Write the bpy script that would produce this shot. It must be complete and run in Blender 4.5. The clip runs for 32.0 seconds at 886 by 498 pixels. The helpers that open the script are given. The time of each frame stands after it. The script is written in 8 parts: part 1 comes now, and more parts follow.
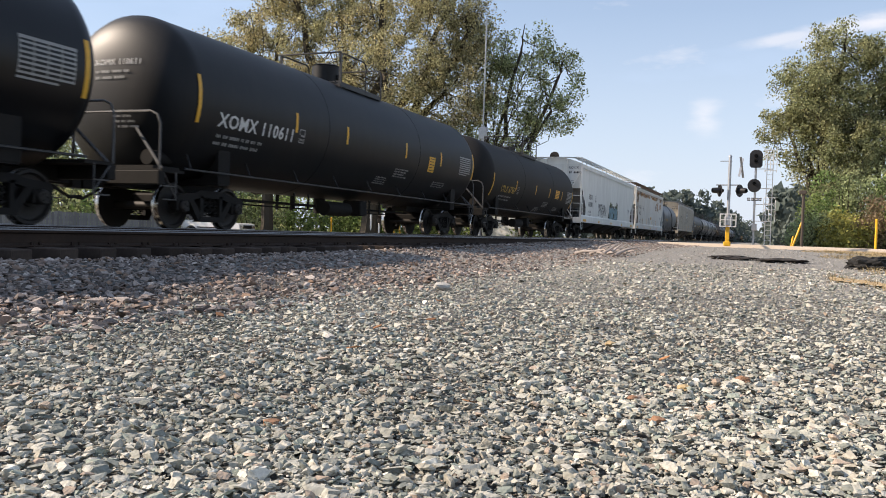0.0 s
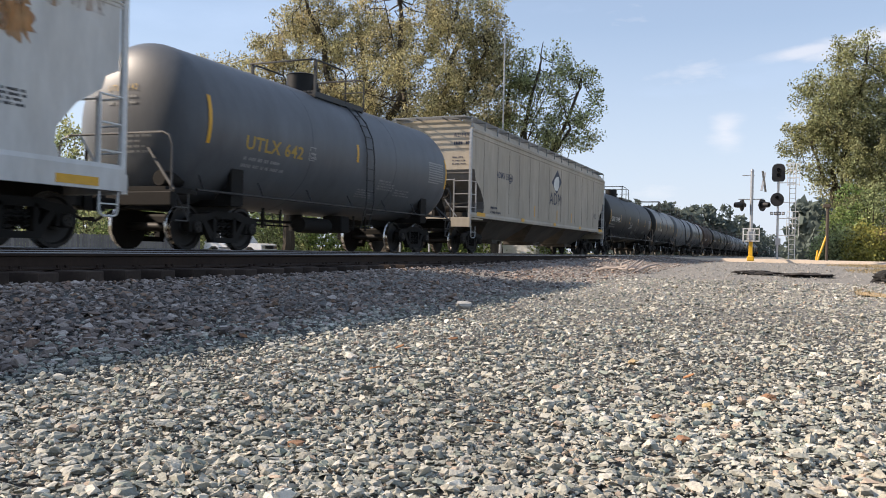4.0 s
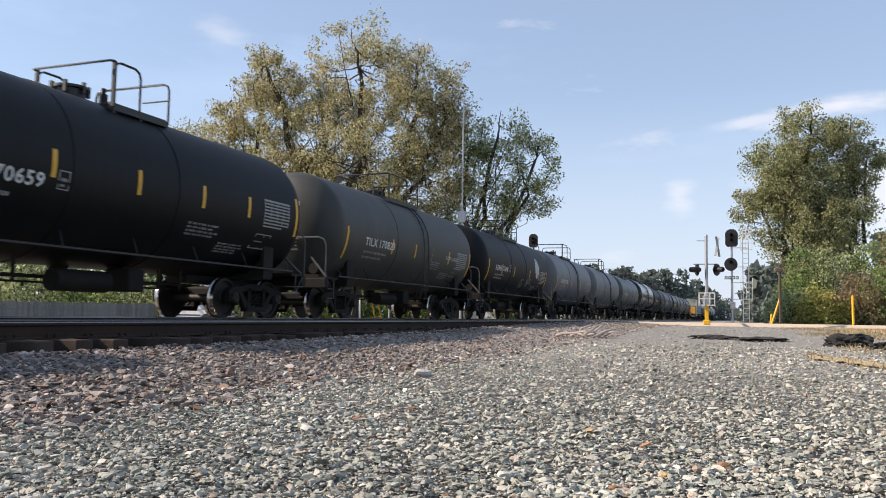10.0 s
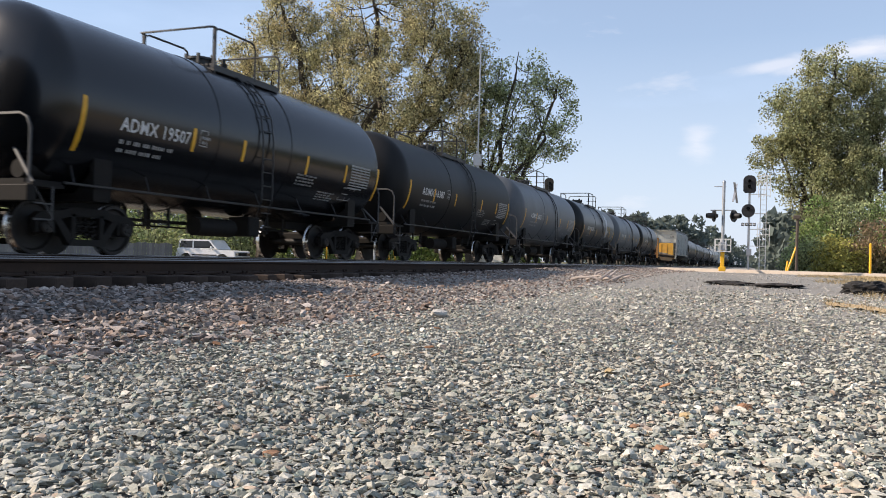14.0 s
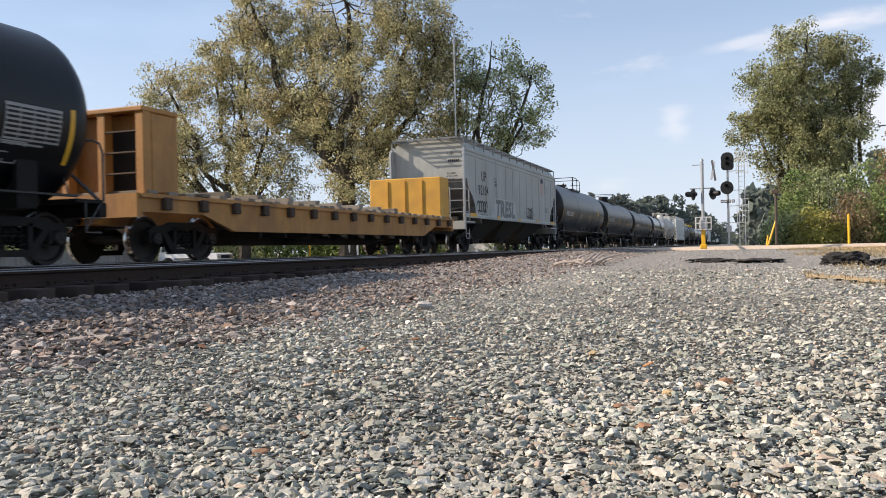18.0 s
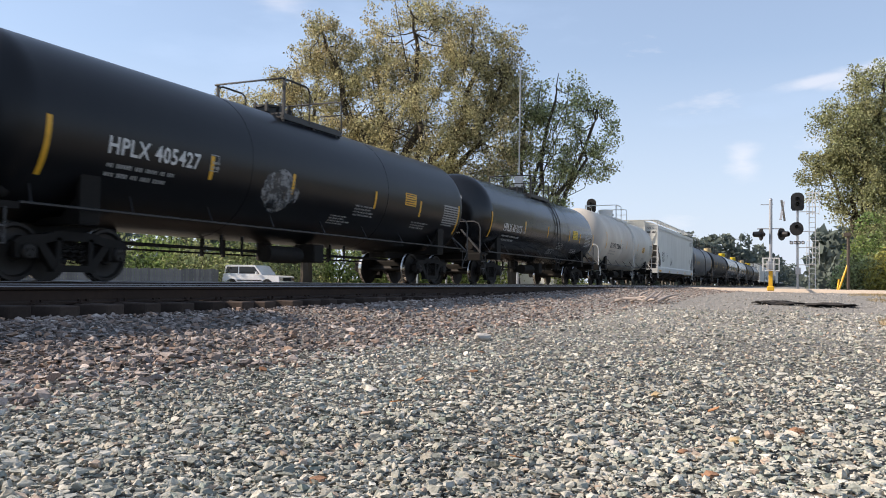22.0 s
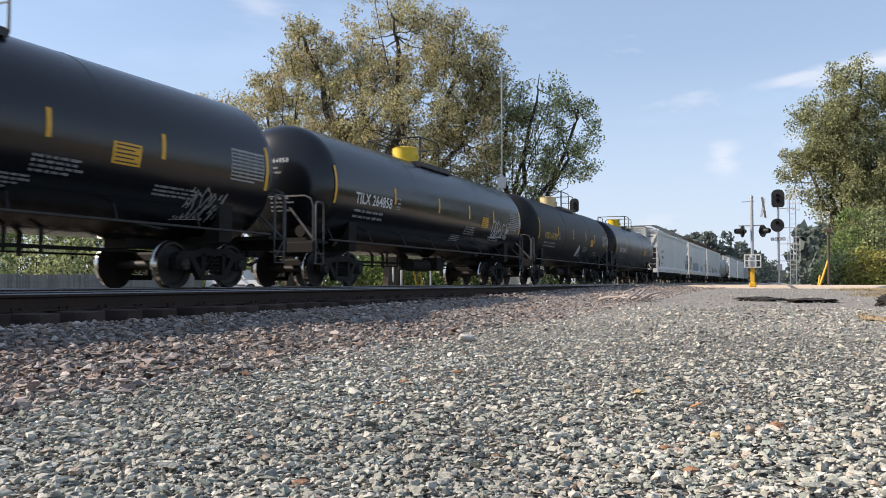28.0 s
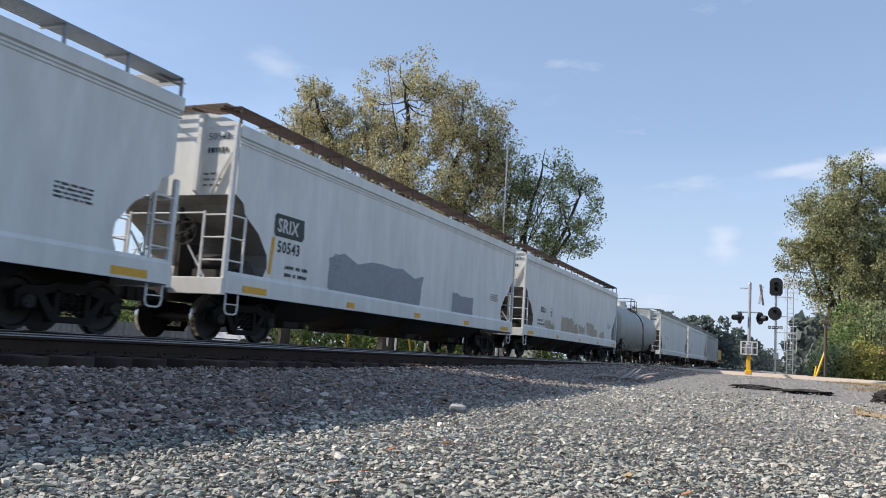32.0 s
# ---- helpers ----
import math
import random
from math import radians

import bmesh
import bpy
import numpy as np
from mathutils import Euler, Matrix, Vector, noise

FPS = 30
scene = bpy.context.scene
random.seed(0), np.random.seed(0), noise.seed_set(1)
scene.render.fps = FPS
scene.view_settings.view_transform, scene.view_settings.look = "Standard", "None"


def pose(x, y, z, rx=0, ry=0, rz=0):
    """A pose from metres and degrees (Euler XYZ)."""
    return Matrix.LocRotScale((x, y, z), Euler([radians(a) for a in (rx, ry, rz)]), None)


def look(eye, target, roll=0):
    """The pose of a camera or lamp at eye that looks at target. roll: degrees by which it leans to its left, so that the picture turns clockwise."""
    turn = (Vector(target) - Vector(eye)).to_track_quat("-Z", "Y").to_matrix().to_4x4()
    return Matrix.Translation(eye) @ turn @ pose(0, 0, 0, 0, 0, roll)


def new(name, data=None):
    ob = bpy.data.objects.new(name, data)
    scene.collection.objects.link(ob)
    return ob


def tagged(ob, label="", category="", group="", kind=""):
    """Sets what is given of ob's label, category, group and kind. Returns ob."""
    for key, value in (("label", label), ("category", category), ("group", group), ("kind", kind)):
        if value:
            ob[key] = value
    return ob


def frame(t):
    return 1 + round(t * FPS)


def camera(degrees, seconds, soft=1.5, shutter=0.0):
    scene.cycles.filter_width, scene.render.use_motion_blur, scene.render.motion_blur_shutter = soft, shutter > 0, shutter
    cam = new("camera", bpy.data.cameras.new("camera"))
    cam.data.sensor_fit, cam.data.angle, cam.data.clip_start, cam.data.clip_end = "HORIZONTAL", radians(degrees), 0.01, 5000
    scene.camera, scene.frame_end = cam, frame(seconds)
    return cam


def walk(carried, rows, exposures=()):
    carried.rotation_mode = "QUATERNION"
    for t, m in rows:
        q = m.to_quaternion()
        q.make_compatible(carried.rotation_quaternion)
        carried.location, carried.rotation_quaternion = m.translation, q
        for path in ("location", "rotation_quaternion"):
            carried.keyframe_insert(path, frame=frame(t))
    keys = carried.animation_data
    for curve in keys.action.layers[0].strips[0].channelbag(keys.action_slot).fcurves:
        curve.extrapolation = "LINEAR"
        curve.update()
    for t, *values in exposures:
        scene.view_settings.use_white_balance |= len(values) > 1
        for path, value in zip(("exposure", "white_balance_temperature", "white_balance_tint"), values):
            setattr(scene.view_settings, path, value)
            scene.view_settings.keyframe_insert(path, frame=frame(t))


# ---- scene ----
SPEED = 19.35          # metres per second, towards the camera end of the line
TRAIN_X, NEAR_X = -12.0, -7.73   # centre lines of the two tracks
cam = camera(57.0, 32.0, soft=0.95, shutter=0.1)
PATH = [
    (0, pose(0.000, 0.011, 0.108, 88.806, -1.900, 21.745)),
    (0.5, pose(-0.000, 0.014, 0.106, 88.600, -1.666, 21.595)),
    (1, pose(0.005, 0.011, 0.108, 88.213, -1.367, 21.226)),
    (1.5, pose(0.002, 0.007, 0.109, 88.044, -1.256, 21.659)),
    (2, pose(-0.003, 0.014, 0.111, 88.405, -1.161, 23.097)),
    (2.5, pose(-0.003, 0.013, 0.112, 89.573, -1.117, 23.910)),
    (3, pose(-0.000, 0.008, 0.115, 89.874, -1.205, 23.902)),
    (3.5, pose(0.002, 0.002, 0.116, 89.903, -1.279, 23.683)),
    (5.5, pose(0.004, -0.003, 0.115, 90.671, -1.011, 21.516)),
    (6, pose(0.009, -0.001, 0.115, 90.971, -1.451, 21.021)),
    (6.5, pose(0.008, 0.004, 0.114, 91.381, -3.088, 20.094)),
    (7, pose(0.004, -0.005, 0.115, 91.266, -3.699, 19.592)),
    (7.5, pose(0.007, 0.001, 0.112, 90.850, -3.377, 19.447)),
    (8, pose(0.004, -0.015, 0.120, 91.688, -2.827, 18.919)),
    (8.5, pose(0.022, -0.009, 0.153, 94.685, 0.109, 18.235)),
    (9, pose(0.035, -0.016, 0.136, 94.658, 2.782, 18.688)),
    (9.5, pose(0.027, -0.007, 0.133, 94.313, 0.890, 20.221)),
    (10, pose(0.026, -0.016, 0.136, 94.651, -0.912, 20.438)),
    (10.5, pose(0.028, -0.010, 0.132, 94.479, -0.461, 20.946)),
    (11, pose(0.017, -0.004, 0.130, 94.526, -0.384, 22.128)),
    (11.5, pose(0.006, -0.008, 0.141, 93.402, -1.952, 22.674)),
    (12, pose(-0.008, 0.001, 0.130, 91.765, -2.202, 23.521)),
    (12.5, pose(-0.009, -0.005, 0.129, 91.940, -1.461, 23.427)),
    (13, pose(-0.006, 0.003, 0.127, 92.434, -1.430, 22.398)),
    (13.5, pose(-0.016, -0.002, 0.118, 91.653, -1.861, 21.479)),
    (14, pose(-0.018, 0.014, 0.113, 90.665, -1.624, 21.407)),
    (14.5, pose(-0.013, 0.005, 0.113, 90.089, -0.480, 21.736)),
    (16.5, pose(-0.001, 0.004, 0.111, 89.561, 1.063, 21.747)),
    (17, pose(0.003, -0.007, 0.116, 89.382, 1.733, 21.511)),
    (17.5, pose(0.006, -0.006, 0.119, 89.950, 1.709, 21.167)),
    (18, pose(0.008, -0.007, 0.114, 90.063, 1.261, 20.273)),
    (18.5, pose(-0.001, 0.010, 0.114, 89.775, 0.741, 20.388)),
    (19, pose(0.003, -0.007, 0.121, 90.260, 0.487, 20.734)),
    (19.5, pose(-0.002, -0.016, 0.125, 91.516, -0.634, 21.175)),
    (20, pose(-0.005, -0.010, 0.124, 92.354, -1.080, 21.337)),
    (20.5, pose(-0.003, -0.010, 0.122, 92.626, -0.567, 21.767)),
    (21, pose(-0.009, -0.000, 0.118, 92.054, -0.230, 22.804)),
    (21.5, pose(-0.010, 0.004, 0.119, 91.783, -0.332, 24.105)),
    (22, pose(-0.014, -0.000, 0.121, 92.191, -0.954, 24.388)),
    (22.5, pose(-0.009, -0.003, 0.119, 92.236, -0.632, 23.976)),
    (23, pose(-0.006, 0.004, 0.118, 92.013, -0.099, 23.454)),
    (23.5, pose(-0.002, -0.007, 0.121, 92.033, 0.329, 23.049)),
    (24, pose(0.003, -0.011, 0.124, 92.318, 0.692, 22.818)),
    (24.5, pose(-0.001, 0.003, 0.117, 91.876, 0.416, 22.584)),
    (26.5, pose(-0.000, 0.002, 0.122, 91.598, 0.297, 23.316)),
    (27, pose(0.003, -0.003, 0.122, 92.631, 0.341, 23.289)),
    (27.5, pose(0.002, 0.005, 0.121, 92.713, 0.278, 23.264)),
    (28, pose(-0.001, 0.004, 0.118, 92.312, -0.043, 23.314)),
    (28.5, pose(-0.004, -0.007, 0.123, 92.154, -1.339, 22.886)),
    (29, pose(-0.015, -0.002, 0.119, 92.715, -2.280, 21.206)),
    (29.5, pose(0.004, -0.011, 0.118, 93.038, 0.184, 21.835)),
    (30, pose(-0.009, 0.028, 0.105, 91.178, 1.914, 24.974)),
    (30.5, pose(-0.001, 0.009, 0.102, 91.007, 2.302, 24.398)),
    (31, pose(-0.005, 0.018, 0.105, 93.972, 0.252, 23.055)),
    (31.5, pose(-0.008, 0.016, 0.113, 95.254, -1.789, 23.424)),
    (32, pose(-0.005, 0.008, 0.122, 97.032, -3.666, 22.900)),
]
walk(cam, PATH, [(0, 0.45, 7350, 17), (7, 0.42, 7250, 17), (9, 0.42, 7200, 17), (11, 0.46, 7150, 17), (12, 0.52, 7150, 17), (13.5, 0.42, 7150, 17), (17, 0.46, 7250, 17), (18.5, 0.38, 7300, 17), (21, 0.44, 7150, 17), (23, 0.4, 7150, 17), (24, 0.34, 7050, 16), (29, 0.4, 7000, 16), (31, 0.3, 6750, 15), (32, 0.28, 6600, 15)])

# ---- light ----
SUN_ELEVATION, SUN_AZIMUTH = radians(33.0), radians(253)   # azimuth clockwise from +Y

CLOUDS = [((0.10, 0.966, 0.236), 0.10, 0.020, -0.10, 0.6), ((-0.075, 0.987, 0.142), 0.026, 0.030, 0.1, 0.4), ((0.16, 0.978, 0.135), 0.09, 0.05, 0.0, 0.5),
          ((0.01, 0.972, 0.226), 0.05, 0.008, -0.12, 0.4), ((-0.559, 0.767, 0.314), 0.05, 0.025, 0.1, 0.3)]


def make_world():
    world = bpy.data.worlds.new("sky")
    scene.world = world
    world.use_nodes = True
    nt = world.node_tree
    nt.nodes.clear()
    sky = nt.nodes.new("ShaderNodeTexSky")
    sky.sky_type, sky.sun_disc = "NISHITA", False
    sky.sun_elevation, sky.sun_rotation = SUN_ELEVATION, SUN_AZIMUTH
    sky.air_density, sky.dust_density, sky.ozone_density = 1.0, 0.2, 1.9
    coord = nt.nodes.new("ShaderNodeTexCoord")
    mapping = nt.nodes.new("ShaderNodeMapping")
    mapping.inputs["Scale"].default_value = (1.0, 1.0, 3.2)
    clouds = nt.nodes.new("ShaderNodeTexNoise")
    clouds.inputs["Scale"].default_value, clouds.inputs["Detail"].default_value = 2.6, 9
    clouds.inputs["Roughness"].default_value = 0.55
    ramp = nt.nodes.new("ShaderNodeValToRGB")
    ramp.color_ramp.elements[0].position, ramp.color_ramp.elements[1].position = 0.55, 0.82
    ramp.color_ramp.elements[0].color, ramp.color_ramp.elements[1].color = (0.32, 0.32, 0.32, 1), (0.75, 0.75, 0.75, 1)   # thin high haze, thicker in wisps
    mix = nt.nodes.new("ShaderNodeMixRGB")
    mix.inputs["Color2"].default_value = (3.6, 5.1, 7.3, 1)
    # white cumulus wisps over the haze
    puff = nt.nodes.new("ShaderNodeTexNoise")
    puff.inputs["Scale"].default_value, puff.inputs["Detail"].default_value = 4.2, 10
    puff.inputs["Roughness"].default_value = 0.6
    puffs = nt.nodes.new("ShaderNodeMapRange")
    puffs.inputs["From Min"].default_value, puffs.inputs["From Max"].default_value = 0.60, 0.82
    puffs.inputs["To Max"].default_value = 0.6
    white = nt.nodes.new("ShaderNodeMixRGB")
    white.inputs["Color2"].default_value = (6.6, 6.9, 7.4, 1)
    nt.links.new(mapping.outputs[0], puff.inputs["Vector"])
    nt.links.new(puff.outputs["Fac"], puffs.inputs["Value"])
    nt.links.new(mix.outputs["Color"], white.inputs["Color1"])
    # single clouds low over the crossing: direction, width and height of each, and how thick it is
    cover = puffs.outputs[0]
    for (cx, cy, cz), wide, high, lean, thick in CLOUDS:
        side = Vector((cy, -cx, 0)).normalized()
        rise = (Vector((0, 0, 1)) + side * lean)
        across, upward = (nt.nodes.new("ShaderNodeVectorMath") for _ in range(2))
        reach = nt.nodes.new("ShaderNodeCombineXYZ")
        for node, axis, size, socket in ((across, side, wide, 0), (upward, rise, high, 1)):
            off = nt.nodes.new("ShaderNodeVectorMath")
            off.operation, node.operation = "SUBTRACT", "DOT_PRODUCT"
            off.inputs[1].default_value = (cx, cy, cz)
            node.inputs[1].default_value = tuple(axis / size)
            nt.links.new(coord.outputs["Generated"], off.inputs[0])
            nt.links.new(off.outputs[0], node.inputs[0])
            nt.links.new(node.outputs["Value"], reach.inputs[socket])
        far = nt.nodes.new("ShaderNodeVectorMath")
        far.operation = "LENGTH"
        nt.links.new(reach.outputs[0], far.inputs[0])
        ragged = nt.nodes.new("ShaderNodeMath")
        ragged.operation = "MULTIPLY_ADD"
        ragged.inputs[1].default_value, ragged.inputs[2].default_value = -3.6, 1.8
        nt.links.new(puff.outputs["Fac"], ragged.inputs[0])
        edge = nt.nodes.new("ShaderNodeMath")
        edge.operation = "ADD"
        nt.links.new(far.outputs["Value"], edge.inputs[0])
        nt.links.new(ragged.outputs[0], edge.inputs[1])
        soft = nt.nodes.new("ShaderNodeMapRange")
        soft.interpolation_type = "SMOOTHSTEP"
        soft.inputs["From Min"].default_value, soft.inputs["From Max"].default_value = 0.1, 1.1
        soft.inputs["To Min"].default_value, soft.inputs["To Max"].default_value = thick, 0.0
        nt.links.new(edge.outputs[0], soft.inputs["Value"])
        most = nt.nodes.new("ShaderNodeMath")
        most.operation = "MAXIMUM"
        nt.links.new(cover, most.inputs[0])
        nt.links.new(soft.outputs[0], most.inputs[1])
        cover = most.outputs[0]
    nt.links.new(cover, white.inputs["Fac"])
    # pale ground haze thickening towards the horizon all round
    split = nt.nodes.new("ShaderNodeSeparateXYZ")
    low = nt.nodes.new("ShaderNodeMapRange")
    low.inputs["From Min"].default_value, low.inputs["From Max"].default_value = 0.0, 0.26
    low.inputs["To Min"].default_value, low.inputs["To Max"].default_value = 0.85, 0.0
    haze = nt.nodes.new("ShaderNodeMixRGB")
    haze.inputs["Color2"].default_value = (3.9, 4.7, 5.9, 1)
    nt.links.new(coord.outputs["Generated"], split.inputs[0])
    nt.links.new(split.outputs["Z"], low.inputs["Value"])
    nt.links.new(low.outputs[0], haze.inputs["Fac"])
    nt.links.new(sky.outputs["Color"], haze.inputs["Color1"])
    nt.links.new(haze.outputs["Color"], mix.inputs["Color1"])
    back = nt.nodes.new("ShaderNodeBackground")
    back.inputs["Strength"].default_value = 0.122
    out = nt.nodes.new("ShaderNodeOutputWorld")
    for a, b in ((coord.outputs["Generated"], mapping.inputs["Vector"]), (mapping.outputs[0], clouds.inputs["Vector"]), (clouds.outputs["Fac"], ramp.inputs["Fac"]),
                 (ramp.outputs["Color"], mix.inputs["Fac"]), (white.outputs["Color"], back.inputs["Color"]), (back.outputs[0], out.inputs["Surface"])):
        nt.links.new(a, b)
    lamp = bpy.data.lights.new("sun", "SUN")
    lamp.energy, lamp.angle, lamp.color = 5.1, radians(0.53), (1.0, 0.93, 0.82)
    sun = new("sun", lamp)
    d = Vector((math.sin(SUN_AZIMUTH) * math.cos(SUN_ELEVATION), math.cos(SUN_AZIMUTH) * math.cos(SUN_ELEVATION), math.sin(SUN_ELEVATION)))
    sun.matrix_world = look(d * 300, (0, 0, 0))


make_world()


# ---- materials ----
def surface(name, color, rough=0.6, metal=0.0, dirt=None, amount=0.4, grain=6.0, stain=0.7, bump=0.0, vary=0.0, island=0.0, spec=0.5, streak=1.0, translucent=0.0, cover=0.0):
    """A principled surface with grain and stains at two scales; dirt is the colour of the stains."""
    m = bpy.data.materials.new(name)
    m.use_nodes = True
    nt = m.node_tree
    bsdf = nt.nodes["Principled BSDF"]
    bsdf.inputs["Roughness"].default_value, bsdf.inputs["Metallic"].default_value = rough, metal
    bsdf.inputs["Specular IOR Level"].default_value = spec
    coord = nt.nodes.new("ShaderNodeTexCoord")
    mapping = nt.nodes.new("ShaderNodeMapping")
    mapping.inputs["Scale"].default_value = (1, 1, 1.0 / streak)
    nt.links.new(coord.outputs["Object"], mapping.inputs["Vector"])
    fine, coarse = nt.nodes.new("ShaderNodeTexNoise"), nt.nodes.new("ShaderNodeTexNoise")
    for n, s, d in ((fine, grain, 6), (coarse, stain, 8)):
        n.inputs["Scale"].default_value, n.inputs["Detail"].default_value = s, d
        n.inputs["Roughness"].default_value = 0.65
        nt.links.new(mapping.outputs[0], n.inputs["Vector"])
    c = Vector(color)
    dirt = Vector(dirt) if dirt else c * 0.55
    ramp = nt.nodes.new("ShaderNodeValToRGB")
    ramp.color_ramp.elements[0].position, ramp.color_ramp.elements[1].position = 0.42, 0.72
    mul = nt.nodes.new("ShaderNodeMath")
    mul.operation = "MULTIPLY"
    mul.inputs[1].default_value = amount
    nt.links.new(coarse.outputs["Fac"], ramp.inputs["Fac"])
    nt.links.new(ramp.outputs["Color"], mul.inputs[0])
    base = nt.nodes.new("ShaderNodeMixRGB")
    base.inputs["Color1"].default_value, base.inputs["Color2"].default_value = (*c, 1), (*dirt, 1)
    nt.links.new(mul.outputs[0], base.inputs["Fac"])
    hsv = nt.nodes.new("ShaderNodeHueSaturation")
    nt.links.new(base.outputs["Color"], hsv.inputs["Color"])
    remap = nt.nodes.new("ShaderNodeMapRange")
    remap.inputs["To Min"].default_value, remap.inputs["To Max"].default_value = 0.72, 1.28
    nt.links.new(fine.outputs["Fac"], remap.inputs["Value"])
    value = remap.outputs[0]
    for kind, much in (("ShaderNodeObjectInfo", vary), ("ShaderNodeNewGeometry", island)):
        if much:
            info = nt.nodes.new(kind)
            r2 = nt.nodes.new("ShaderNodeMapRange")
            r2.inputs["To Min"].default_value, r2.inputs["To Max"].default_value = 1 - much, 1 + much
            nt.links.new(info.outputs["Random" if kind == "ShaderNodeObjectInfo" else "Random Per Island"], r2.inputs["Value"])
            times = nt.nodes.new("ShaderNodeMath")
            times.operation = "MULTIPLY"
            nt.links.new(value, times.inputs[0])
            nt.links.new(r2.outputs[0], times.inputs[1])
            value = times.outputs[0]
    nt.links.new(value, hsv.inputs["Value"])
    nt.links.new(hsv.outputs["Color"], bsdf.inputs["Base Color"])
    if bump:
        b = nt.nodes.new("ShaderNodeBump")
        b.inputs["Strength"].default_value, b.inputs["Distance"].default_value = bump, 0.02
        nt.links.new(fine.outputs["Fac"], b.inputs["Height"])
        nt.links.new(b.outputs[0], bsdf.inputs["Normal"])
    if cover:        # thin or worn paint that lets the surface below show through in places
        veil, fade = nt.nodes.new("ShaderNodeTexNoise"), nt.nodes.new("ShaderNodeMapRange")
        veil.inputs["Scale"].default_value, veil.inputs["Detail"].default_value = cover, 8
        veil.inputs["Roughness"].default_value = 0.7
        fade.inputs["From Min"].default_value, fade.inputs["From Max"].default_value = 0.40, 0.60
        nt.links.new(mapping.outputs[0], veil.inputs["Vector"])
        nt.links.new(veil.outputs["Fac"], fade.inputs["Value"])
        nt.links.new(fade.outputs[0], bsdf.inputs["Alpha"])
    if translucent:
        tr = nt.nodes.new("ShaderNodeBsdfTranslucent")
        nt.links.new(hsv.outputs["Color"], tr.inputs["Color"])
        mixs = nt.nodes.new("ShaderNodeMixShader")
        mixs.inputs[0].default_value = translucent
        nt.links.new(bsdf.outputs[0], mixs.inputs[1])
        nt.links.new(tr.outputs[0], mixs.inputs[2])
        nt.links.new(mixs.outputs[0], nt.nodes["Material Output"].inputs["Surface"])
    return m


def stone_surface(name, tones, rough=0.85, grain=60.0):
    """Loose stones: each one takes its own tone, with grain on it."""
    m = bpy.data.materials.new(name)
    m.use_nodes = True
    nt = m.node_tree
    bsdf = nt.nodes["Principled BSDF"]
    bsdf.inputs["Roughness"].default_value = rough
    geo = nt.nodes.new("ShaderNodeNewGeometry")
    ramp = nt.nodes.new("ShaderNodeValToRGB")
    ramp.color_ramp.interpolation = "CONSTANT"
    els = ramp.color_ramp.elements
    els[0].position, els[0].color = 0.0, (*tones[0][1], 1)
    els[1].position, els[1].color = tones[1][0], (*tones[1][1], 1)
    for p, c in tones[2:]:
        els.new(p).color = (*c, 1)
    nt.links.new(geo.outputs["Random Per Island"], ramp.inputs["Fac"])
    coord, n = nt.nodes.new("ShaderNodeTexCoord"), nt.nodes.new("ShaderNodeTexNoise")
    n.inputs["Scale"].default_value, n.inputs["Detail"].default_value = grain, 5
    nt.links.new(coord.outputs["Object"], n.inputs["Vector"])
    remap = nt.nodes.new("ShaderNodeMapRange")
    remap.inputs["To Min"].default_value, remap.inputs["To Max"].default_value = 0.45, 1.55
    nt.links.new(n.outputs["Fac"], remap.inputs["Value"])
    hsv = nt.nodes.new("ShaderNodeHueSaturation")
    nt.links.new(ramp.outputs["Color"], hsv.inputs["Color"])
    drift = nt.nodes.new("ShaderNodeTexNoise")
    drift.inputs["Scale"].default_value, drift.inputs["Detail"].default_value = 0.7, 5
    nt.links.new(coord.outputs["Object"], drift.inputs["Vector"])
    wide = nt.nodes.new("ShaderNodeMapRange")
    wide.inputs["From Min"].default_value, wide.inputs["From Max"].default_value = 0.3, 0.7
    wide.inputs["To Min"].default_value, wide.inputs["To Max"].default_value = 0.78, 1.22
    nt.links.new(drift.outputs["Fac"], wide.inputs["Value"])
    both = nt.nodes.new("ShaderNodeMath")
    both.operation = "MULTIPLY"
    nt.links.new(remap.outputs[0], both.inputs[0])
    nt.links.new(wide.outputs[0], both.inputs[1])
    nt.links.new(both.outputs[0], hsv.inputs["Value"])
    nt.links.new(hsv.outputs["Color"], bsdf.inputs["Base Color"])
    b = nt.nodes.new("ShaderNodeBump")
    b.inputs["Strength"].default_value, b.inputs["Distance"].default_value = 0.8, 0.006
    nt.links.new(n.outputs["Fac"], b.inputs["Height"])
    nt.links.new(b.outputs[0], bsdf.inputs["Normal"])
    return m


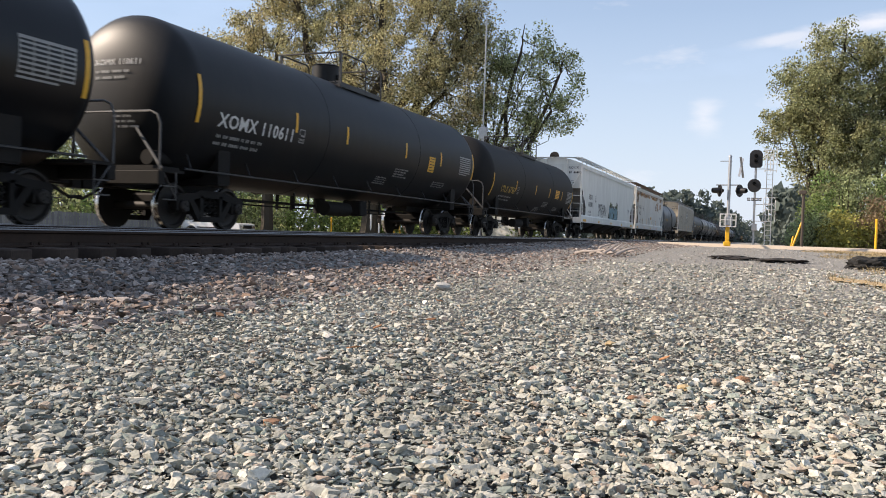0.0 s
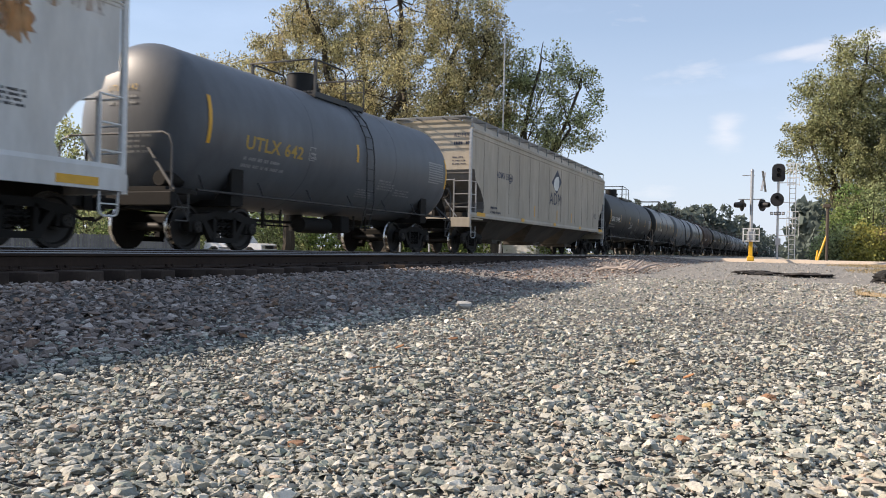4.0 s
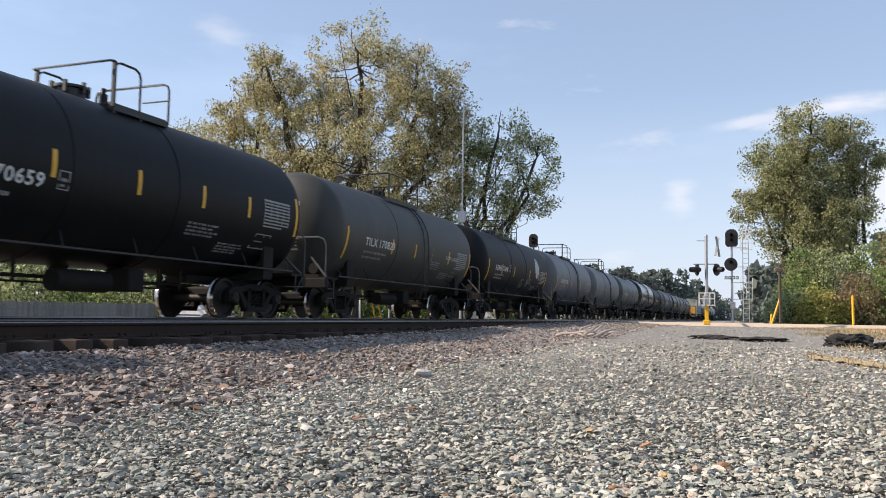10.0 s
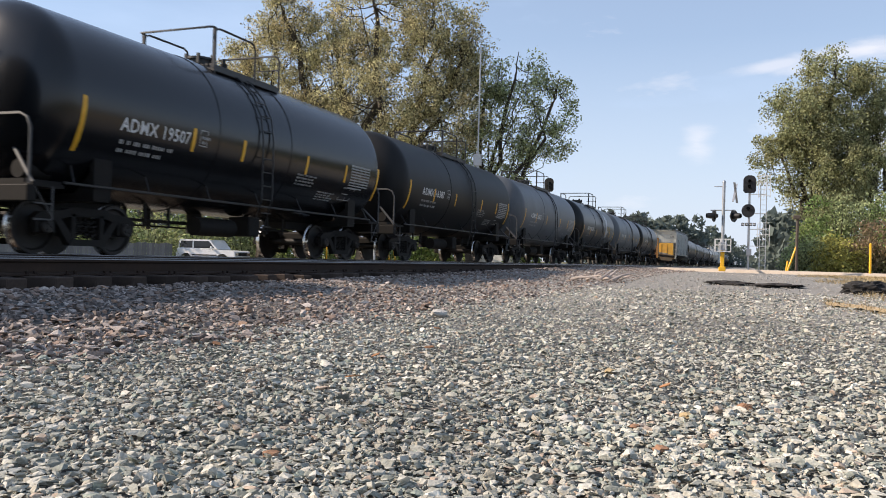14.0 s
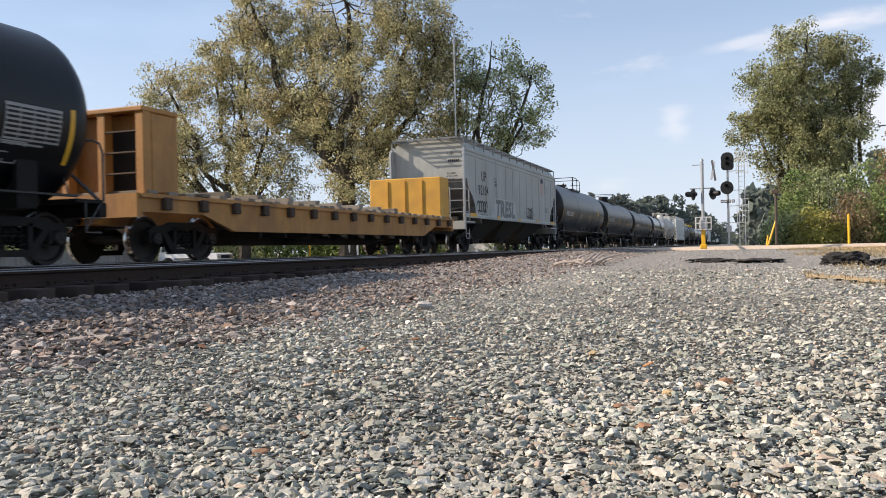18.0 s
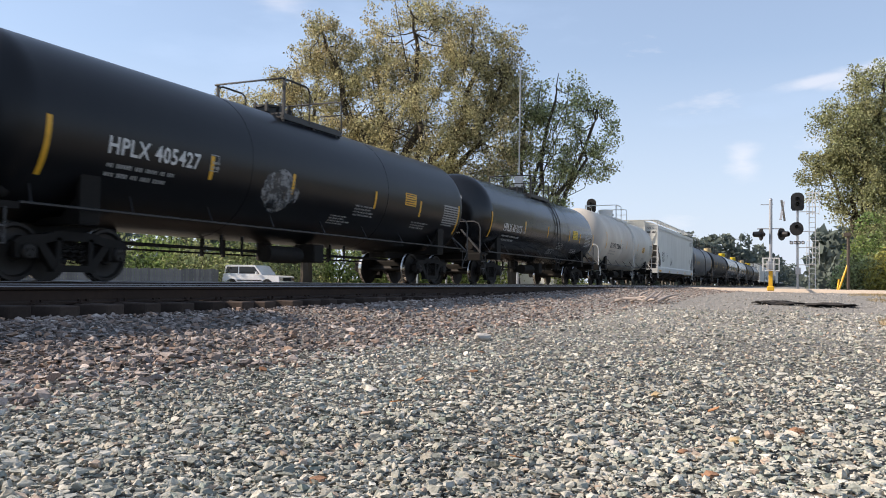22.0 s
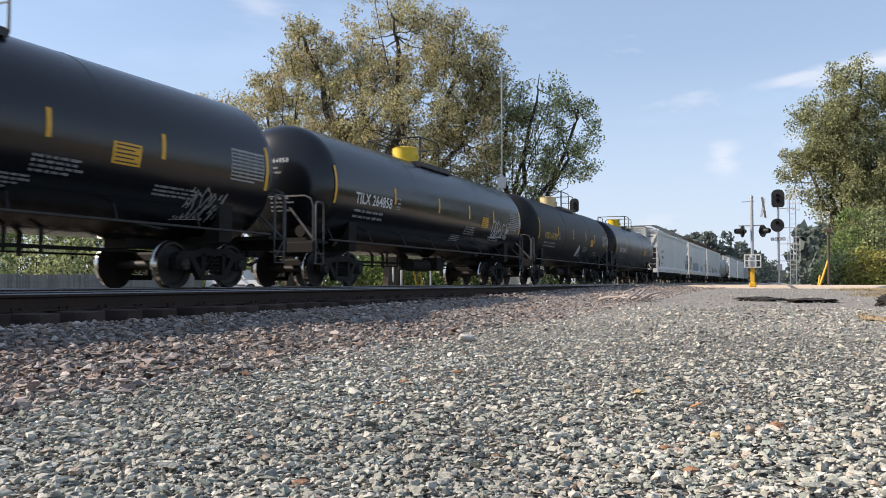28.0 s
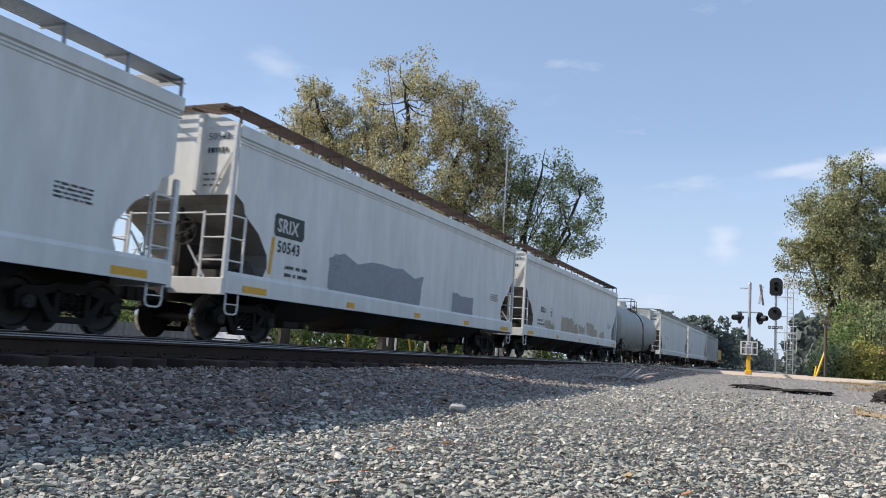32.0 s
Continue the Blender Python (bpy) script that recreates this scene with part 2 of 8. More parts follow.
M = {
    "black": surface("black_tank_paint", (0.0045, 0.005, 0.0065), 0.34, dirt=(0.013, 0.0125, 0.012), amount=0.35, grain=3, stain=0.5, streak=2.5, vary=0.2, spec=0.3),
    "soot_black": surface("dull_sooty_black_paint", (0.0045, 0.0048, 0.0058), 0.5, dirt=(0.0125, 0.0122, 0.0125), amount=0.45, grain=4, stain=0.6, streak=3, vary=0.2, spec=0.2),
    "khaki_grey": surface("dusty_dark_grey_paint", (0.058, 0.057, 0.05), 0.5, dirt=(0.03, 0.029, 0.026), amount=0.6, grain=3, stain=0.5, streak=3, spec=0.35),
    "black_matt": surface("weathered_black_paint", (0.0075, 0.0076, 0.0082), 0.48, dirt=(0.022, 0.019, 0.016), amount=0.45, grain=4, stain=0.6, streak=3, vary=0.2, spec=0.26),
    "gloss": surface("glossy_black_paint", (0.005, 0.0055, 0.007), 0.22, dirt=(0.013, 0.013, 0.012), amount=0.25, grain=3, stain=0.5, streak=2, spec=0.5),
    "grey": surface("grey_tank_paint", (0.118, 0.128, 0.14), 0.45, dirt=(0.055, 0.055, 0.055), amount=0.5, grain=3, stain=0.5, streak=3, vary=0.15, spec=0.4),
    "slate": surface("slate_tank_paint", (0.042, 0.047, 0.053), 0.36, dirt=(0.02, 0.02, 0.02), amount=0.5, grain=3, stain=0.5, streak=3, vary=0.15, spec=0.45),
    "light_grey": surface("light_grey_tank_paint", (0.15, 0.16, 0.17), 0.48, dirt=(0.065, 0.065, 0.06), amount=0.5, grain=3, stain=0.5, streak=3, spec=0.4),
    "brown": surface("dusty_brown_paint", (0.078, 0.045, 0.030), 0.7, dirt=(0.022, 0.018, 0.015), amount=0.6, grain=4, stain=0.4, streak=3, spec=0.3),
    "dark_brown": surface("soot_brown_paint", (0.018, 0.0145, 0.012), 0.65, dirt=(0.008, 0.008, 0.008), amount=0.6, grain=4, stain=0.4, streak=3, spec=0.3),
    "white_tank": surface("dirty_white_paint", (0.62, 0.59, 0.52), 0.5, dirt=(0.34, 0.25, 0.18), amount=0.5, grain=4, stain=0.5, streak=3),
    "hopper_white": surface("pale_grey_hopper_paint", (0.68, 0.685, 0.65), 0.45, dirt=(0.52, 0.51, 0.475), amount=0.3, grain=2, stain=0.4, streak=4, vary=0.04),
    "hopper_rusty": surface("rust_stained_white_paint", (0.62, 0.61, 0.58), 0.55, dirt=(0.46, 0.40, 0.32), amount=0.5, grain=3, stain=0.45, streak=3),
    "hopper_tan": surface("dusty_tan_hopper_paint", (0.44, 0.385, 0.305), 0.6, dirt=(0.25, 0.205, 0.15), amount=0.6, grain=3, stain=0.5, streak=3),
    "hopper_grey": surface("grey_hopper_paint", (0.385, 0.40, 0.375), 0.55, dirt=(0.24, 0.235, 0.21), amount=0.5, grain=3, stain=0.5, streak=3),
    # one near-black tone for bays, webs, sills and the air reservoir
    "hopper_dark": surface("dark_hopper_underside", (0.03, 0.026, 0.022), 0.75, amount=0.6, grain=5, spec=0.3),
    "rust": surface("rust_smear", (0.44, 0.19, 0.06), 0.8, dirt=(0.56, 0.36, 0.19), amount=0.8, grain=9, stain=2.0, streak=3, cover=2.2),
    "grate_rust": surface("rusty_walkway", (0.13, 0.085, 0.06), 0.8, grain=9),
    "grate": surface("galvanised_walkway", (0.27, 0.28, 0.28), 0.5, 0.6, grain=9),
    "orange": surface("orange_flatcar_paint", (0.43, 0.20, 0.05), 0.6, dirt=(0.16, 0.075, 0.03), amount=0.7, grain=5, stain=1.2, streak=2),
    "yellow_box": surface("yellow_bulkhead_paint", (0.62, 0.32, 0.04), 0.55, dirt=(0.30, 0.14, 0.04), amount=0.6, grain=6, stain=1.5),
    "timber": surface("weathered_deck_timber", (0.22, 0.19, 0.15), 0.85, grain=14, vary=0.3),
    "truck": surface("grimy_cast_steel", (0.013, 0.0118, 0.0105), 0.75, dirt=(0.026, 0.021, 0.017), amount=0.5, grain=12, stain=2, vary=0.25, spec=0.2),
    "wheel": surface("worn_wheel_steel", (0.018, 0.016, 0.014), 0.6, 0.3, dirt=(0.035, 0.024, 0.016), amount=0.5, grain=9, stain=3),
    "tread": surface("polished_tread", (0.55, 0.53, 0.5), 0.22, 1.0, grain=9),
    "rail_head": surface("polished_rail_head", (0.26, 0.25, 0.245), 0.32, 1.0, grain=20),
    "rail": surface("rusty_rail", (0.032, 0.021, 0.016), 0.8, dirt=(0.055, 0.034, 0.023), amount=0.6, grain=14, stain=1.2, bump=0.2, spec=0.2),
    "tie": surface("creosoted_tie", (0.045, 0.033, 0.027), 0.9, dirt=(0.11, 0.085, 0.07), amount=0.6, grain=18, stain=2.5, bump=0.4, vary=0.3, spec=0.15),
    "white": surface("white_lettering", (0.62, 0.62, 0.60), 0.6, amount=0.3, grain=15),
    "grey_letter": surface("faded_lettering", (0.32, 0.32, 0.31), 0.7, amount=0.5, grain=15),
    "gold": surface("gold_lettering", (0.45, 0.29, 0.06), 0.6, amount=0.3, grain=15),
    "dark_letter": surface("black_lettering", (0.02, 0.022, 0.026), 0.6, grain=15),
    "navy": surface("navy_lettering", (0.03, 0.04, 0.075), 0.6, grain=15),
    "reflector": surface("yellow_reflector", (0.72, 0.37, 0.025), 0.45, amount=0.25, grain=9),
    "yellow_dome": surface("yellow_valve_cover", (0.72, 0.5, 0.02), 0.45, amount=0.3, grain=6),
    "cream": surface("cream_valve_cover", (0.62, 0.48, 0.25), 0.5, amount=0.3, grain=6),
    "pipe": surface("grey_handrail", (0.075, 0.075, 0.075), 0.5, 0.2, grain=9),
    "black_pipe": surface("black_handrail", (0.02, 0.02, 0.02), 0.5, grain=9),
    "blue_paint": surface("turquoise_spray_paint", (0.16, 0.32, 0.38), 0.6, dirt=(0.05, 0.12, 0.18), amount=0.9, grain=8, stain=3),
    "green_paint": surface("olive_spray_paint", (0.10, 0.14, 0.03), 0.6, dirt=(0.04, 0.05, 0.02), amount=0.7, grain=8, stain=3, cover=3.5),
    "faint_paint": surface("faint_grey_paint", (0.25, 0.25, 0.25), 0.6, grain=8, cover=5.0),
    # grime plus the shade under the end slopes, put into one colour
    "slope": surface("shaded_grimy_slope", (0.17, 0.16, 0.145), 0.7, dirt=(0.07, 0.06, 0.055), amount=0.6, grain=5, stain=1.2),
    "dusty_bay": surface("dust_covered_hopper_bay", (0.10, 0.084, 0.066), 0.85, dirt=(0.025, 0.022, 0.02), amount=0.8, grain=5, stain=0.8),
    "seam": surface("grimy_seam", (0.22, 0.205, 0.18), 0.8, dirt=(0.34, 0.32, 0.28), amount=0.8, grain=8, stain=2.0),
    "faint_shield": surface("faded_red_and_white_paint", (0.42, 0.27, 0.24), 0.6, dirt=(0.50, 0.46, 0.42), amount=0.8, grain=20, stain=9.0, streak=0.1),
    "sign_green": surface("dark_green_plate", (0.012, 0.03, 0.022), 0.5, grain=9),
    "grey_fill": surface("dark_grey_spray_paint", (0.16, 0.18, 0.17), 0.55, amount=0.3, grain=5),
    "pocket": surface("rusty_stake_pocket", (0.06, 0.035, 0.022), 0.8, grain=9),
    "silver_paint": surface("silver_spray_paint", (0.45, 0.46, 0.46), 0.5, amount=0.3, grain=8),
    "grey_patch": surface("grey_buffed_paint", (0.26, 0.28, 0.31), 0.55, amount=0.3, grain=5),
    "galv": surface("galvanised_steel", (0.42, 0.43, 0.44), 0.45, 0.6, grain=12, amount=0.3),
    "white_metal": surface("white_painted_steel", (0.66, 0.66, 0.64), 0.45, grain=12, amount=0.3),
    "signal_black": surface("black_signal_hood", (0.012, 0.012, 0.013), 0.55, grain=9),
    "lens": surface("dark_red_lens", (0.12, 0.01, 0.01), 0.15, grain=9),
    "yellow_post": surface("yellow_post_paint", (0.78, 0.42, 0.02), 0.5, grain=9, amount=0.3),
    "wood_pole": surface("grey_brown_wood", (0.075, 0.06, 0.048), 0.85, grain=14, streak=6),
    "fence": surface("weathered_grey_boards", (0.21, 0.205, 0.195), 0.9, dirt=(0.11, 0.105, 0.10), amount=0.6, grain=12, stain=2, streak=5, vary=0.2),
    "car_white": surface("white_car_paint", (0.80, 0.80, 0.79), 0.25, amount=0.1, grain=3),
    "glass": surface("dark_car_glass", (0.015, 0.018, 0.02), 0.05, grain=3),
    "rubber": surface("tyre_rubber", (0.015, 0.015, 0.015), 0.8, grain=20),
    "chrome": surface("chrome_trim", (0.6, 0.6, 0.6), 0.15, 1.0, grain=9),
    "asphalt": surface("grey_asphalt", (0.12, 0.115, 0.11), 0.9, dirt=(0.2, 0.185, 0.16), amount=0.6, grain=40, stain=0.6, bump=0.3),
    "concrete": surface("dusty_concrete", (0.55, 0.45, 0.35), 0.9, dirt=(0.40, 0.31, 0.22), amount=0.6, grain=25, stain=0.8, bump=0.2),
    "bark": surface("grey_bark", (0.075, 0.064, 0.05), 0.9, dirt=(0.04, 0.033, 0.026), amount=0.6, grain=14, stain=3, bump=0.6, streak=3, spec=0.15),
    "leaf_olive": surface("olive_autumn_leaves", (0.37, 0.355, 0.195), 0.65, dirt=(0.47, 0.375, 0.215), amount=0.8, grain=1.3, stain=0.35, island=0.7, translucent=0.45, spec=0.15),
    "leaf_column": surface("grey_green_leaves", (0.27, 0.29, 0.15), 0.65, dirt=(0.33, 0.295, 0.155), amount=0.7, grain=1.3, stain=0.35, island=0.7, translucent=0.44, spec=0.15),
    "leaf_green": surface("green_leaves", (0.30, 0.345, 0.175), 0.65, dirt=(0.37, 0.34, 0.175), amount=0.7, grain=1.3, stain=0.35, island=0.7, translucent=0.44, spec=0.15),
    "leaf_bush": surface("bush_leaves", (0.18, 0.26, 0.09), 0.55, dirt=(0.27, 0.28, 0.10), amount=0.8, grain=1.0, stain=0.3, island=0.6, translucent=0.42, spec=0.25),
    "leaf_rust": surface("russet_leaves", (0.26, 0.19, 0.12), 0.6, dirt=(0.21, 0.20, 0.09), amount=0.7, grain=1.0, stain=0.4, island=0.5, translucent=0.4, spec=0.2),
    "leaf_yellow": surface("yellowing_leaves", (0.38, 0.35, 0.10), 0.6, dirt=(0.24, 0.27, 0.09), amount=0.7, grain=1.0, stain=0.4, island=0.5, translucent=0.42, spec=0.2),
    # distance haze is put into this leaf colour: paler and bluer
    "leaf_far_haze": surface("haze_tinted_wood_leaves", (0.14, 0.17, 0.15), 0.85, dirt=(0.115, 0.14, 0.125), amount=0.6, grain=0.6, stain=0.12, island=0.12, spec=0.05, translucent=0.3),
    "grass": surface("dry_grass", (0.34, 0.26, 0.14), 0.9, dirt=(0.22, 0.18, 0.09), amount=0.7, grain=9, stain=1.5, island=0.3),
    "soil": surface("dry_tan_soil", (0.47, 0.33, 0.17), 0.95, dirt=(0.26, 0.20, 0.13), amount=0.7, grain=18, stain=1.5, bump=0.5),
    "asphalt_spill": surface("crumbled_asphalt", (0.05, 0.045, 0.042), 0.95, dirt=(0.09, 0.08, 0.072), amount=0.7, grain=30, stain=3, bump=0.6, spec=0.15),
    "asphalt_lump": surface("broken_asphalt", (0.02, 0.019, 0.018), 0.9, grain=30, bump=0.8),
    "dead_wood": surface("bleached_dead_wood", (0.40, 0.34, 0.30), 0.85, grain=12, streak=4),
    "leaf_litter": surface("fallen_leaf", (0.30, 0.14, 0.06), 0.8, grain=30, vary=0.4),
    "gravel": stone_surface("grey_crushed_stone", [(0.0, (0.331, 0.329, 0.28)), (0.2, (0.427, 0.416, 0.356)), (0.38, (0.229, 0.241, 0.208)), (0.54, (0.486, 0.467, 0.403)), (0.7, (0.369, 0.343, 0.28)), (0.8, (0.573, 0.547, 0.471)), (0.87, (0.28, 0.313, 0.265)), (0.94, (0.391, 0.307, 0.239)), (0.985, (0.719, 0.693, 0.602))], 0.92, 95.0),
    "gravel_fine": stone_surface("packed_fine_gravel", [(0.0, (0.36, 0.345, 0.31)), (0.3, (0.41, 0.39, 0.35)), (0.55, (0.30, 0.295, 0.27)), (0.78, (0.45, 0.425, 0.385)), (0.93, (0.36, 0.30, 0.25))], 0.95, 60.0),
    "ballast": stone_surface("brownish_ballast_stone", [(0.0, (0.224, 0.181, 0.155)), (0.22, (0.305, 0.252, 0.221)), (0.42, (0.157, 0.13, 0.118)), (0.6, (0.373, 0.315, 0.279)), (0.76, (0.246, 0.174, 0.137)), (0.88, (0.493, 0.43, 0.385)), (0.96, (0.328, 0.215, 0.15))], 0.92, 80.0),
}


# ---- mesh building ----
class Builder:
    """Collects verts and faces of one mesh."""

    def __init__(self):
        self.v, self.f = [], []

    def add(self, verts, faces, m=None):
        n = len(self.v)
        self.v += [tuple(m @ Vector(p)) for p in verts] if m else [tuple(p) for p in verts]
        self.f += [tuple(i + n for i in f) for f in faces]
        return self

    def box(self, x0, x1, y0, y1, z0, z1, m=None, c=0.0):
        """A box; c: width of a chamfer along its top and side edges."""
        if c:
            pts = [(x0 + c, y0), (x1 - c, y0), (x1, y0 + c), (x1, y1 - c), (x1 - c, y1), (x0 + c, y1), (x0, y1 - c), (x0, y0 + c)]
            ins = [(min(max(x, x0 + c), x1 - c), min(max(y, y0 + c), y1 - c)) for x, y in pts]
            v = [(x, y, z0 + c) for x, y in pts] + [(x, y, z1 - c) for x, y in pts] + [(x, y, z1) for x, y in ins] + [(x, y, z0) for x, y in ins]
            f = []
            for i in range(8):
                j = (i + 1) % 8
                f += [(i, j, 8 + j, 8 + i), (8 + i, 8 + j, 16 + j, 16 + i), (24 + i, 24 + j, j, i)]
            f += [tuple(range(16, 24)), tuple(range(31, 23, -1))]
            return self.add(v, f, m)
        v = [(x, y, z) for z in (z0, z1) for x, y in ((x0, y0), (x1, y0), (x1, y1), (x0, y1))]
        return self.add(v, [(3, 2, 1, 0), (4, 5, 6, 7), (0, 1, 5, 4), (1, 2, 6, 5), (2, 3, 7, 6), (3, 0, 4, 7)], m)

    def bar(self, a, b, w, h=None):
        """A square bar from a to b."""
        return self.tube([a, b], w / 1.414, 4, h and h / 1.414)

    def tube(self, path, r, n=6, r2=None, close=True):
        """A round tube along a path of points; r is one radius or one per point."""
        path = [Vector(p) for p in path]
        rs = r if isinstance(r, (list, tuple)) else [r] * len(path)
        v, f = [], []
        up = Vector((0.013, 0.021, 1))
        for i, p in enumerate(path):
            d = (path[min(i + 1, len(path) - 1)] - path[max(i - 1, 0)]).normalized()
            if abs(d.dot(up.normalized())) > 0.97:
                up = Vector((1, 0.03, 0.02))
            s = d.cross(up).normalized()
            t = s.cross(d).normalized()
            for k in range(n):
                a = 2 * math.pi * (k + 0.5) / n
                v.append(p + s * (rs[i] * math.cos(a)) + t * ((r2 or rs[i]) * math.sin(a)))
        for i in range(len(path) - 1):
            for k in range(n):
                j = (k + 1) % n
                f.append((i * n + k, i * n + j, (i + 1) * n + j, (i + 1) * n + k))
        if close:
            f += [tuple(range(n - 1, -1, -1)), tuple(range((len(path) - 1) * n, len(path) * n))]
        return self.add(v, f)

    def revolve(self, profile, axis="y", n=32, m=None):
        """Revolves (along, radius) pairs about an axis; ends at radius 0 close to a point."""
        v, f, rings = [], [], []
        for a, r in profile:
            if r < 1e-6:
                rings.append([len(v)])
                v.append((a, 0, 0))
            else:
                rings.append(list(range(len(v), len(v) + n)))
                v += [(a, r * math.cos(2 * math.pi * k / n), r * math.sin(2 * math.pi * k / n)) for k in range(n)]
        for p, q in zip(rings, rings[1:]):
            for k in range(n):
                j = (k + 1) % n
                if len(p) == 1 and len(q) > 1:
                    f.append((p[0], q[j], q[k]))
                elif len(q) == 1 and len(p) > 1:
                    f.append((p[k], p[j], q[0]))
                elif len(p) > 1:
                    f.append((p[k], p[j], q[j], q[k]))
        turn = {"x": lambda p: p, "y": lambda p: (-p[1], p[0], p[2]), "z": lambda p: (p[1], p[2], p[0])}[axis]
        return self.add([turn(p) for p in v], f, m)

    def prism(self, outline, a, b, axis="x", m=None):
        """Extrudes an outline (u, v) from a to b along an axis; x: (y, z), y: (x, z), z: (x, y)."""
        put = {"x": lambda u, v, w: (w, u, v), "y": lambda u, v, w: (u, w, v), "z": lambda u, v, w: (u, v, w)}[axis]
        n = len(outline)
        v = [put(p[0], p[1], w) for w in (a, b) for p in outline]
        f = [tuple(range(n - 1, -1, -1)), tuple(range(n, 2 * n))] + [(i, (i + 1) % n, n + (i + 1) % n, n + i) for i in range(n)]
        return self.add(v, f, m)

    def mesh(self, name, material=None, smooth=0):
        me = bpy.data.meshes.new(name)
        me.from_pydata(self.v, [], self.f)
        if self.f:
            bm = bmesh.new()
            bm.from_mesh(me)
            if len(self.f) < 4000:
                bmesh.ops.recalc_face_normals(bm, faces=bm.faces)
            bm.to_mesh(me)
            bm.free()
        if smooth:
            me.shade_smooth()
            me.set_sharp_from_angle(angle=radians(smooth))
        if material:
            me.materials.append(M[material])
        return me


def part(name, mesh, parent=None, m=None, label=""):
    """Links a mesh as one object, under a thing or a part where one is given."""
    ob = new(name, mesh)
    if parent:
        ob.parent = parent
    if m:
        ob.matrix_basis = m
    return tagged(ob, label)


def thing(name, label, category, group="", m=None, kind="", mesh=None):
    ob = new(name, mesh)
    ob.empty_display_size = 0.3 if mesh is None else 1
    if m:
        ob.matrix_basis = m
    return tagged(ob, label, category, group, kind)


# ---- ground, track bed, road ----
def smooth(a, b, x):
    t = min(max((x - a) / (b - a), 0.0), 1.0)
    return t * t * (3 - 2 * t)


def ground_height(x, y):
    """Ballast bed under both tracks, falling to the walkway beside them, rising to the road at the crossing."""
    bed = -0.31
    flat = -0.43 + 0.26 * smooth(4, 34, y)
    z = flat + 0.13 * smooth(-3.6, -6.2, x)
    z += (bed - z) * smooth(-6.3, -6.75, x)
    if x < -13.2:
        z = bed - 0.80 * smooth(-13.6, -15.5, x)
    return z


ROAD_Y0, ROAD_Y1 = 43.6, 51.5


def make_ground():
    xs = [-2500, -900, -300, -120, -70, -45, -30, -22, -18] + [-16 + 0.5 * i for i in range(60)] + [14, 17, 22, 30, 60, 120, 400, 1200, 2500]
    ys = [-1500, -300, -80, -30, -12, -6] + [-4 + 0.6 * i for i in range(75)] + [42, 46, 50, 60, 80, 120, 200, 400, 900, 2000, 4000]
    b = Builder()
    nx = len(xs)
    for y in ys:
        for x in xs:
            b.v.append((x, y, ground_height(x, y) - 0.02 + 0.012 * noise.noise(Vector((x * 0.9, y * 0.9, 0)))))
    b.f = [(j * nx + i, j * nx + i + 1, (j + 1) * nx + i + 1, (j + 1) * nx + i) for j in range(len(ys) - 1) for i in range(nx - 1)]
    me = b.mesh("ground", None, 60)
    m = bpy.data.materials.new("gravel_soil_and_gap_shade")
    m.use_nodes = True
    nt = m.node_tree
    bsdf = nt.nodes["Principled BSDF"]
    bsdf.inputs["Roughness"].default_value = 0.92
    coord = nt.nodes.new("ShaderNodeTexCoord")
    cells = nt.nodes.new("ShaderNodeTexVoronoi")
    cells.inputs["Scale"].default_value = 24
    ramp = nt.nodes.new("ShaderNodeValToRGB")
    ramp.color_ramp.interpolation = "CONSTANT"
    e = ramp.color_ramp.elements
    # tones darkened to paint the shade in the gaps between loose stones
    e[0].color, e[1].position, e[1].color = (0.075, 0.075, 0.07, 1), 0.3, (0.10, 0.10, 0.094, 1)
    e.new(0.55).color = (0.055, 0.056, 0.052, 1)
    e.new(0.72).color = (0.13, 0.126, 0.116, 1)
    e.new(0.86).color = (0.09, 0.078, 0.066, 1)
    sep = nt.nodes.new("ShaderNodeSeparateColor")
    nt.links.new(coord.outputs["Object"], cells.inputs["Vector"])
    nt.links.new(cells.outputs["Color"], sep.inputs[0])
    nt.links.new(sep.outputs[0], ramp.inputs["Fac"])
    soil = nt.nodes.new("ShaderNodeTexNoise")
    soil.inputs["Scale"].default_value, soil.inputs["Detail"].default_value = 0.35, 8
    nt.links.new(coord.outputs["Object"], soil.inputs["Vector"])
    # verges away from the railway are grass and earth
    xyz = nt.nodes.new("ShaderNodeSeparateXYZ")
    nt.links.new(coord.outputs["Object"], xyz.inputs[0])
    left = nt.nodes.new("ShaderNodeMapRange")
    left.inputs["From Min"].default_value, left.inputs["From Max"].default_value = -15.5, -19.0
    right = nt.nodes.new("ShaderNodeMapRange")
    right.inputs["From Min"].default_value, right.inputs["From Max"].default_value = 4.5, 8.0
    far = nt.nodes.new("ShaderNodeMapRange")
    far.inputs["From Min"].default_value, far.inputs["From Max"].default_value = 60, 75
    for n, o in ((left, "X"), (right, "X"), (far, "Y")):
        nt.links.new(xyz.outputs[o], n.inputs["Value"])
    rsum, lsum = nt.nodes.new("ShaderNodeMath"), nt.nodes.new("ShaderNodeMath")
    rsum.operation = lsum.operation = "MAXIMUM"
    nt.links.new(left.outputs[0], lsum.inputs[0])
    nt.links.new(right.outputs[0], lsum.inputs[1])
    nt.links.new(lsum.outputs[0], rsum.inputs[0])
    rsum.inputs[1].default_value = 0
    grass = nt.nodes.new("ShaderNodeMixRGB")
    grass.inputs["Color1"].default_value, grass.inputs["Color2"].default_value = (0.09, 0.105, 0.035, 1), (0.25, 0.20, 0.10, 1)
    nt.links.new(soil.outputs["Fac"], grass.inputs["Fac"])
    mix = nt.nodes.new("ShaderNodeMixRGB")
    nt.links.new(rsum.outputs[0], mix.inputs["Fac"])
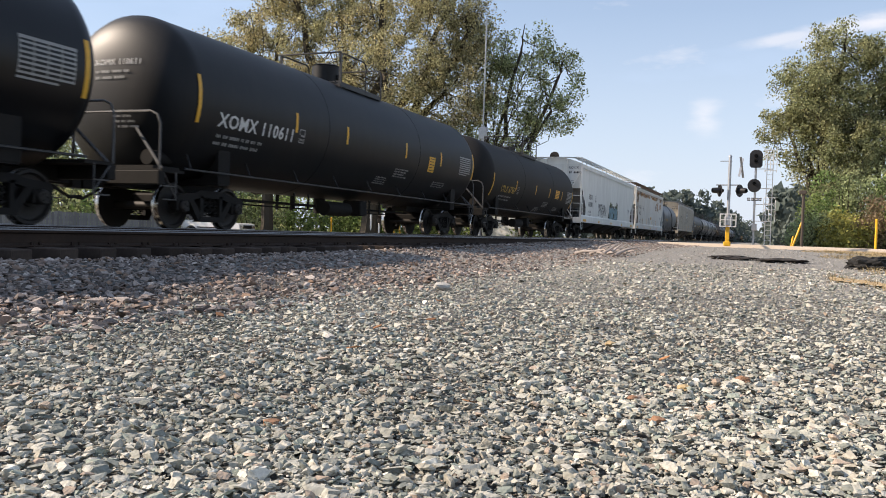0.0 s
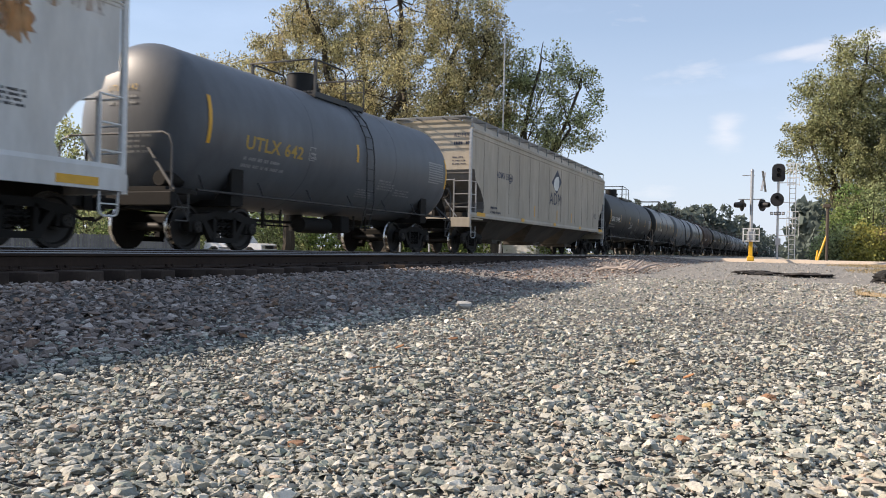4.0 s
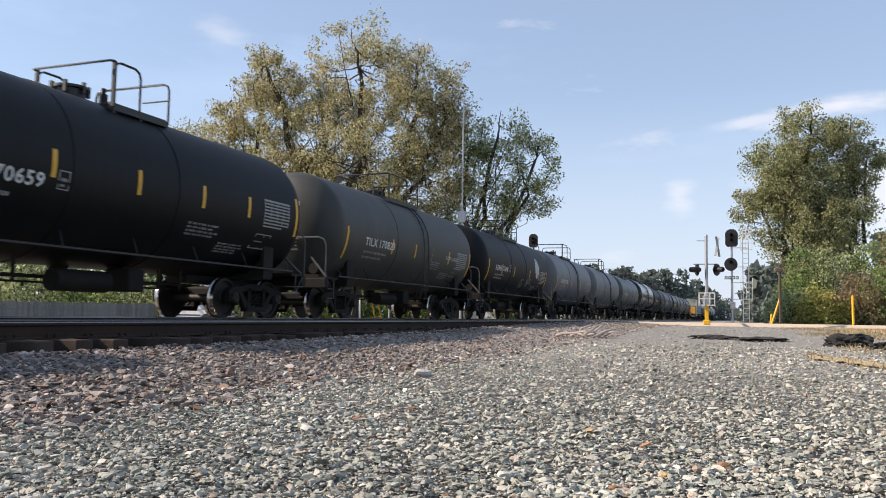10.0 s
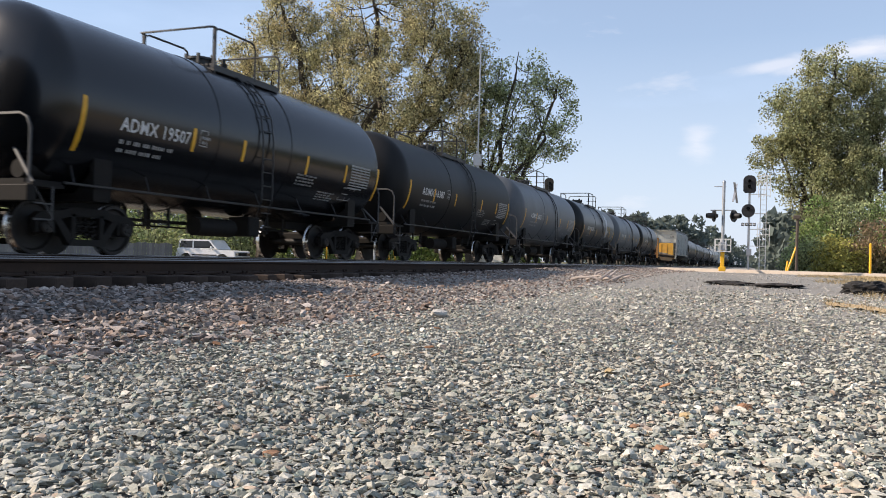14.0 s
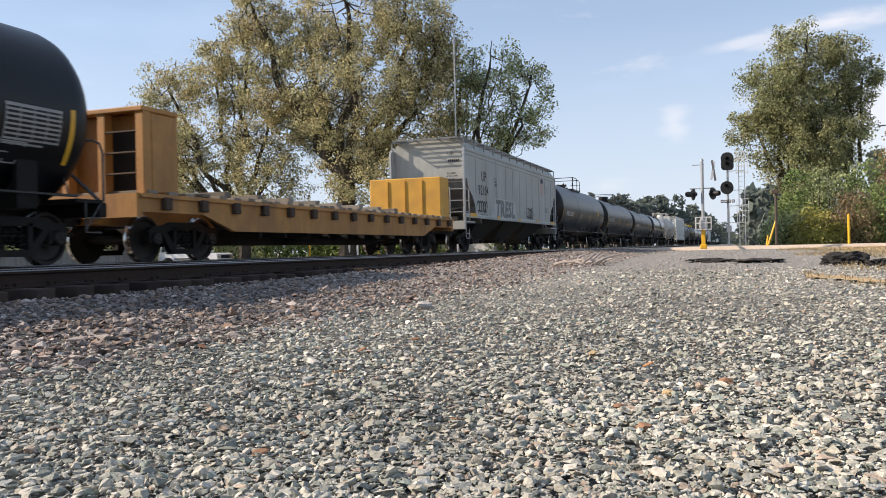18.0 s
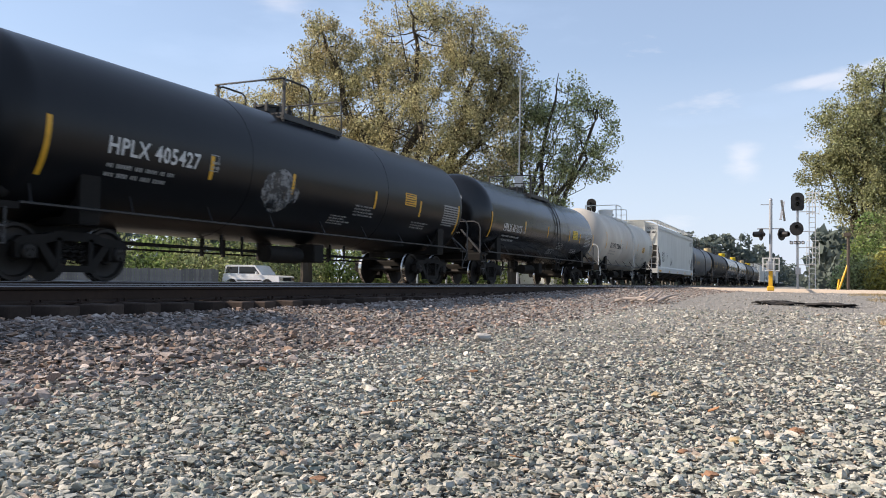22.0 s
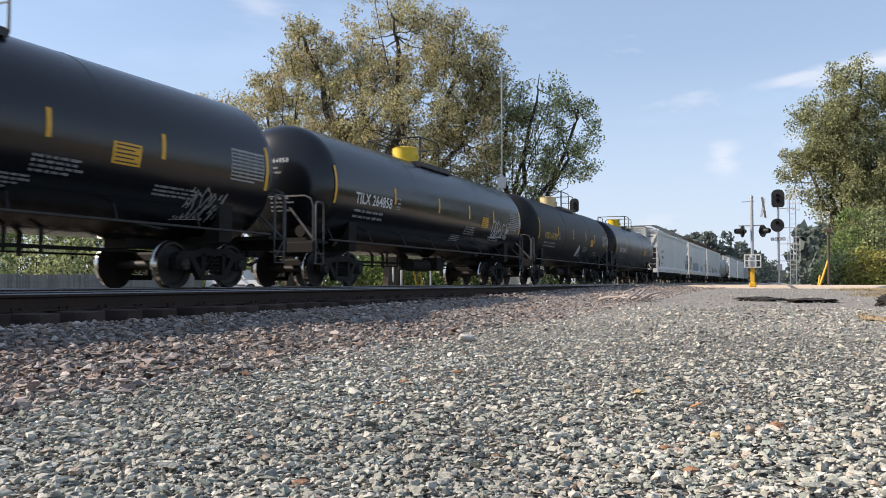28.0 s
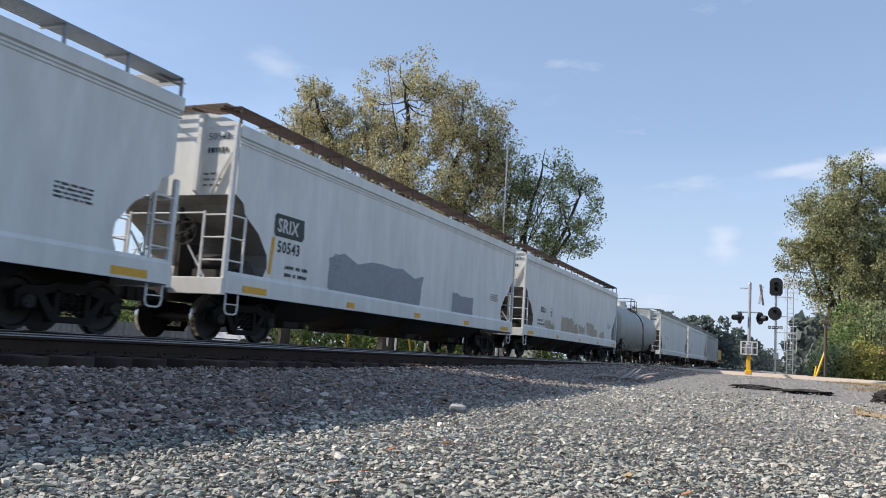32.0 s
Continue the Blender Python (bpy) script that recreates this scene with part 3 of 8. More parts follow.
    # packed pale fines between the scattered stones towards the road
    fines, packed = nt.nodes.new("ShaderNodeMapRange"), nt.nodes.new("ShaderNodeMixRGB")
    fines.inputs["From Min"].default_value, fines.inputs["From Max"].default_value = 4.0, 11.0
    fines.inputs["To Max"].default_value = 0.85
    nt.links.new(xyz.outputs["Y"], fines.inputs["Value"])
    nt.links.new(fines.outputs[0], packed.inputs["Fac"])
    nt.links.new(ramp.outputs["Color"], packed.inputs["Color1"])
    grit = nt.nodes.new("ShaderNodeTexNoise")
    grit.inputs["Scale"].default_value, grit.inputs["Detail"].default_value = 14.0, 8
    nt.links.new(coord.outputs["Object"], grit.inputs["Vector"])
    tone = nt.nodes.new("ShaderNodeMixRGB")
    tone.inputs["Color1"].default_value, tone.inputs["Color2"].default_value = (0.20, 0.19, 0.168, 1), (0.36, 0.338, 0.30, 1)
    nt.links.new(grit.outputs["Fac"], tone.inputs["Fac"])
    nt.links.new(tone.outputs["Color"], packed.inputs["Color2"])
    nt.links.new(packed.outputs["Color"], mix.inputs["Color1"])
    nt.links.new(grass.outputs["Color"], mix.inputs["Color2"])
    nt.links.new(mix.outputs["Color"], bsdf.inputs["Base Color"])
    bump = nt.nodes.new("ShaderNodeBump")
    bump.inputs["Strength"].default_value, bump.inputs["Distance"].default_value = 0.9, 0.03
    nt.links.new(cells.outputs["Distance"], bump.inputs["Height"])
    nt.links.new(bump.outputs[0], bsdf.inputs["Normal"])
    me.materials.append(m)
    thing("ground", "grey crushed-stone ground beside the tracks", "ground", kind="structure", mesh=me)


def stone_shapes(count, seed):
    """Angular crushed stones: hulls of a few scattered corners, open below."""
    rng = random.Random(seed)
    out = []
    for k in range(count):
        bm = bmesh.new()
        for j in range(8 + k % 4):
            z = rng.uniform(-1, 1)
            a = 2.4 * j + rng.uniform(-0.5, 0.5)
            r = math.sqrt(1 - z * z)
            bm.verts.new(Vector((r * math.cos(a), r * math.sin(a), z)) * rng.uniform(0.8, 1.15))
        bmesh.ops.convex_hull(bm, input=bm.verts[:])
        bmesh.ops.delete(bm, geom=[v for v in bm.verts if not v.link_faces], context="VERTS")
        bm.normal_update()
        bmesh.ops.delete(bm, geom=[f for f in bm.faces if f.normal.z < -0.6], context="FACES_ONLY")
        bmesh.ops.triangulate(bm, faces=bm.faces[:])
        bm.verts.index_update()
        out.append((np.array([v.co[:] for v in bm.verts]), np.array([[v.index for v in f.verts] for f in bm.faces])))
        bm.free()
    return out


SHAPES = stone_shapes(36, 17)


def on_soil(x, y):
    """Where bare tan soil lies: below the road, and in a streak across the gravel."""
    n = 0.9 * noise.noise(Vector((x * 0.8, y * 0.8, 3))) + 0.35 * noise.noise(Vector((x * 3, y * 3, 5)))
    if y > 22:
        return x > 1.6 + (42 - y) * 0.13 + n
    return x > 0.8 and abs(y - 12.64 + 2.6 * (x - 0.95) + n) < 0.7


def stones(name, label, material, count, area, size, seed, keep=None, sink=0.3):
    """Loose stones scattered over the ground as one sheet of real pieces."""
    rng = np.random.default_rng(seed)
    x, y = area(rng, count)
    if keep is not None:
        ok = keep(x, y, rng)
        x, y = x[ok], y[ok]
    ok = np.array([rng.random() < 0.22 or not on_soil(a, b) for a, b in zip(x, y)])
    x, y = x[ok], y[ok]
    n = len(x)
    z = np.array([ground_height(a, b) for a, b in zip(x, y)])
    s = size(rng, n, x, y)
    dims = np.stack([rng.uniform(0.85, 1.6, n), rng.uniform(0.65, 1.05, n), rng.uniform(0.34, 0.74, n)], 1) * (s / 2)[:, None]
    a, t = rng.uniform(0, 6.283, n), rng.normal(0, 0.4, n)
    lift = rng.uniform(-sink, 0.7, n) * s * 0.5
    vs, fs, base = [], [], 0
    kind = rng.integers(0, len(SHAPES), n)
    for k, (sv, sf) in enumerate(SHAPES):
        i = np.flatnonzero(kind == k)
        p = sv[None] * dims[i][:, None]
        ca, sa, ct, st = (w[i][:, None] for w in (np.cos(a), np.sin(a), np.cos(t), np.sin(t)))
        px, py, pz = p[..., 0], p[..., 1], p[..., 2]
        py, pz = py * ct - pz * st, py * st + pz * ct
        px, py = px * ca - py * sa, px * sa + py * ca
        vs.append(np.stack([px + x[i][:, None], py + y[i][:, None], pz + (z + lift)[i][:, None]], -1).reshape(-1, 3))
        fs.append((sf[None] + (base + np.arange(len(i)) * len(sv))[:, None, None]).reshape(-1, 3))
        base += len(i) * len(sv)
    v, f = np.concatenate(vs), np.concatenate(fs)
    me = bpy.data.meshes.new(name)
    me.vertices.add(len(v))
    me.vertices.foreach_set("co", v.astype(np.float32).ravel())
    me.loops.add(len(f) * 3)
    me.loops.foreach_set("vertex_index", f.astype(np.int32).ravel())
    me.polygons.add(len(f))
    me.polygons.foreach_set("loop_start", np.arange(0, len(f) * 3, 3, dtype=np.int32))
    me.update()
    me.validate()
    me.shade_flat()
    me.materials.append(M[material])
    thing(name, label, "gravel", kind="stuff", mesh=me)


def wedge(y0, y1, power=1.0):
    """Points in the strip that the view takes in between two distances, denser near by."""
    def pick(rng, n):
        d = y0 * (y1 / y0) ** (rng.uniform(0, 1, n) ** power)
        a = np.radians(rng.uniform(-12, 56, n))
        return -d * np.sin(a), d * np.cos(a)
    return pick


def make_stones():
    near = lambda rng, n, x, y: rng.gamma(3, 1 / 3, n).clip(0.3, 2.6) * (0.0150 + 0.0009 * np.hypot(x, y))
    stones("gravel_walkway", "loose grey crushed stone lying beside the track", "gravel", 92000, wedge(0.9, 16, 0.82), near, 5, lambda x, y, r: x > -3.4 + r.normal(0, 0.4, len(x)))
    stones("gravel_walkway", "loose grey crushed stone lying towards the road", "gravel_fine", 20000, wedge(11, 42, 0.9), lambda rng, n, x, y: rng.gamma(5, 1 / 5, n).clip(0.5, 2) * 0.030, 15, lambda x, y, r: (x > -4.0 + r.normal(0, 0.4, len(x))) & (y < 42.6) & (x < 7))
    big = lambda rng, n, x, y: rng.gamma(5, 1 / 5, n).clip(0.4, 2.2) * 0.042
    strip = lambda rng, n: (rng.uniform(-6.75, -2.9, n), 1.5 * (45 / 1.5) ** rng.uniform(0, 1, n))
    stones("ballast_shoulder", "brownish ballast stones heaped against the tie ends", "ballast", 26000, strip, big, 6, lambda x, y, r: x < -3.2 + r.normal(0, 0.5, len(x)))
    bed = lambda rng, n: (rng.uniform(-13.6, -6.6, n), 3 * (60 / 3) ** rng.uniform(0, 1, n))
    stones("ballast_bed", "brownish ballast stones between the ties and rails", "ballast", 4000, bed, big, 7)


def make_track(name, x, y0, y1, ties):
    track = thing(name, "standard-gauge track of rusty rails on dark wooden ties", "railway track", kind="structure", m=pose(x, 0, 0))
    # rail profile (across, up), head polished
    web = [(-0.07, -0.18), (0.07, -0.18), (0.07, -0.165), (0.012, -0.145), (0.009, -0.05), (0.036, -0.035), (0.036, -0.012), (-0.036, -0.012), (-0.036, -0.035), (-0.009, -0.05), (-0.012, -0.145), (-0.07, -0.165)]
    head = [(-0.036, -0.011), (0.036, -0.011), (0.033, -0.003), (0.022, 0), (-0.022, 0), (-0.033, -0.003)]
    body = Builder().prism(web, y0, y1, "y").mesh("rail", "rail")
    top = Builder().prism(head, y0, y1, "y").mesh("rail_head", "rail_head")
    for s in (-1, 1):
        r = part("rail", body, track, pose(s * 0.7535, 0, 0))
        part("rail_head", top, r, None, "shiny worn running surface")
    rng = random.Random(4)
    tie = Builder().box(-1.3, 1.3, -0.115, 0.115, -0.36, -0.183, c=0.012).mesh("tie", "tie")
    plate = Builder()
    for s in (-1, 1):
        plate.box(s * 0.7535 - 0.17, s * 0.7535 + 0.17, -0.09, 0.09, -0.183, -0.172)
        for dx in (-0.085, 0.085):
            for dy in (-0.05, 0.05):
                plate.box(s * 0.7535 + dx - 0.014, s * 0.7535 + dx + 0.014, dy - 0.012, dy + 0.012, -0.175, -0.135)
    plates = plate.mesh("tie_plate", "rail")
    y = ties[0]
    while y < ties[1]:
        t = part("tie", tie, track, pose(rng.uniform(-0.05, 0.05), y, rng.uniform(-0.008, 0.006), 0, rng.uniform(-0.5, 0.5), rng.uniform(-1.2, 1.2)))
        part("tie_plate", plates, t)
        y += 0.52 + rng.uniform(-0.03, 0.03)


def make_road():
    b = Builder()
    b.prism([(ROAD_Y0 - 0.7, -0.4), (ROAD_Y0, -0.035), (ROAD_Y1, -0.035), (ROAD_Y1 + 0.7, -0.4)], -6.6, 60, "x")
    thing("road", "pale worn road surface leading up to the level crossing", "road", kind="structure", mesh=b.mesh("road", "concrete"))
    b = Builder().prism([(ROAD_Y0 - 0.7, -1.1), (ROAD_Y0, -0.88), (ROAD_Y1, -0.88), (ROAD_Y1 + 0.7, -1.1)], -90, -20, "x")
    b.add([(-20, ROAD_Y0, -0.88), (-13.4, ROAD_Y0, -0.035), (-13.4, ROAD_Y1, -0.035), (-20, ROAD_Y1, -0.88), (-20, ROAD_Y0, -1.2), (-13.4, ROAD_Y0, -1.2), (-13.4, ROAD_Y1, -1.2), (-20, ROAD_Y1, -1.2)],
          [(0, 1, 2, 3), (0, 4, 5, 1), (2, 6, 7, 3), (1, 5, 6, 2), (4, 7, 6, 5)])
    thing("road", "grey road running on beyond the tracks", "road", kind="structure", mesh=b.mesh("road_beyond", "asphalt"))
    b = Builder()
    for x0, x1 in ((-6.85, -6.6), (-8.35, -7.1), (-11.1, -8.6), (-12.65, -11.35), (-13.4, -12.9)):
        b.box(x0, x1, ROAD_Y0, ROAD_Y1, -0.2, -0.02, c=0.01)
    thing("crossing_panels", "dark crossing panels laid between the rails", "crossing panel", kind="structure", mesh=b.mesh("crossing_panels", "asphalt"))
    # lot beyond the line, where the truck stands
    b = Builder().box(-75, -26, 20, ROAD_Y0 - 0.9, -1.12, -1.0)
    b.box(-75, -26, ROAD_Y1 + 0.9, 110, -1.12, -1.0)
    thing("parking_lot", "grey asphalt lot beyond the tracks", "pavement", kind="structure", mesh=b.mesh("parking_lot", "asphalt"))


# ---- train ----


def letters(text, size, wrap=None, wide=1.0, bold=0.0, slant=0.0):
    """A flat text as a builder in (along, up); wrap maps each point onto the car's side."""
    cu = bpy.data.curves.new("lettering", "FONT")
    cu.body, cu.size, cu.resolution_u, cu.space_character = text, size, 2, 1.08
    cu.offset, cu.shear = bold, slant
    ob = bpy.data.objects.new("lettering", cu)
    me = bpy.data.meshes.new_from_object(ob)
    b = Builder()
    b.v = [tuple(wrap(v.co.x * wide, v.co.y)) for v in me.vertices]
    b.f = [tuple(p.vertices) for p in me.polygons]
    bpy.data.objects.remove(ob)
    bpy.data.curves.remove(cu)
    bpy.data.meshes.remove(me)
    return b


def strokes(b, lines, w, wrap):
    """Painted strokes: each line a list of (along, up) points, w wide."""
    for line in lines:
        for (u0, v0), (u1, v1) in zip(line, line[1:]):
            d = Vector((u1 - u0, v1 - v0))
            if d.length < 1e-4:
                continue
            n = max(1, int(d.length / 0.25))
            s = Vector((-d.y, d.x)).normalized() * (w / 2)
            e = d.normalized() * (w / 2)
            p0, p1 = Vector((u0, v0)) - e, Vector((u1, v1)) + e
            v, f = [], []
            for i in range(n + 1):
                p = p0.lerp(p1, i / n)
                v += [wrap(*(p + s)), wrap(*(p - s))]
                if i:
                    f.append((2 * i - 2, 2 * i - 1, 2 * i + 1, 2 * i))
            b.add(v, f)
    return b


def text_bars(b, rng, u, v, width, rows, h, wrap, gap=1.6):
    """Writing too small to read, as bars of its size, one for each character."""
    for r in range(rows):
        x, end = u, u + width * rng.uniform(0.7, 1.0)
        while x < end:
            for k in range(rng.randint(2, 6)):
                w = h * rng.uniform(0.35, 0.6)
                y = v - r * h * gap
                e = h * rng.uniform(0.38, 0.5)
                b.add([wrap(x, y - e), wrap(x + w, y - e), wrap(x + w, y + e), wrap(x, y + e)], [(0, 1, 2, 3)])
                x += w + h * 0.22
            x += h * 0.8
    return b


WHEEL_R = 0.457


def truck_meshes():
    wb = 0.889
    out = {}
    b = Builder().box(-0.95, 0.95, -0.22, 0.22, 0.42, 0.74, c=0.05)
    b.revolve([(0.72, 0), (0.72, 0.2), (0.86, 0.2), (0.86, 0)], "z", 12)
    for s in (-1, 1):
        b.box(-0.8, 0.8, s * 0.62 - 0.05, s * 0.62 + 0.05, 0.36, 0.46)
        for x in (-0.75, 0.75):
            b.box(x - 0.05, x + 0.05, s * 0.40 - 0.08, s * 0.40 + 0.05, 0.30, 0.62)
    out["bolster"] = b.mesh("truck_bolster", "truck")
    # side frame: chords, columns and pedestals of a cast frame
    b = Builder()
    t = 0.07
    top = [(-1.13, 0.60), (-1.0, 0.70), (-0.55, 0.74), (-0.38, 0.80), (0.38, 0.80), (0.55, 0.74), (1.0, 0.70), (1.13, 0.60), (1.06, 0.56), (0.55, 0.60), (0.36, 0.65), (-0.36, 0.65), (-0.55, 0.60), (-1.06, 0.56)]
    b.prism(top, -t, t, "x")
    for s in (-1, 1):
        b.prism([(s * 0.74, 0.62), (s * 0.60, 0.64), (s * 0.28, 0.25), (s * 0.40, 0.16)], -t * 0.9, t * 0.9, "x")
        b.prism([(s * 0.36, 0.70), (s * 0.27, 0.70), (s * 0.27, 0.2), (s * 0.36, 0.2)], -t, t, "x")
        b.prism([(s * 0.72, 0.64), (s * 0.77, 0.64), (s * 0.77, 0.36), (s * 0.70, 0.36)], -t * 0.9, t * 0.9, "x")
        b.prism([(s * 1.01, 0.64), (s * 1.10, 0.62), (s * 1.08, 0.36), (s * 1.02, 0.36)], -t * 0.9, t * 0.9, "x")
        b.box(-t * 0.8, t * 0.8, s * wb - 0.12, s * wb + 0.12, 0.52, 0.60)
    b.prism([(-0.42, 0.15), (-0.36, 0.26), (0.36, 0.26), (0.42, 0.15)], -t * 1.2, t * 1.2, "x")
    out["frame"] = b.mesh("side_frame", "truck")
    b = Builder().tube([(0.055 * math.cos(a * 0.9), 0.06 * math.sin(a * 0.9), 0.27 + 0.0105 * a) for a in range(0, 36, 2)], 0.017, 3)
    out["spring"] = b.mesh("spring", "truck", 40)
    b = Builder()
    b.revolve([(-0.98, 0), (-0.98, 0.075), (-0.85, 0.075), (-0.85, 0.10), (-0.5, 0.085), (0.5, 0.085), (0.85, 0.10), (0.85, 0.075), (0.98, 0.075), (0.98, 0)], "x", 14)
    for s in (-1, 1):
        prof = [(0.66, 0.09), (0.66, 0.16), (0.70, 0.30), (0.685, 0.38), (0.675, 0.42), (0.675, 0.484), (0.69, 0.488), (0.705, 0.475), (0.715, 0.460), (0.80, 0.452), (0.803, 0.40), (0.75, 0.37), (0.735, 0.28), (0.77, 0.17), (0.80, 0.15), (0.80, 0.09)]
        b.revolve([(s * a, r) for a, r in prof], "x", 28)
        b.revolve([(s * 0.90, 0.09), (s * 0.92, 0.125), (s * 1.10, 0.125), (s * 1.13, 0.10), (s * 1.13, 0)], "x", 16)
        for k in range(3):
            a = 2 * math.pi * k / 3
            b.box(s * 1.13 - 0.02, s * 1.13 + 0.02, 0.055 * math.cos(a) - 0.018, 0.055 * math.cos(a) + 0.018, 0.055 * math.sin(a) - 0.018, 0.055 * math.sin(a) + 0.018)
    me = b.mesh("wheelset", "wheel", 35)
    me.materials.append(M["tread"])
    for p in me.polygons:
        c = p.center
        r = math.hypot(c.y, c.z)
        if 0.68 < abs(c.x) < 0.802 and r > 0.445:
            p.material_index = 1
    out["wheelset"] = me
    return out


TRUCK = truck_meshes()
WHEELS = []     # every wheelset with its car's number, for motions()


def add_truck(car, y, number):
    tr = part("truck", TRUCK["bolster"], car, pose(0, y, 0))
    for s in (-1, 1):
        part("side_frame", TRUCK["frame"], tr, pose(s * 1.0, 0, 0))
        for y in (-0.17, 0, 0.17):
            part("spring", TRUCK["spring"], tr, pose(s * 1.0, y, 0))
        WHEELS.append((part("wheelset", TRUCK["wheelset"], tr, pose(0, s * 0.889, WHEEL_R)), number, y + s * 0.889))
    return tr


def coupler_mesh():
    b = Builder().box(-0.10, 0.10, -0.55, 0.25, 0.75, 0.95, c=0.02)
    b.prism([(-0.16, 0.2), (0.16, 0.2), (0.18, 0.38), (0.05, 0.48), (-0.02, 0.40), (-0.14, 0.42)], 0.70, 0.99, "z")
    b.tube([(0.18, -0.3, 0.72), (0.2, 0.1, 0.52), (0.12, 0.45, 0.55)], 0.03, 6)
    return b.mesh("coupler", "truck")


COUPLER = coupler_mesh()
CACHE = {}


def cached(key, make):
    if key not in CACHE:
        CACHE[key] = make()
    return CACHE[key]


def hoop(b, pts, r=0.02, bend=0.10):
    """A bent pipe with eased corners."""
    pts = [Vector(p) for p in pts]
    path = [pts[0]]
    for a, c, d in zip(pts, pts[1:], pts[2:]):
        k = min(bend, (c - a).length / 3, (d - c).length / 3)
        path += [c + (a - c).normalized() * k, c + ((a - c).normalized() + (d - c).normalized()) * k * 0.3, c + (d - c).normalized() * k]
    path.append(pts[-1])
    return b.tube(path, r, 6)


def tank_car(number, L, paint, mark, text="white", R=1.60, zc=2.53, dome="bonnet", bands=6, band_mat="reflector", rail_mat="black_pipe", ladder=True, label="", syrup=False, bz=None, extras=None, places=None, mark_at=None, rungs_at=0.6, rail=(-1.1, 0.4, 1.4), posts=False):
    bz = bz or (2.15 if syrup else 2.55)
    car = thing("tank_car", label, "tank car", "freight cars of the train")
    h = L / 2
    end = h - 0.62             # end sill
    tk = h - (0.62 if syrup else 0.80)          # tip of the tank's heads
    bolster = h - (2.15 if syrup else 2.6)
    d = 0.62                   # depth of the heads
    prof = [(-tk, 0)]
    for i in range(1, 9):
        a = math.pi / 2 * i / 8
        prof.append((-tk + d * (1 - math.cos(a)), R * math.sin(a) ** 0.85))
    mid = [(-tk + d + 0.1, R)]
    if syrup:                  # raised jacket bands round the shell
        for y in (-1.4, 1.3):
            mid += [(y - 0.35, R), (y - 0.34, R + 0.015), (y + 0.02, R + 0.015), (y + 0.03, R)]
    else:
        for y in (-tk * 0.33, tk * 0.35):
            mid += [(y - 0.03, R), (y - 0.025, R + 0.006), (y + 0.025, R + 0.006), (y + 0.03, R)]
    prof += mid + [(tk - d - 0.1, R)] + [(-a, r) for a, r in reversed(prof)]
    tank = part("tank", cached(("tank", L, R, zc, paint, syrup), lambda: Builder().revolve(prof, "y", 56, pose(0, 0, zc)).mesh("tank", paint, 30)), car)

    def wrap(u, v, lift=0.006):
        a = v / R
        return ((R + lift) * math.cos(a), u, zc + (R + lift) * math.sin(a))

    def at_z(z):
        return R * math.asin(max(-0.95, min(0.95, (z - zc) / R)))

    frame_key = ("frame", L, syrup, zc)

    def underframe():
        b = Builder()
        b.box(-0.28, 0.28, bolster - 1.6, end, 0.78, 1.05)
        b.prism([(-1.35, 0.92), (1.35, 0.92), (1.25, zc - R * 0.72), (0.9, zc - R * 0.93), (-0.9, zc - R * 0.93), (-1.25, zc - R * 0.72)], bolster - 0.18, bolster + 0.18, "y")
        for sx in (-1, 1):
            b.prism([(sx * 1.28, 0.95), (sx * 1.36, 0.95), (sx * 1.36, zc - 0.75), (sx * 1.26, zc - 0.9)], bolster - 0.2, bolster + 0.2, "y")
        b.box(-1.45, 1.45, end - 0.09, end + 0.09, 0.82, 1.08, c=0.015)
        b.box(-1.45, 1.45, end - 0.62, end, 1.06, 1.12)
        return b.mesh("end_frame", "truck")

    for turn in (0, 180):
        part("end_frame", cached(frame_key, underframe), car, pose(0, 0, 0, 0, 0, turn))

    def brake():
        b = Builder()
        b.tube([(0.1, -bolster + 1.2, 0.72), (0.1, bolster - 1.2, 0.72)], 0.035, 6)
        b.tube([(-0.5, -bolster + 1.2, 0.64), (-0.5, bolster - 1.2, 0.64)], 0.02, 6)
        b.tube([(0.55, -1.1, 0.66), (0.55, 0.2, 0.66)], 0.2, 14)
        b.box(0.25, 0.85, 0.5, 0.95, 0.5, 0.95, c=0.03)
        for y in (-2.6, -1.9, 1.7, 2.4):
            b.box(-0.03, 0.03, y, y + 0.08, 0.55, 1.0)
            b.box(0.5, 0.54, y, y + 0.06, 0.6, 1.0)
        b.revolve([(0.52, 0), (0.52, 0.17), (0.98, 0.17)], "z", 14, pose(0, -0.4, 0))
        return b.mesh("brake_rigging", "truck", 40)

    part("brake_rigging", cached(("brake", L, zc), brake), car)
    side = Builder()
    for sx in (-1, 1):
        side.tube([(sx * 1.47, -end + 0.6, 1.16), (sx * 1.47, end - 0.6, 1.16)], 0.024, 6)
        n = int(L / 2.2)
        for i in range(n + 1):
            y = -end + 0.8 + (2 * end - 1.6) * i / n
            side.tube([(sx * 1.47, y, 1.16), (sx * 1.12, y + 0.22, zc - R * 0.60)], 0.016, 5)
    part("side_rail", cached(("side", L, zc, R, rail_mat), lambda: side.mesh("side_rail", rail_mat, 40)), car)
    pipe = "white_metal" if paint == "white_tank" else "pipe"

    def grab():
        b = Builder()
        hoop(b, [(1.42, 0, 1.1), (1.42, 0, 2.2), (-1.42, 0, 2.2), (-1.42, 0, 1.1)], 0.023, 0.24)
        return b.mesh("end_handrail", pipe, 40)

    def side_grab():
        b = Builder()
        if posts:
            hoop(b, [(1.44, 0.05, 0.55), (1.44, 0.05, 1.1), (1.44, 0.05, 2.05), (1.44, 0.4, 2.05), (1.44, 0.4, 1.1)], 0.03)
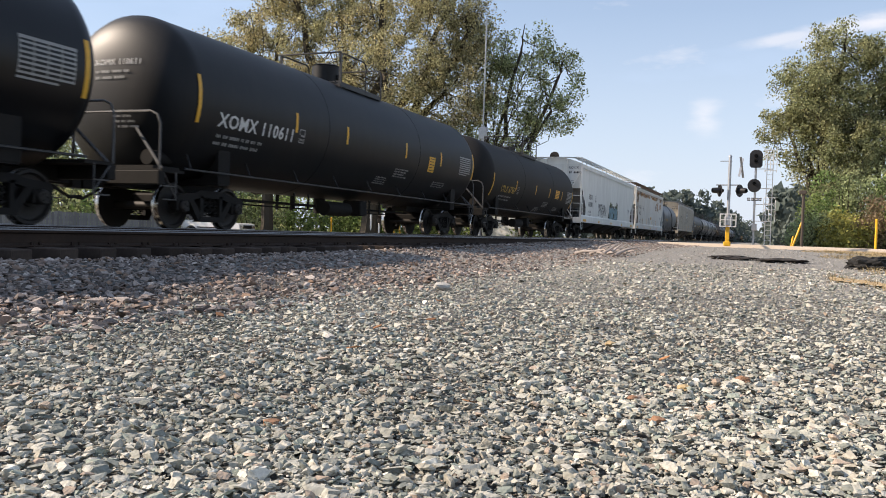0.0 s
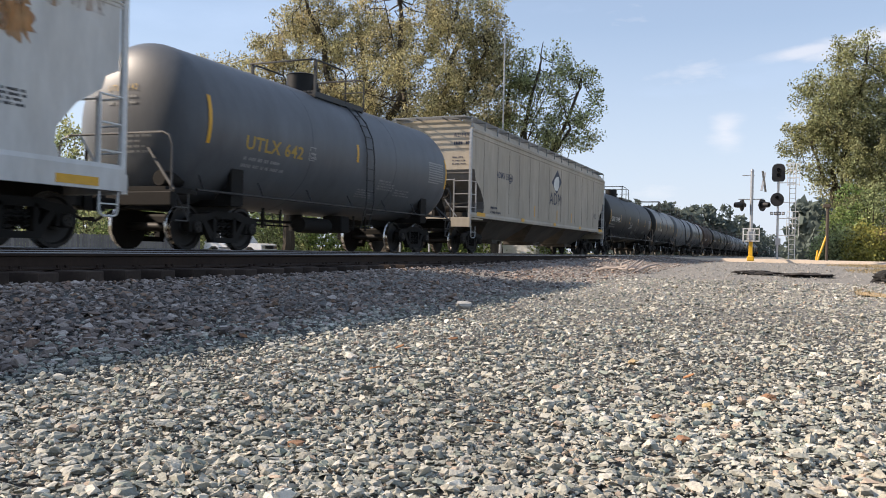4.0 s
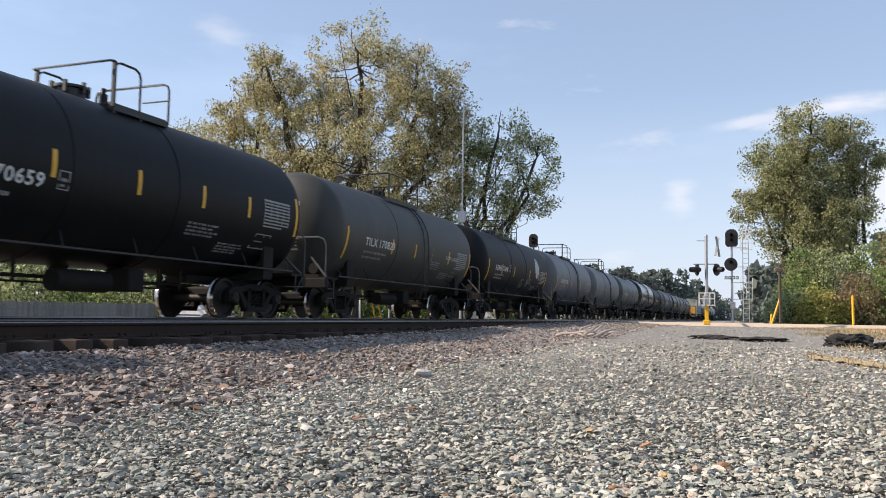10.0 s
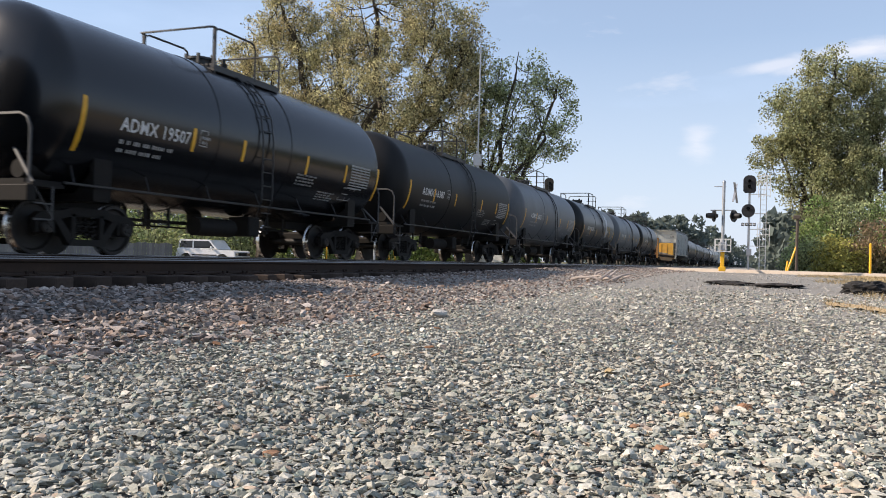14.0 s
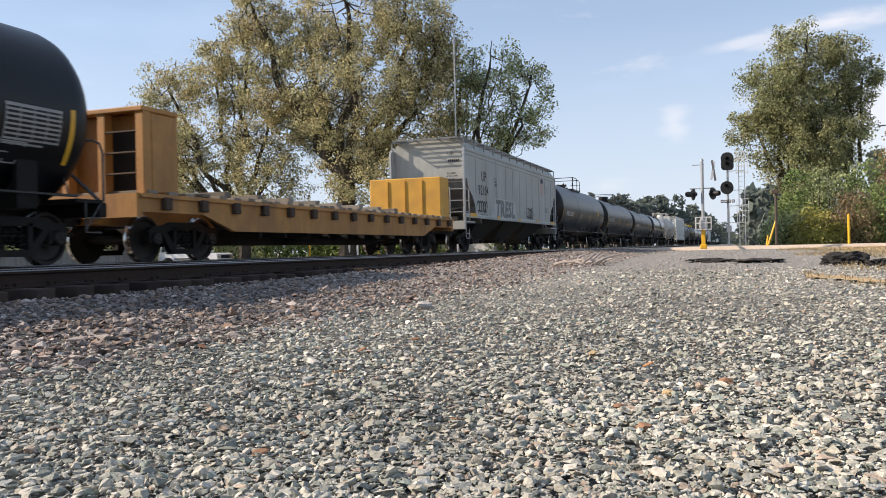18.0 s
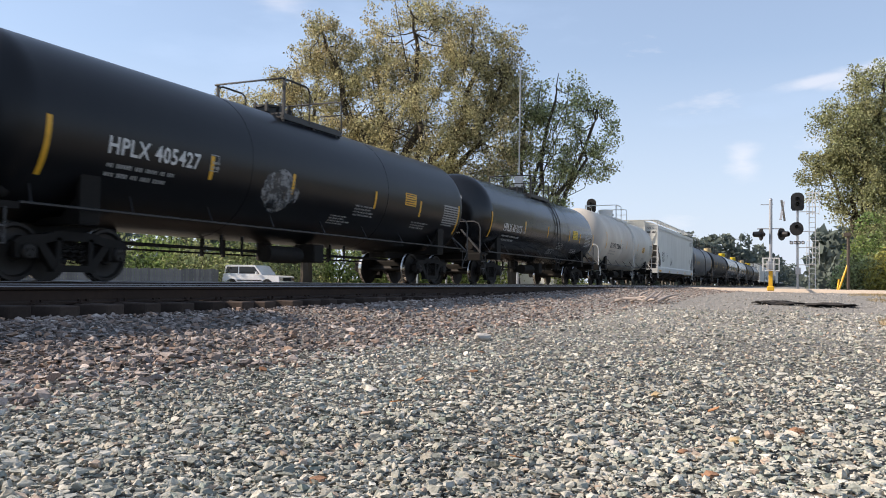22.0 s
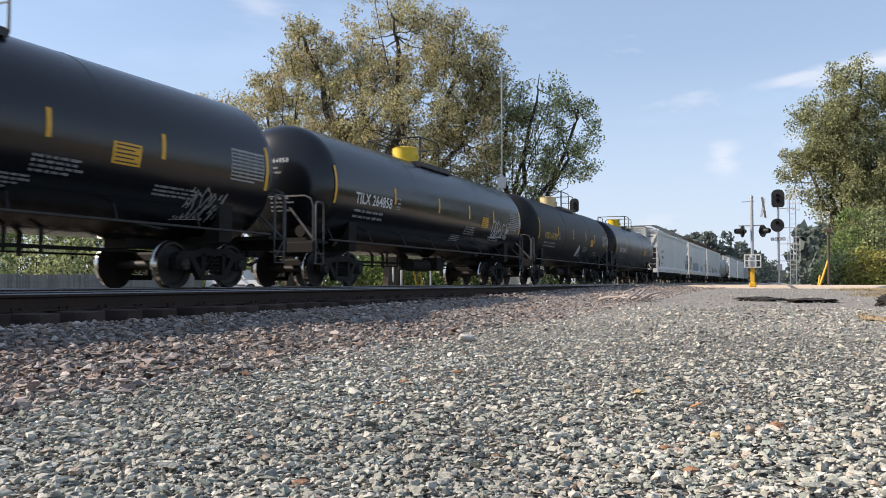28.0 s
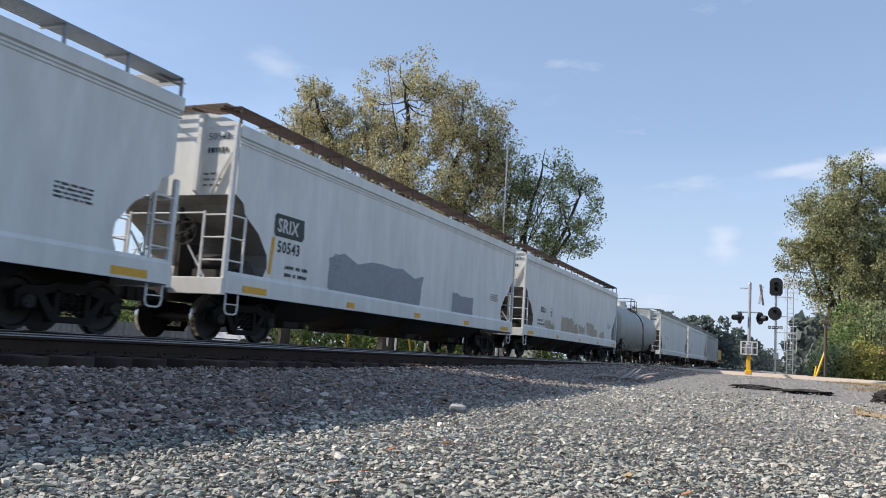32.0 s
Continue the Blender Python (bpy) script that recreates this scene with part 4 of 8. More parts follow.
        b.tube([(1.44, 0.05, 0.55), (1.44, 0.4, 0.55), (1.44, 0.4, 1.08)], 0.018, 5)
        b.tube([(1.44, 0.05, 0.80), (1.44, 0.4, 0.80)], 0.014, 5)
        b.tube([(1.44, 0.4, 0.6), (1.44, 0.05, 1.06)], 0.014, 5)
        return b.mesh("side_handrail", pipe, 40)

    for s in (-1, 1):
        part("end_handrail", cached(("grab", pipe), grab), car, pose(0, s * (end + 0.04), 0))
        part("side_handrail", cached(("sgrab", pipe, posts), side_grab), car, pose(0, -end, 0) if s < 0 else pose(0, end, 0, 0, 0, 180))
        part("side_handrail", cached(("sgrab", pipe, posts), side_grab), car, pose(0, s * end, 0) @ Matrix.Diagonal((-1 if s < 0 else 1, 1 if s < 0 else -1, 1, 1)))
        part("coupler", COUPLER, car, pose(0, s * (h - 0.45), 0, 0, 0, 0 if s > 0 else 180))
        add_truck(car, s * bolster, number)
    # brake wheel stand, diagonal braces and brake cylinder on its step board
    part("brake_mast", cached(("bmast", L), lambda: Builder().tube([(-0.7, -end - 0.05, 1.1), (-0.7, -end - 0.05, 1.95)], 0.03, 6).mesh("brake_mast", "truck", 40)), car)
    for s in (-1, 1):
        part("brace", cached(("brace", L, s), lambda: Builder().tube([(1.40, s * (end - 0.05), 1.12), (0.45, s * (end - 0.3), 2.05)], 0.033, 5).mesh("brace", pipe, 40)), car, None, "slanting brace")
    part("brake_cylinder", cached(("bcyl", L), lambda: Builder().tube([(0.9, -end + 0.2, 1.36), (0.9, -end + 0.75, 1.36)], 0.15, 12).mesh("brake_cylinder", "truck", 40)), car)
    part("step_board", cached(("step", L), lambda: Builder().box(0.2, 1.1, -end + 0.15, -end + 0.9, 1.12, 1.2).mesh("step_board", "truck")), car)
    # top platform, guard rails and fittings
    ptop = zc + R
    g0, g1, g2 = rail          # front posts, rounded end of the side rails, rear hoop
    steel = rail_mat if paint != "white_tank" else "white_metal"

    def platform(sx):
        b = Builder()
        b.box(min(sx * 0.88, sx * 0.96), max(sx * 0.88, sx * 0.96), g0, g2, ptop - 0.26, ptop - 0.14)
        for y in (g0 + 0.05, (g0 + g2) / 2, g2 - 0.05):
            b.box(min(sx * 0.3, sx * 0.95), max(sx * 0.3, sx * 0.95), y - 0.03, y + 0.03, ptop - 0.22, ptop - 0.141)
            b.bar((sx * 0.92, y, ptop - 0.16), (sx * 0.90, y, ptop - 0.40), 0.06)
        return b.mesh("top_platform", steel)

    def guard():
        b = Builder()
        zt = ptop + 0.67
        for sx in (-1, 1):
            hoop(b, [(sx * 0.95, g0, ptop - 0.2), (sx * 0.95, g0, zt), (sx * 0.95, g1, zt), (sx * 0.95, g1, ptop - 0.2)], 0.024, 0.16)
            b.bar((sx * 0.95, g0, ptop - 0.2), (sx * 0.95, g0, zt), 0.06)
        hoop(b, [(-0.95, g0, zt), (-0.95, g0 - 0.12, zt - 0.02), (0.95, g0 - 0.12, zt - 0.02), (0.95, g0, zt)], 0.024)
        return b.mesh("guard_rail", steel, 40)

    def rear():
        b = Builder()
        hoop(b, [(0.95, g2, ptop - 0.2), (0.95, g2, ptop + 0.65), (-0.95, g2, ptop + 0.65), (-0.95, g2, ptop - 0.2)], 0.024, 0.14)
        b.tube([(0.95, g2, ptop + 0.3), (0.3, g2, ptop + 0.3)], 0.016, 6)
        return b.mesh("rear_hoop", steel, 40)

    slat = cached(("slat", rail, ptop, steel), lambda: Builder().box(-0.035, 0.035, g0, g2, ptop - 0.14, ptop - 0.10).mesh("slat", steel))
    for sx in (-1, 1):
        deck = part("top_platform", cached(("plat", rail, ptop, steel, sx), lambda: platform(sx)), car)
        for k in range(5):
            part("slat", slat, deck, pose(sx * (0.42 + 0.11 * k), 0, 0))
    part("rear_hoop", cached(("rear", rail, ptop, steel), rear), car)
    part("guard_rail", cached(("guard", rail, ptop, steel), guard), car)

    def fittings():
        b = Builder()
        if dome == "open":       # hinged manway lid with bolts and a safety valve
            b.revolve([(ptop - 0.1, 0.28), (ptop + 0.16, 0.28), (ptop + 0.17, 0.33), (ptop + 0.22, 0.33), (ptop + 0.25, 0.2), (ptop + 0.27, 0)], "z", 18, pose(0, -0.35, 0))
            for k in range(6):
                a = k * 1.047
                b.box(0.33 * math.cos(a) - 0.03, 0.33 * math.cos(a) + 0.03, -0.35 + 0.33 * math.sin(a) - 0.03, -0.35 + 0.33 * math.sin(a) + 0.03, ptop + 0.06, ptop + 0.28)
        else:
            rr = 0.40 if dome == "bonnet" else 0.43
            hh = 0.46 if dome == "bonnet" else 0.44
            b.revolve([(ptop - 0.2, rr + 0.06), (ptop + 0.02, rr + 0.06), (ptop + 0.03, rr), (ptop + hh, rr), (ptop + hh + 0.02, rr + 0.02), (ptop + hh + 0.05, rr * 0.9), (ptop + hh + 0.07, 0)], "z", 24, pose(0, -0.25, 0))
            b.box(rr - 0.05, rr + 0.07, -0.33, -0.17, ptop + 0.1, ptop + 0.22)
        return b

    fit_mat = {"bonnet": "black_matt", "open": rail_mat, "yellow": "yellow_dome", "cream": "cream", "white": "white_metal", "black": "black_matt"}[dome]
    part("valve_housing", cached(("fit", dome, ptop, fit_mat), lambda: fittings().mesh("valve_housing", fit_mat, 35)), car, None, {"yellow": "bright yellow valve cover", "cream": "cream valve cover"}.get(dome, ""))
    if dome in ("bonnet", "open"):
        part("safety_valve", cached(("valve", ptop), lambda: Builder().tube([(0, 0.5, ptop - 0.1), (0, 0.5, ptop + 0.3), (0, 0.5, ptop + 0.31), (0, 0.5, ptop + 0.42)], [0.085, 0.085, 0.045, 0.045], 10).mesh("safety_valve", "black_matt", 40)), car)
        part("valve_box", cached(("vbox", ptop), lambda: Builder().box(-0.2, 0.2, 0.75, 1.0, ptop - 0.1, ptop + 0.12, c=0.03).mesh("valve_box", "black_matt")), car)
    if ladder:
        def rungs():
            b = Builder()
            for sx in (-1, 1):
                for y in (-0.2, 0.2):
                    pts = [(sx * 1.5, y, 0.62)] + [(sx * (R + 0.06) * math.cos(a), y, zc + (R + 0.06) * math.sin(a)) for a in (0, 0.3, 0.6, 0.9, 1.1)]
                    pts.insert(1, (sx * (R + 0.06), y, 1.3))
                    b.tube(pts, 0.02, 5)
                for z in (0.7, 1.0, 1.3, 1.6, 1.9, 2.2):
                    b.tube([(sx * (R + 0.04), -0.2, z), (sx * (R + 0.04), 0.2, z)], 0.014, 5)
                for a in (0.12, 0.32, 0.52, 0.72, 0.92):
                    b.tube([(sx * (R + 0.05) * math.cos(a), -0.2, zc + (R + 0.05) * math.sin(a)), (sx * (R + 0.05) * math.cos(a), 0.2, zc + (R + 0.05) * math.sin(a))], 0.014, 5)
            return b.mesh("ladder", rail_mat if paint != "white_tank" else "white_metal")
        part("ladder", cached(("ladder", R, zc, rail_mat, paint == "white_tank"), rungs), car, pose(0, rungs_at, 0))
    # reflectors: long ones at the ends of the shell, short ones between
    c = h - 1.42
    if places is None:
        mids = (-0.61, -0.22, 0.33, 0.69) if syrup else (-0.56, -0.17, 0.24, 0.60)
        places = [-c] + [c * k for k in mids] + [c] if bands == 6 else [-c + 2 * c * k / (bands - 1) for k in range(bands)]
    for k, y in enumerate(places):
        tall = 0.95 if k in (0, len(places) - 1) else 0.46
        v0 = at_z(bz - (0.14 if k in (0, len(places) - 1) and bz < 2.4 else 0.0))

        def strip(tall=tall, v0=v0):
            b = Builder()
            n = 6
            vs, fs = [], []
            for i in range(n + 1):
                v = -tall / 2 + tall * i / n
                a = (v + v0) / R
                vs += [((R + 0.006) * math.cos(a), -0.05, zc + (R + 0.006) * math.sin(a)), ((R + 0.006) * math.cos(a), 0.05, zc + (R + 0.006) * math.sin(a))]
                if i:
                    fs.append((2 * i - 2, 2 * i - 1, 2 * i + 1, 2 * i))
            return b.add(vs, fs).mesh("reflector", band_mat)
        part("reflector", cached(("strip", tall, R, zc, band_mat, v0), strip), car, pose(0, y, 0))
    # lettering
    rng = random.Random(number * 7 + 3)
    size = 0.33 if syrup else 0.40
    if mark:
        u0, zm, span = mark_at or ((-4.28, 2.2, 1.95) if syrup else (-c + 1.15, 2.12, 2.15))
        base = at_z(zm)
        flat = letters(mark, size, lambda u, v: (u, v, 0), 1.0, size * 0.02)
        fit = span / max(p[0] for p in flat.v)
        flat.v = [tuple(wrap(u * fit + u0, v + base)) for u, v, _ in flat.v]
        part("reporting_mark", flat.mesh("reporting_mark", text), car, None, "painted letters and numerals")
        b = Builder()
        q0, q1 = u0 + span + 0.28, base + 0.02
        strokes(b, [[(q0, q1), (q0 + 0.22, q1), (q0 + 0.22, q1 + 0.3), (q0, q1 + 0.3), (q0, q1)]], 0.02, wrap)
        text_bars(b, rng, q0 + 0.05, q1 + 0.16, 0.1, 2, 0.06, wrap)
        text_bars(b, rng, u0 + 0.05, base - 0.2, 1.35 if syrup else 1.8, 2, 0.08, wrap, 2.0)
        text_bars(b, rng, 1.4, base - 0.15, 1.0, 4, 0.05, wrap)
        text_bars(b, rng, 0.45 if not syrup else 2.6, base - 0.5, 0.9, 4, 0.045, wrap)
        if not syrup:
            text_bars(b, rng, c - 3.3, base - 0.35, 1.1, 3, 0.05, wrap)
        tagged(part("small_lettering", b.mesh("small_lettering", "grey_letter"), car), kind="stuff")
        b = Builder()
        x0, x1 = c - 1.3, c - 0.25
        top = at_z(bz + 0.25)
        for r in range(9):
            strokes(b, [[(x0, top - r * 0.075), (x1 - (0.3 if r == 8 else 0), top - r * 0.075)]], 0.035 if r else 0.05, wrap)
        for k in range(5):
            strokes(b, [[(x0 + (x1 - x0) * k / 4, top), (x0 + (x1 - x0) * k / 4, top - 0.54)]], 0.02, wrap)
        tagged(part("test_stencil", b.mesh("test_stencil", "grey_letter"), car), kind="stuff")
        if syrup:
            b, v1 = Builder(), at_z(1.62)
            ring = [(c - 1.55, v1), (c - 0.95, v1), (c - 0.85, v1 + 0.36), (c - 1.45, v1 + 0.36), (c - 1.55, v1)]
            strokes(b, [ring, [(c - 1.2, v1), (c - 1.1, v1 + 0.36)], [(c - 1.45, v1 + 0.18), (c - 1.15, v1 + 0.18)]], 0.022, wrap)
            part("panel_outline", b.mesh("panel_outline", "grey_letter"), car, None, "white outlined lettering panel")
        e = Builder()
        def on_head(x, z):
            r = min(0.98, math.hypot(x, z) / R) ** (1 / 0.85)
            return (x, -tk + d * (1 - math.sqrt(1 - r * r)) - 0.014, zc + z)
        part("end_mark", letters(mark, 0.17, lambda u, v: on_head(u - 0.45, v + 0.55)).mesh("end_mark", text), car, None, "painted letters on the tank's end")
        text_bars(e, rng, -0.4, 0.42, 0.8, 2, 0.06, on_head, 2.0)
        text_bars(e, rng, 0.05, -0.35, 0.5, 4, 0.05, on_head, 2.0)
        tagged(part("end_lettering", e.mesh("end_lettering", "grey_letter"), car), kind="stuff")
    if extras:
        extras(car, wrap, c)
    return car


def hopper_car(number, L, paint, mark, lines, style="curved", bays=3, letter="dark_letter", grate="grate", sill=None, label="", extras=None, roof_z=4.42, zb=1.11, post_top=None, seams=None):
    car = thing("hopper_car", label, "hopper car", "freight cars of the train")
    h = L / 2
    end = h - 0.78
    a = end - 0.08
    W = 1.60
    notch = 1.3
    # body: side outline with sloped ends, full width, roof chamfered
    rec = 0.06 if style == "curved" else 0.28
    half = [(a - rec, roof_z), (a - rec, 2.98), (a - 0.34, 2.84), (a - 0.42, 2.62), (a - notch * 0.72, 2.30), (a - notch, 1.88), (a - notch - 0.03, 1.62), (a - notch + 0.06, 1.45), (a - notch + 0.06, zb)]
    side = [(-p, q) for p, q in half] + half[::-1]
    arch = [(W * t, roof_z + 0.36 * (1 - abs(t) ** 2.4)) for t in (1, 0.9, 0.75, 0.55, 0.3, 0, -0.3, -0.55, -0.75, -0.9, -1)] if style == "curved" else [(W, roof_z), (W - 0.16, roof_z + 0.24), (0.55, roof_z + 0.36), (-0.55, roof_z + 0.36), (-W + 0.16, roof_z + 0.24), (-W, roof_z)]

    def body():
        b = Builder()
        b.prism(side, -W, W, "x")
        return b.mesh("hopper_body", paint)

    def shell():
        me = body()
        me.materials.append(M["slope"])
        # end and underside faces below the upper wall get the shade-darkened slope colour
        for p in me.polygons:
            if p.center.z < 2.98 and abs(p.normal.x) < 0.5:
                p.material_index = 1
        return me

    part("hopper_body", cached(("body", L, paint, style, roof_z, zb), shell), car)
    part("roof", cached(("roof", L, paint, roof_z, style), lambda: Builder().prism(arch, -a + rec - 0.005, a - rec + 0.005, "y").mesh("roof", paint)), car)
    if style == "ribbed":
        # welded seams between the side sheets, dark with grime
        rib = cached(("siderib", zb, roof_z), lambda: Builder().box(W, W + 0.008, -0.011, 0.011, zb + 0.16, roof_z - 0.34, c=0.004).mesh("side_seam", "seam"))
        for turn in (0, 180):
            for u in seams or [-a + 0.9 + (2 * a - 1.8) * i / 8 for i in range(9)]:
                part("side_seam", rib, car, pose(0, 0, 0, 0, 0, turn) @ pose(0, u if turn == 0 else -u, 0), "grimy welded seam")
    if style == "curved":
        post = cached(("endpost", paint, roof_z), lambda: Builder().prism([(0.0, 2.98), (0.12, 3.06), (0.12, roof_z + 0.24), (0.0, roof_z + 0.30)], -0.05, 0.05, "x").mesh("end_post", paint))
        strap = cached(("strap", paint, roof_z), lambda: Builder().bar((W - 0.08, 0.03, roof_z - 0.42), (W - 0.62, 0.05, 3.0), 0.05, 0.03).mesh("end_strap", paint))
        for turn in (0, 180):
            for x in (-0.62, 0.62):
                part("end_post", post, car, pose(0, 0, 0, 0, 0, turn) @ pose(x, a - rec, 0))
            part("end_strap", strap, car, pose(0, 0, 0, 0, 0, turn) @ pose(0, a - rec, 0) @ Matrix.Diagonal((-1, 1, 1, 1)))
    lip = cached(("lip", paint, roof_z), lambda: Builder().box(-0.05, 0, -0.145, 0.145, 2.98, roof_z).mesh("end_lip", paint))
    for turn in (0, 180):
        for s in (-1, 1) if style != "curved" else ():
            part("end_lip", lip, car, pose(0, 0, 0, 0, 0, turn) @ pose(W, s * (a - 0.145), 0))
        for z0, z1, t in ((0.27, -0.02, 0.045), (0.335, 0.30, 0.022), (0.40, 0.365, 0.018)) if style == "curved" else ((0.14, 0.0, 0.03), (0.30, 0.24, 0.02)):
            rib = cached(("rib", L, paint, roof_z, z0), lambda: Builder().prism([(W, roof_z - z0), (W + t, roof_z - z0 + 0.03), (W + t, roof_z - z1 - 0.02), (W, roof_z - z1)], -a, a, "y").mesh("roof_rib", paint))
            part("roof_rib", rib, car, pose(0, 0, 0, 0, 0, turn))

    def sills():
        b = Builder()
        for sx in (-1, 1):
            up = 0.22 if style == "curved" else -0.05
            b.prism([(sx * (W - 0.05), zb - 0.14), (sx * (W + 0.045), zb - 0.14), (sx * (W + 0.045), zb + up), (sx * W, zb + up + 0.08), (sx * (W - 0.05), zb + up + 0.08)], -end, end, "y")
        for s in (-1, 1):
            b.box(-W - 0.03, W + 0.03, s * end - 0.07, s * end + 0.07, 0.92, 1.26, c=0.01)
            b.box(-W, W, min(s * end, s * (end - 1.3)), max(s * end, s * (end - 1.3)), 1.20, 1.26)
        return b.mesh("side_sill", sill or paint)

    part("side_sill", cached(("sill", L, sill or paint, zb, style), sills), car)

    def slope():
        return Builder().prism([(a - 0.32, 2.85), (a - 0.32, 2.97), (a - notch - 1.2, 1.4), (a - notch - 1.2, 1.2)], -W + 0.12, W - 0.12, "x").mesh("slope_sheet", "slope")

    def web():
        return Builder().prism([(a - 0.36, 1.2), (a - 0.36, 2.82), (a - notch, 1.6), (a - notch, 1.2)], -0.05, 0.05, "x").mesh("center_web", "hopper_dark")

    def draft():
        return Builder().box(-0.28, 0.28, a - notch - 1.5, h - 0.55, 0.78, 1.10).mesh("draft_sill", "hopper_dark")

    for turn in (0, 180):
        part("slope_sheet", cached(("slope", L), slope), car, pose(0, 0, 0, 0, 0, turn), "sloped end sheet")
        part("center_web", cached(("web", L), web), car, pose(0, 0, 0, 0, 0, turn))
        part("draft_sill", cached(("draft", L), draft), car, pose(0, 0, 0, 0, 0, turn))
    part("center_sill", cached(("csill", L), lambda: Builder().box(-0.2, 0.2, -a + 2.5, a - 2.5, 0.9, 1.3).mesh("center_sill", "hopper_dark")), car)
    # discharge bays
    span = 2 * (a - notch - 0.9)

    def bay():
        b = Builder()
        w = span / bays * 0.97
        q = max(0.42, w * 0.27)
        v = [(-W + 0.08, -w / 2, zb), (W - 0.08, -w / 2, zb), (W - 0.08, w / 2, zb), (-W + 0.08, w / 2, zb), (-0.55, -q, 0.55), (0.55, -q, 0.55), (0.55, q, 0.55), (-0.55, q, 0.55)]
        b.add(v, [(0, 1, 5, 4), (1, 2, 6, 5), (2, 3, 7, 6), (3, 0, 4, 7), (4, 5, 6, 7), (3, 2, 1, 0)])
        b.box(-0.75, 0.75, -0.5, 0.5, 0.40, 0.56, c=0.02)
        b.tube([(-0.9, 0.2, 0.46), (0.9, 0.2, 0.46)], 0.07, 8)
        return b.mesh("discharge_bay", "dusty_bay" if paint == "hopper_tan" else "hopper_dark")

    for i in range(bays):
        part("discharge_bay", cached(("bay", L, bays, zb, paint == "hopper_tan"), bay), car, pose(0, -span / 2 + span * (i + 0.5) / bays, 0), "dark discharge hopper")
    # end posts and ladders
    def ladder():
        b = Builder()
        top = post_top or roof_z - 0.05
        b.box(W - 0.06, W + 0.03, -0.05, 0.06, 1.0, top, c=0.008)
        b.box(W - 0.02, W + 0.02, 0.50, 0.54, 1.25, 2.56)
        b.box(W - 0.64, W - 0.60, -0.04, 0.0, 1.25, 2.62)
        for z in (1.62, 2.08, 2.54):
            b.tube([(W + 0.01, 0, z), (W + 0.01, 0.53, z)], 0.018, 6)
            b.tube([(W, -0.02, z), (W - 0.62, -0.02, z)], 0.018, 6)
        b.tube([(W - 0.6, -0.02, 2.58), (0.0, -0.02, 2.58)], 0.018, 6)
        b.tube([(W - 0.5, -0.02, 1.28), (W - 1.0, -0.02, 1.95)], 0.022, 6)
        hoop(b, [(W, 0.1, 0.95), (W, 0.1, 0.55), (W, 0.5, 0.55), (W, 0.5, 0.95)], 0.02)
        b.tube([(W, 0.1, 0.75), (W, 0.5, 0.75)], 0.014, 5)
        return b.mesh("ladder", "white_metal" if paint in ("hopper_white", "hopper_rusty") else "galv")

    for s in (-1, 1):
        for sx in (-1, 1):
            part("ladder", cached(("hladder", roof_z, style, post_top, paint in ("hopper_white", "hopper_rusty")), ladder), car, pose(0, s * (end - 0.02), 0) @ Matrix.Diagonal((sx, -s, 1, 1)))
        part("coupler", COUPLER, car, pose(0, s * (h - 0.45), 0, 0, 0, 0 if s > 0 else 180))
        add_truck(car, s * (h - 2.35), number)

    def wheel():
        b = Builder()
        pts = [(0.28 * math.cos(k * math.pi / 9), 0, 0.28 * math.sin(k * math.pi / 9)) for k in range(19)]
        b.tube(pts, 0.02, 5)
        for k in range(4):
            t = k * math.pi / 2 + 0.4
            b.tube([(0, 0, 0), (0.28 * math.cos(t), 0.0, 0.28 * math.sin(t))], 0.016, 5)
        b.box(-0.18, 0.18, 0.04, 0.28, -0.25, 0.2, c=0.02)
        return b.mesh("brake_wheel", "truck", 40)

    part("brake_wheel", cached("brakewheel", wheel), car, pose(0.55, -end - 0.02, 2.2))

    def tank():
        b = Builder()
        b.tube([(0.5, 0, 1.62), (1.3, 0, 1.62)], 0.17, 14)
        b.box(0.6, 1.2, -0.3, 0.3, 1.26, 1.45)
        return b.mesh("air_reservoir", "hopper_dark", 40)

    part("air_reservoir", cached("air", tank), car, pose(0, -end + 0.55, 0))

    def valve():
        b = Builder().box(1.02, 1.28, 0.95, 1.15, 1.28, 1.55, c=0.02)
        b.box(0.72, 0.98, 0.98, 1.12, 1.28, 1.46, c=0.02)
        hoop(b, [(1.15, 1.05, 1.5), (1.2, 1.05, 1.74), (1.3, 1.25, 1.7), (1.35, 1.4, 1.3)], 0.018)
        hoop(b, [(0.85, 1.05, 1.44), (0.8, 0.9, 1.68), (0.6, 0.6, 1.66)], 0.018)
        return b.mesh("brake_valve", "pipe", 40)

    part("brake_valve", cached("brakevalve", valve), car, pose(0, -end, 0))
    # roof walkway
    def walkway():
        b = Builder()
        zt = roof_z + 0.40
        for sx in (-1, 1):
            for k in range(9):
                b.box(sx * (W - 0.58 + 0.065 * k) - 0.012, sx * (W - 0.58 + 0.065 * k) + 0.012, -a, a, zt - 0.03, zt)
            n = int(2 * a / 1.3)
            for i in range(n + 1):
                y = -a + 0.05 + (2 * a - 0.1) * i / n
                b.box(min(sx * (W - 0.6), sx * (W - 0.02)), max(sx * (W - 0.6), sx * (W - 0.02)), y - 0.025, y + 0.025, zt - 0.07, zt - 0.03)
                b.box(min(sx * (W - 0.06), sx * (W - 0.02)), max(sx * (W - 0.06), sx * (W - 0.02)), y - 0.025, y + 0.025, roof_z - 0.02, zt - 0.03)
        for s in (-1, 1):
            for k in range(8):
                y = s * (a + 0.22 - 0.085 * k)
                b.box(-W + 0.2, W - 0.2, y - 0.014, y + 0.014, zt - 0.03, zt)
